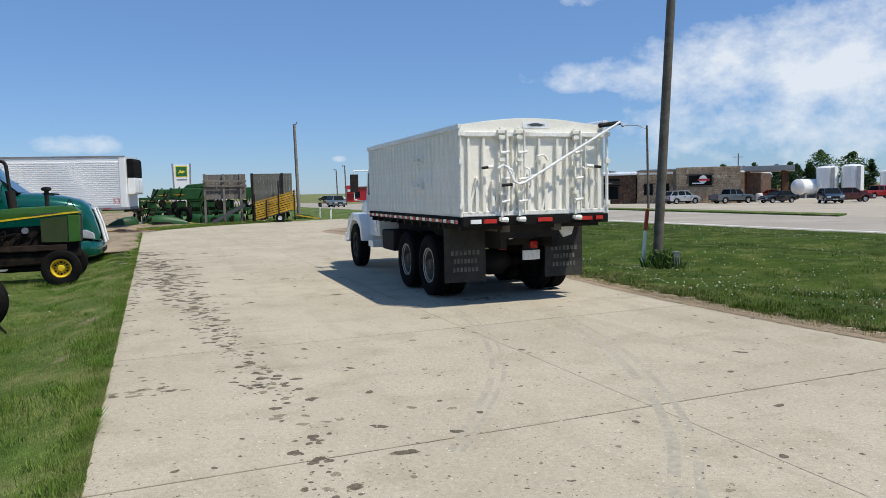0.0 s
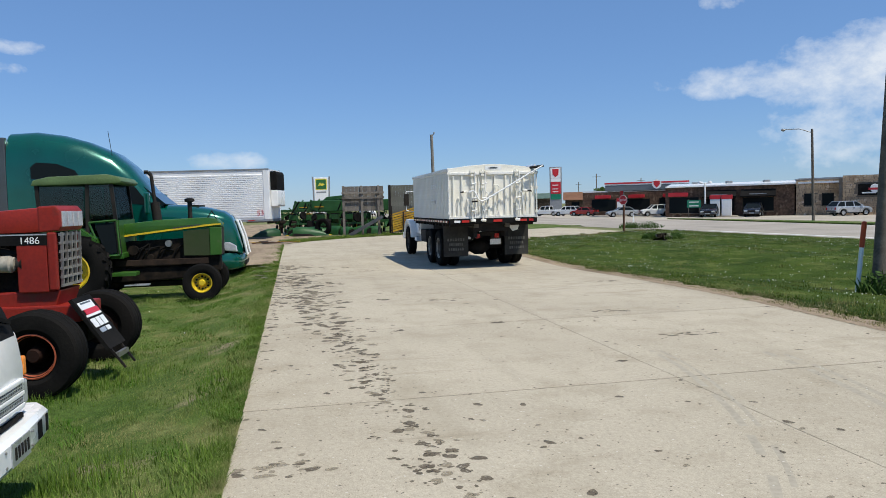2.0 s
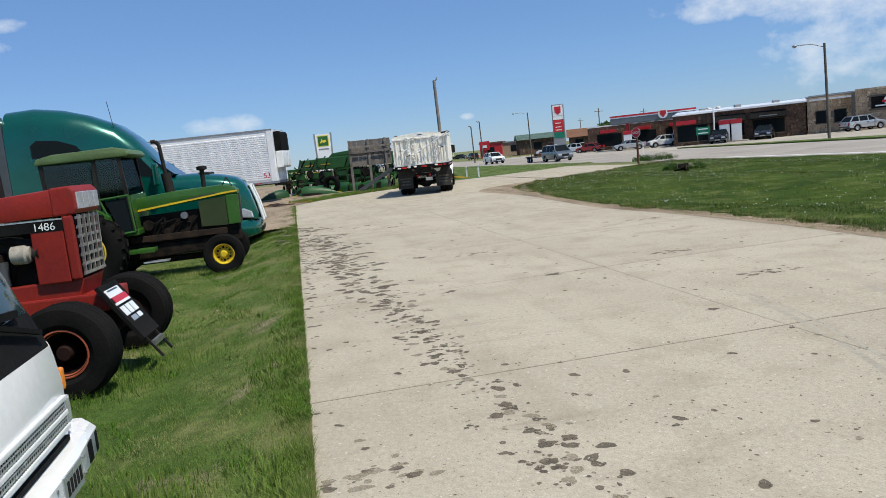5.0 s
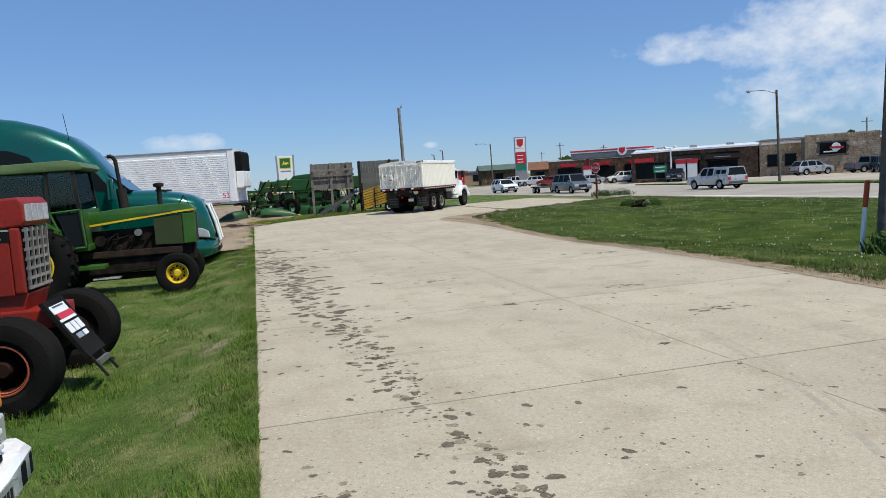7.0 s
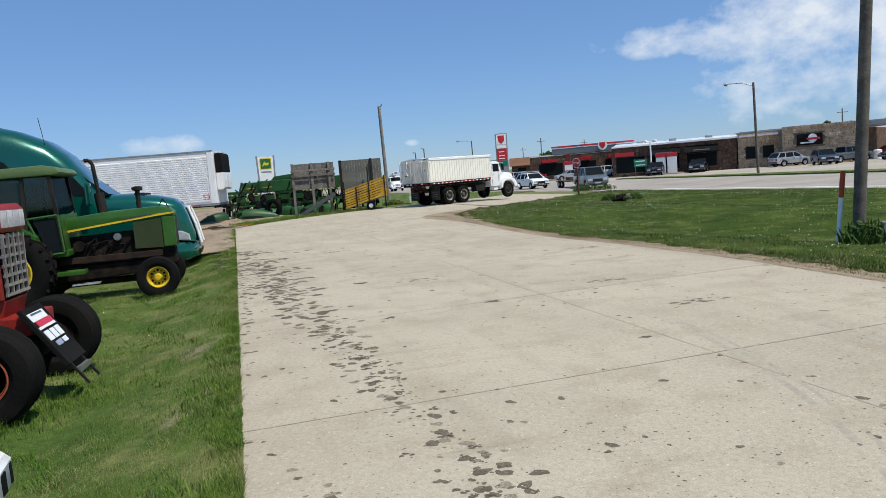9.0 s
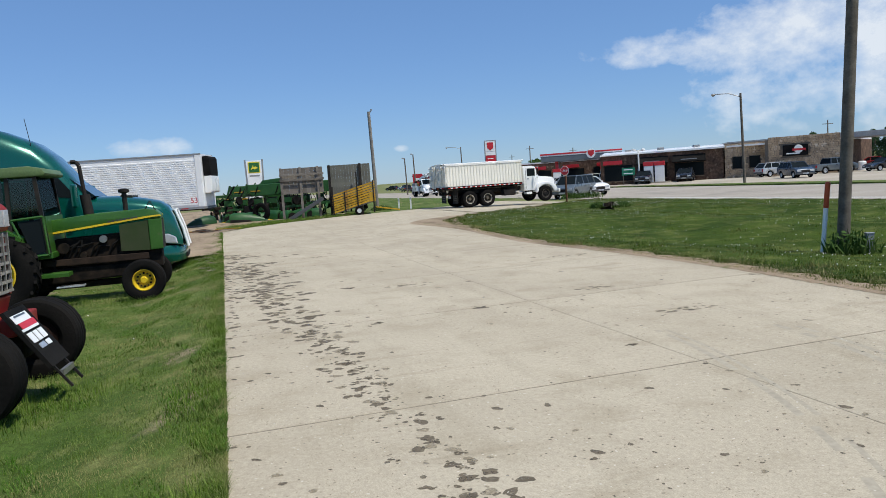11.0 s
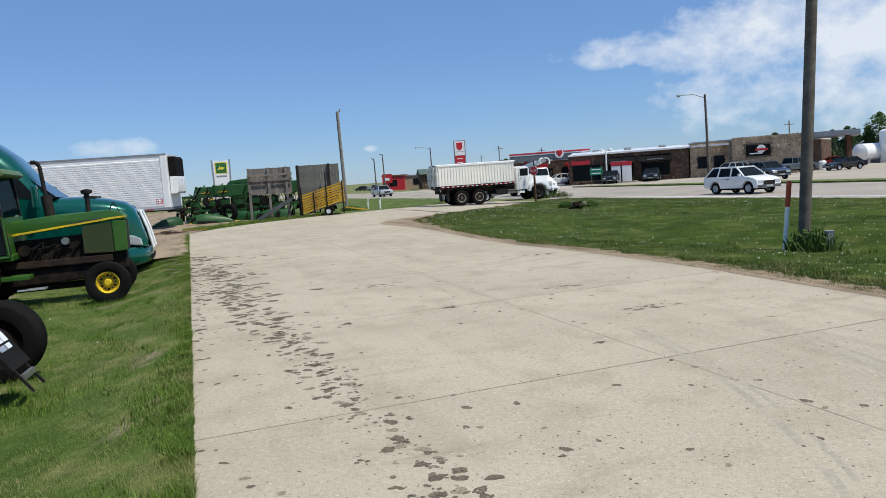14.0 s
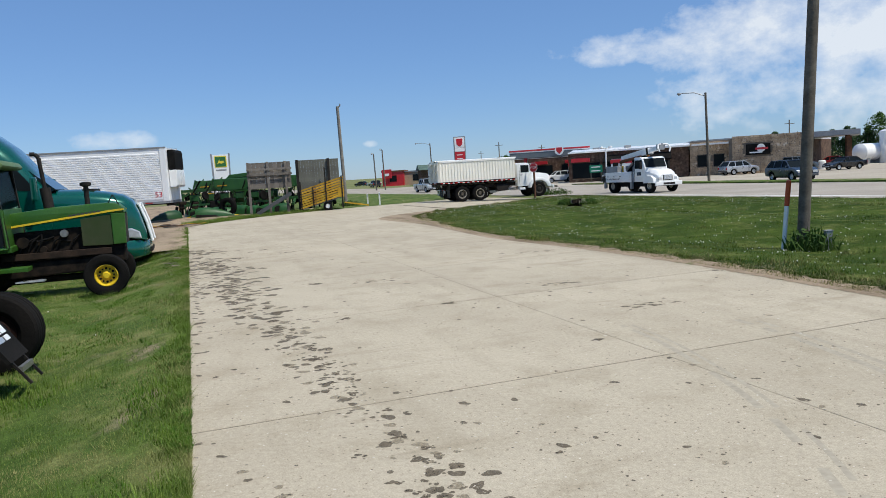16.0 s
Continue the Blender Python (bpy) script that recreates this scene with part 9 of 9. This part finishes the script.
def blade_mat(name, a, b, c, dry=(0.2, 0.21, 0.075)):
    m = bpy.data.materials.new(name)
    m.use_nodes = True
    nt = m.node_tree
    bs = nt.nodes["Principled BSDF"]
    g = nt.nodes.new("ShaderNodeNewGeometry")
    r = nt.nodes.new("ShaderNodeValToRGB")
    r.color_ramp.elements[0].color, r.color_ramp.elements[1].color = (*a, 1), (*c, 1)
    e = r.color_ramp.elements.new(0.6)
    e.color = (*b, 1)
    nt.links.new(g.outputs["Random Per Island"], r.inputs[0])
    # dry and lush patches
    tc = nt.nodes.new("ShaderNodeTexCoord")
    no = nt.nodes.new("ShaderNodeTexNoise")
    no.inputs["Scale"].default_value, no.inputs["Detail"].default_value = 0.9, 7.0
    nt.links.new(tc.outputs["Object"], no.inputs["Vector"])
    mr = nt.nodes.new("ShaderNodeMapRange")
    mr.inputs[1].default_value, mr.inputs[2].default_value = 0.47, 0.62
    nt.links.new(no.outputs[0], mr.inputs[0])
    mx = nt.nodes.new("ShaderNodeMix")
    mx.data_type = "RGBA"
    nt.links.new(mr.outputs[0], mx.inputs[0])
    nt.links.new(r.outputs[0], mx.inputs[6])
    mx.inputs[7].default_value = (*dry, 1)
    nt.links.new(mx.outputs[2], bs.inputs["Base Color"])
    bs.inputs["Roughness"].default_value = 0.8
    bs.inputs["Specular IOR Level"].default_value = 0.1
    return m


def west_z(x, y, v):
    return 0.01 + 0.03 * np.clip((-0.5 - v) / 1.9, 0, 1) * (1 + 0.4 * turf_bumps(x, y)) - 0.33 * np.clip((-0.5 - v) / 1.5, 0, 1)


def pick_west(rng, n):
    v = -0.5 - rng.uniform(0, 1, n) ** 1.2 * 7.5
    s = -2 + 27 * rng.uniform(0, 1, n) ** 1.25
    s = np.where(s > 23.5, s + rng.exponential(1.2, n) * (rng.uniform(0, 1, n) < 0.6), s)
    near = rng.uniform(0, 1, n) < 0.12
    v = np.where(near, -0.46 - rng.exponential(0.06, n), v)
    x = DU.x * v + DW.x * s
    y = DU.y * v + DW.y * s
    # thin, bare places
    field = np.sin(x * 1.9 + 1.3 * np.sin(y * 1.1)) * np.sin(y * 1.6 + 1.7 * np.sin(x * 0.9)) + 0.5 * np.sin(x * 5.1 + y * 3.7)
    keep = (field < 0.75) | (rng.uniform(0, 1, n) < 0.25) | near
    x, y, v = x[keep], y[keep], v[keep]
    return np.stack([x, y, west_z(x, y, v)], 1)


def pick_east(rng, n):
    e = np.array(RIGHT_EDGE)
    k = rng.integers(6, len(e) - 2, n)
    f = rng.uniform(0, 1, n)
    p = e[k] * (1 - f)[:, None] + e[k + 1] * f[:, None]
    s = -14 + ((k + f) / (len(e) - 1)) * 53.5
    far_k = 1.0 + SINK / EYE.z
    q = np.stack([EYE.x + far_k * (HU.x * 22.75 + HW.x * s - EYE.x), EYE.y + far_k * (HU.y * 22.75 + HW.y * s - EYE.y)], 1)
    g = rng.uniform(0, 1, n) ** 1.3
    g = np.where(rng.uniform(0, 1, n) < 0.1, rng.exponential(0.012, n) + 0.012, np.maximum(g, 0.02))
    xy = p * (1 - g)[:, None] + q * g[:, None]
    fall = -SINK * np.clip((0.906 * xy[:, 0] + 0.423 * xy[:, 1] - 14.5) / 10.5, 0, 1)
    return np.stack([xy[:, 0], xy[:, 1], fall + 0.012 + np.minimum(1, g * 8) * (0.03 + 0.035 * turf_bumps(xy[:, 0], xy[:, 1]) + swale(xy[:, 0], xy[:, 1]))], 1)


spots()
dirt_edges()
M["blade_lush"] = blade_mat("blade_lush", (0.04, 0.085, 0.01), (0.125, 0.19, 0.032), (0.28, 0.31, 0.115), (0.3, 0.285, 0.12))
M["blade_deep"] = blade_mat("blade_deep", (0.026, 0.054, 0.005), (0.066, 0.104, 0.014), (0.175, 0.185, 0.055), (0.135, 0.143, 0.044))
blades("grass_west", "uneven green grass blades on the verge", pick_west, 900000, 0.012, 0.03, 0.003, 1, M["blade_lush"], lean=0.8, clump=0.55)
blades("grass_east", "uneven green grass blades beside the drive", pick_east, 300000, 0.01, 0.03, 0.006, 2, M["blade_deep"], clump=1.2)


def pick_tall(rng, n):
    """Coarser tufts standing over the mown turf."""
    p = pick_east(rng, n * 5)
    x, y = p[:, 0], p[:, 1]
    field = np.sin(x * 2.9 + 1.9 * np.sin(y * 1.7)) * np.sin(y * 2.3 + 1.6 * np.sin(x * 1.9)) + 0.5 * np.sin(x * 0.8 + y * 0.5) * np.sin(y * 0.9)
    return p[field > 0.62][:n]


M["blade_tuft"] = blade_mat("blade_tuft", (0.04, 0.085, 0.008), (0.09, 0.15, 0.02), (0.2, 0.215, 0.065), (0.24, 0.225, 0.09))
blades("tuft_grass", "coarse taller grass tufts in the mown verge", pick_tall, 60000, 0.03, 0.075, 0.007, 51, M["blade_tuft"], lean=0.6, clump=0.8)


RANK_SPOTS = [((-9.16, 17.29), -68, [(0.9, 0.0, 0.5), (0.98, -2.6, 0.8), (-0.9, 0.0, 0.5), (0.3, -1.2, 0.8)]), ((-6.83, 9.61), -73, [(1.0, 0.1, 0.6), (-1.0, 0.1, 0.6), (0.2, 0.7, 0.6), (0.2, -1.0, 0.8)]),
              ((-4.4, 6.2), -68, [(1.6, 0.1, 0.5), (0.8, 0.2, 0.5), (0.0, 0.15, 0.5), (0.1, -0.8, 0.5)]), ((-11.6, 21.9), -68, [(1.0, 0.1, 0.7), (0.2, 1.2, 0.5)])]


def pick_rank(rng, n):
    """Long grass that the mower left round wheels and bumpers."""
    rows = []
    per = n // sum(len(q[2]) for q in RANK_SPOTS)
    for (ox, oy), yaw, at in RANK_SPOTS:
        c, s = math.cos(radians(yaw)), math.sin(radians(yaw))
        for lx, ly, r in at:
            px, py = lx + rng.normal(0, r * 0.55, per), ly + rng.normal(0, r * 0.55, per)
            rows.append(np.stack([ox + c * px - s * py, oy + s * px + c * py], 1))
    xy = np.concatenate(rows)
    v = xy[:, 0] * DU.x + xy[:, 1] * DU.y
    keep = v < -0.9
    xy, v = xy[keep], v[keep]
    return np.stack([xy[:, 0], xy[:, 1], west_z(xy[:, 0], xy[:, 1], v)], 1)


M["blade_rank"] = blade_mat("blade_rank", (0.065, 0.125, 0.014), (0.11, 0.185, 0.026), (0.18, 0.235, 0.055), (0.15, 0.2, 0.05))
blades("rank_grass", "long uncut grass round parked wheels and bumpers", pick_rank, 16000, 0.04, 0.13, 0.004, 21, M["blade_rank"], lean=0.5, clump=0.5)


def pick_fringe(rng, n):
    """Uncut grass leaning over the edge of the drive."""
    s = -2 + 39 * rng.uniform(0, 1, n) ** 1.3
    thick = 0.035 + 0.05 * (1 + np.sin(s * 2.1 + 1.4 * np.sin(s * 0.9)))
    v = -0.475 - rng.exponential(1.0, n) * thick
    return np.stack([DU.x * v + DW.x * s, DU.y * v + DW.y * s, np.full(n, 0.0)], 1)


blades("edge_fringe", "lush uncut grass leaning over the drive edge", pick_fringe, 54000, 0.02, 0.05, 0.0035, 41, M["blade_rank"], lean=0.9)


def pick_straw(rng, n):
    e = np.array(RIGHT_EDGE)
    k = rng.integers(6, len(e) - 12, n)
    f = rng.uniform(0, 1, n)
    p = e[k] * (1 - f)[:, None] + e[k + 1] * f[:, None]
    d = e[k + 1] - e[k]
    nr = np.stack([d[:, 1], -d[:, 0]], 1) / np.hypot(d[:, 0], d[:, 1])[:, None]
    xy = p + nr * (0.1 + np.abs(rng.normal(0, 0.34, n)))[:, None]
    fall = -SINK * np.clip((0.906 * xy[:, 0] + 0.423 * xy[:, 1] - 14.5) / 10.5, 0, 1)
    return np.stack([xy[:, 0], xy[:, 1], fall + 0.02], 1)


M["blade_straw"] = blade_mat("blade_straw", (0.14, 0.15, 0.04), (0.26, 0.235, 0.095), (0.4, 0.34, 0.19), (0.36, 0.31, 0.17))
blades("dry_edge_grass", "dry straw coloured grass along the dirt edge", pick_straw, 24000, 0.008, 0.026, 0.005, 43, M["blade_straw"], lean=1.2)


def pick_bend(rng, n):
    e = np.array(FAR_EDGE)
    k = rng.integers(4, 22, n)
    f, g = rng.uniform(0, 1, n), rng.uniform(0, 1, n) ** 1.4
    p = e[k] * (1 - f)[:, None] + e[k + 1] * f[:, None]
    xy = p + np.stack([-0.72 * g * 2.6, 0.69 * g * 2.6], 1)
    return np.stack([xy[:, 0], xy[:, 1], np.full(n, 0.02)], 1)


blades("grass_bend", "short green grass under the planks and implements", pick_bend, 26000, 0.02, 0.09, 0.008, 31, M["blade_rank"], lean=0.7)


def pick_weeds(rng, n):
    p = pick_west(rng, n * 3)
    field = np.sin(p[:, 0] * 2.3 + 1.1 * np.sin(p[:, 1] * 1.7)) * np.sin(p[:, 1] * 2.1 + 1.4 * np.sin(p[:, 0] * 1.3)) + 0.4 * np.sin(p[:, 0] * 7 + p[:, 1] * 6)
    return p[field > 0.25][:n]


M["weed_leaf"] = blade_mat("weed_leaf", (0.04, 0.105, 0.01), (0.07, 0.16, 0.018), (0.12, 0.2, 0.035), (0.08, 0.15, 0.025))
blades("weed_leaves", "broad dark green weeds in the verge", pick_weeds, 80000, 0.015, 0.04, 0.007, 9, M["weed_leaf"], lean=1.0)


def flowers():
    rng = np.random.default_rng(5)
    base = pick_east(rng, 6500)
    e = np.array(RIGHT_EDGE)
    far_in = np.array([np.min(np.hypot(e[:, 0] - p[0], e[:, 1] - p[1])) for p in base]) > 1.0
    base = base[far_in]
    drift = np.sin(base[:, 0] * 1.1 + 1.6 * np.sin(base[:, 1] * 0.5)) * np.sin(base[:, 1] * 0.8 + 1.2 * np.sin(base[:, 0] * 0.6))
    base = base[(drift > 0.1) | (rng.uniform(0, 1, len(base)) < 0.3)]
    low = pick_west(rng, 160)
    low = low[low[:, 2] < -0.15]
    base = np.concatenate([base[:3200], low])
    bm = bmesh.new()
    for x, y, z in base:
        r, h = rng.uniform(0.006, 0.016), z + rng.uniform(0.025, 0.06)
        top, bot = bm.verts.new((x, y, h + r)), bm.verts.new((x, y, h - r))
        ring = [bm.verts.new((x + r * math.cos(a), y + r * math.sin(a), h)) for a in (0, 1.57, 3.14, 4.71)]
        for k in range(4):
            bm.faces.new((top, ring[k], ring[(k + 1) % 4]))
            bm.faces.new((bot, ring[(k + 1) % 4], ring[k]))
    tagged(part("clover_flowers", bm, M["flower"]), "small white clover flowers scattered in grass", "flowers", kind="stuff")


flowers()


# ---- motion ----
TRUCK_ROWS = [(0.0, 0.85, 12.1, 20), (0.75, -0.47, 15.9, 21.5), (1.5, -2.19, 19.6, 22), (2.5, -4.65, 25.0, 23), (3.2, -6.25, 28.7, 22.5), (4.3, -7.7, 33.3, 14), (5.5, -8.43, 36.9, 3), (7.0, -8.0, 41.4, -13),
              (9.0, -6.2, 44.9, -39), (10.7, -4.3, 45.8, -59), (12.5, -3.0, 46.2, -69), (14.2, -2.5, 46.4, -72), (16.0, -2.45, 46.4, -72)]
SUV_ROWS = [(0.0, -25.5, 116.2, 205), (5.5, -8.7, 80.1, 205), (7.0, -4.26, 70.6, 205), (9.0, -0.17, 61.8, 205), (12.0, 6.45, 47.66, 205), (13.4, 9.65, 40.8, 205), (14.0, 11.23, 37.4, 205), (14.5, 12.67, 34.33, 205), (15.2, 14.9, 29.5, 205), (16.0, 17.6, 23.7, 205)]
TOPPER_ROWS = [(0.0, 62.0, -62.0, 25), (6.1, 14.12, 40.68, 25), (6.5, 12.66, 43.81, 25), (6.9, 10.47, 48.5, 25), (7.3, 8.25, 53.2, 25), (7.7, 6.04, 58.0, 25), (8.5, 1.87, 66.9, 25), (12.0, -14.9, 102.8, 25), (16.0, -34.0, 143.8, 25)]
VAN_ROWS = [(0.0, -13.5, 90.4, 205), (5.3, -2.22, 66.2, 205), (7.0, 1.36, 58.55, 205), (8.2, 3.0, 55.2, 200), (9.0, 3.7, 53.6, 190), (9.7, 3.7, 52.3, 176), (10.7, 3.4, 50.4, 158), (12.0, 0.9, 48.9, 118), (13.2, -1.7, 48.4, 100), (14.2, -1.85, 48.5, 98), (16.0, -1.9, 48.5, 98)]
BLUE_ROWS = [(0.0, 33.0, 62.0, 165), (9.0, 24.5, 66.5, 172), (12.0, 20.3, 58.5, 190), (13.4, 19.6, 56.2, 192), (14.8, 18.9, 52.0, 190), (16.0, 18.4, 48.6, 190)]
BUCKET_ROWS = [(0.0, -54.6, 178.4, 205), (9.0, -18.4, 100.9, 205), (12.0, -6.2, 74.7, 205), (14.4, 3.8, 53.3, 205), (14.8, 4.7, 51.4, 205), (15.2, 5.74, 49.2, 205), (15.7, 7.17, 46.1, 205), (16.0, 7.97, 44.4, 205)]
FAR_ROWS = [(0.0, -57.5, 184.7, 205), (14.5, -10.9, 84.8, 205), (16.0, -6.1, 74.5, 205)]


def far_rows(rows):
    return [(t, *far_xy(x, y), a) for t, x, y, a in rows]


def drive_thing(ob, wheels, rows):
    walk(ob, [(t, pose(x, y, drop(x, y) + 0.006, 0, 0, a)) for t, x, y, a in rows])
    way = [0.0]
    for (t0, xa, ya, _), (t1, xb, yb, _) in zip(rows, rows[1:]):
        way.append(way[-1] + math.hypot(xb - xa, yb - ya))
    for w, r, at in wheels:
        steps, last = [], None
        for k in range(481):
            t = k / 30
            ang = math.degrees(np.interp(t, [q[0] for q in rows], way) / r)
            if last is None or ang - last > 50 or k == 480:
                steps.append((t, pose(*at, -ang)))
                last = ang
        walk(w, steps)


def towed(rows, back):
    """The path of a trailer that follows a hitch behind rows."""
    out = []
    for t, x, y, a in rows:
        c = radians(a)
        hx, hy = x + math.sin(c) * back, y - math.cos(c) * back
        out.append([t, hx, hy, a])
    for k in range(len(out)):
        out[k][3] = (out[max(k - 1, 0)][3] + out[k][3]) / 2
    return [tuple(q) for q in out]


def motions():
    drive_thing(truck, truck_wheels, [(t, *sunk((x, y)), a) for t, x, y, a in TRUCK_ROWS])
    drive_thing(suv_ob, suv_wheels, far_rows(SUV_ROWS))
    drive_thing(topper_ob, topper_wheels, far_rows(TOPPER_ROWS))
    drive_thing(van_ob, van_wheels, far_rows(VAN_ROWS))
    drive_thing(trailer_ob, trailer_wheels, towed(far_rows(VAN_ROWS), 3.2))
    drive_thing(blue_ob, blue_wheels, far_rows(BLUE_ROWS))
    drive_thing(bucket_ob, bucket_wheels, far_rows(BUCKET_ROWS))
    drive_thing(far_ob, far_wheels, far_rows(FAR_ROWS))


motions()
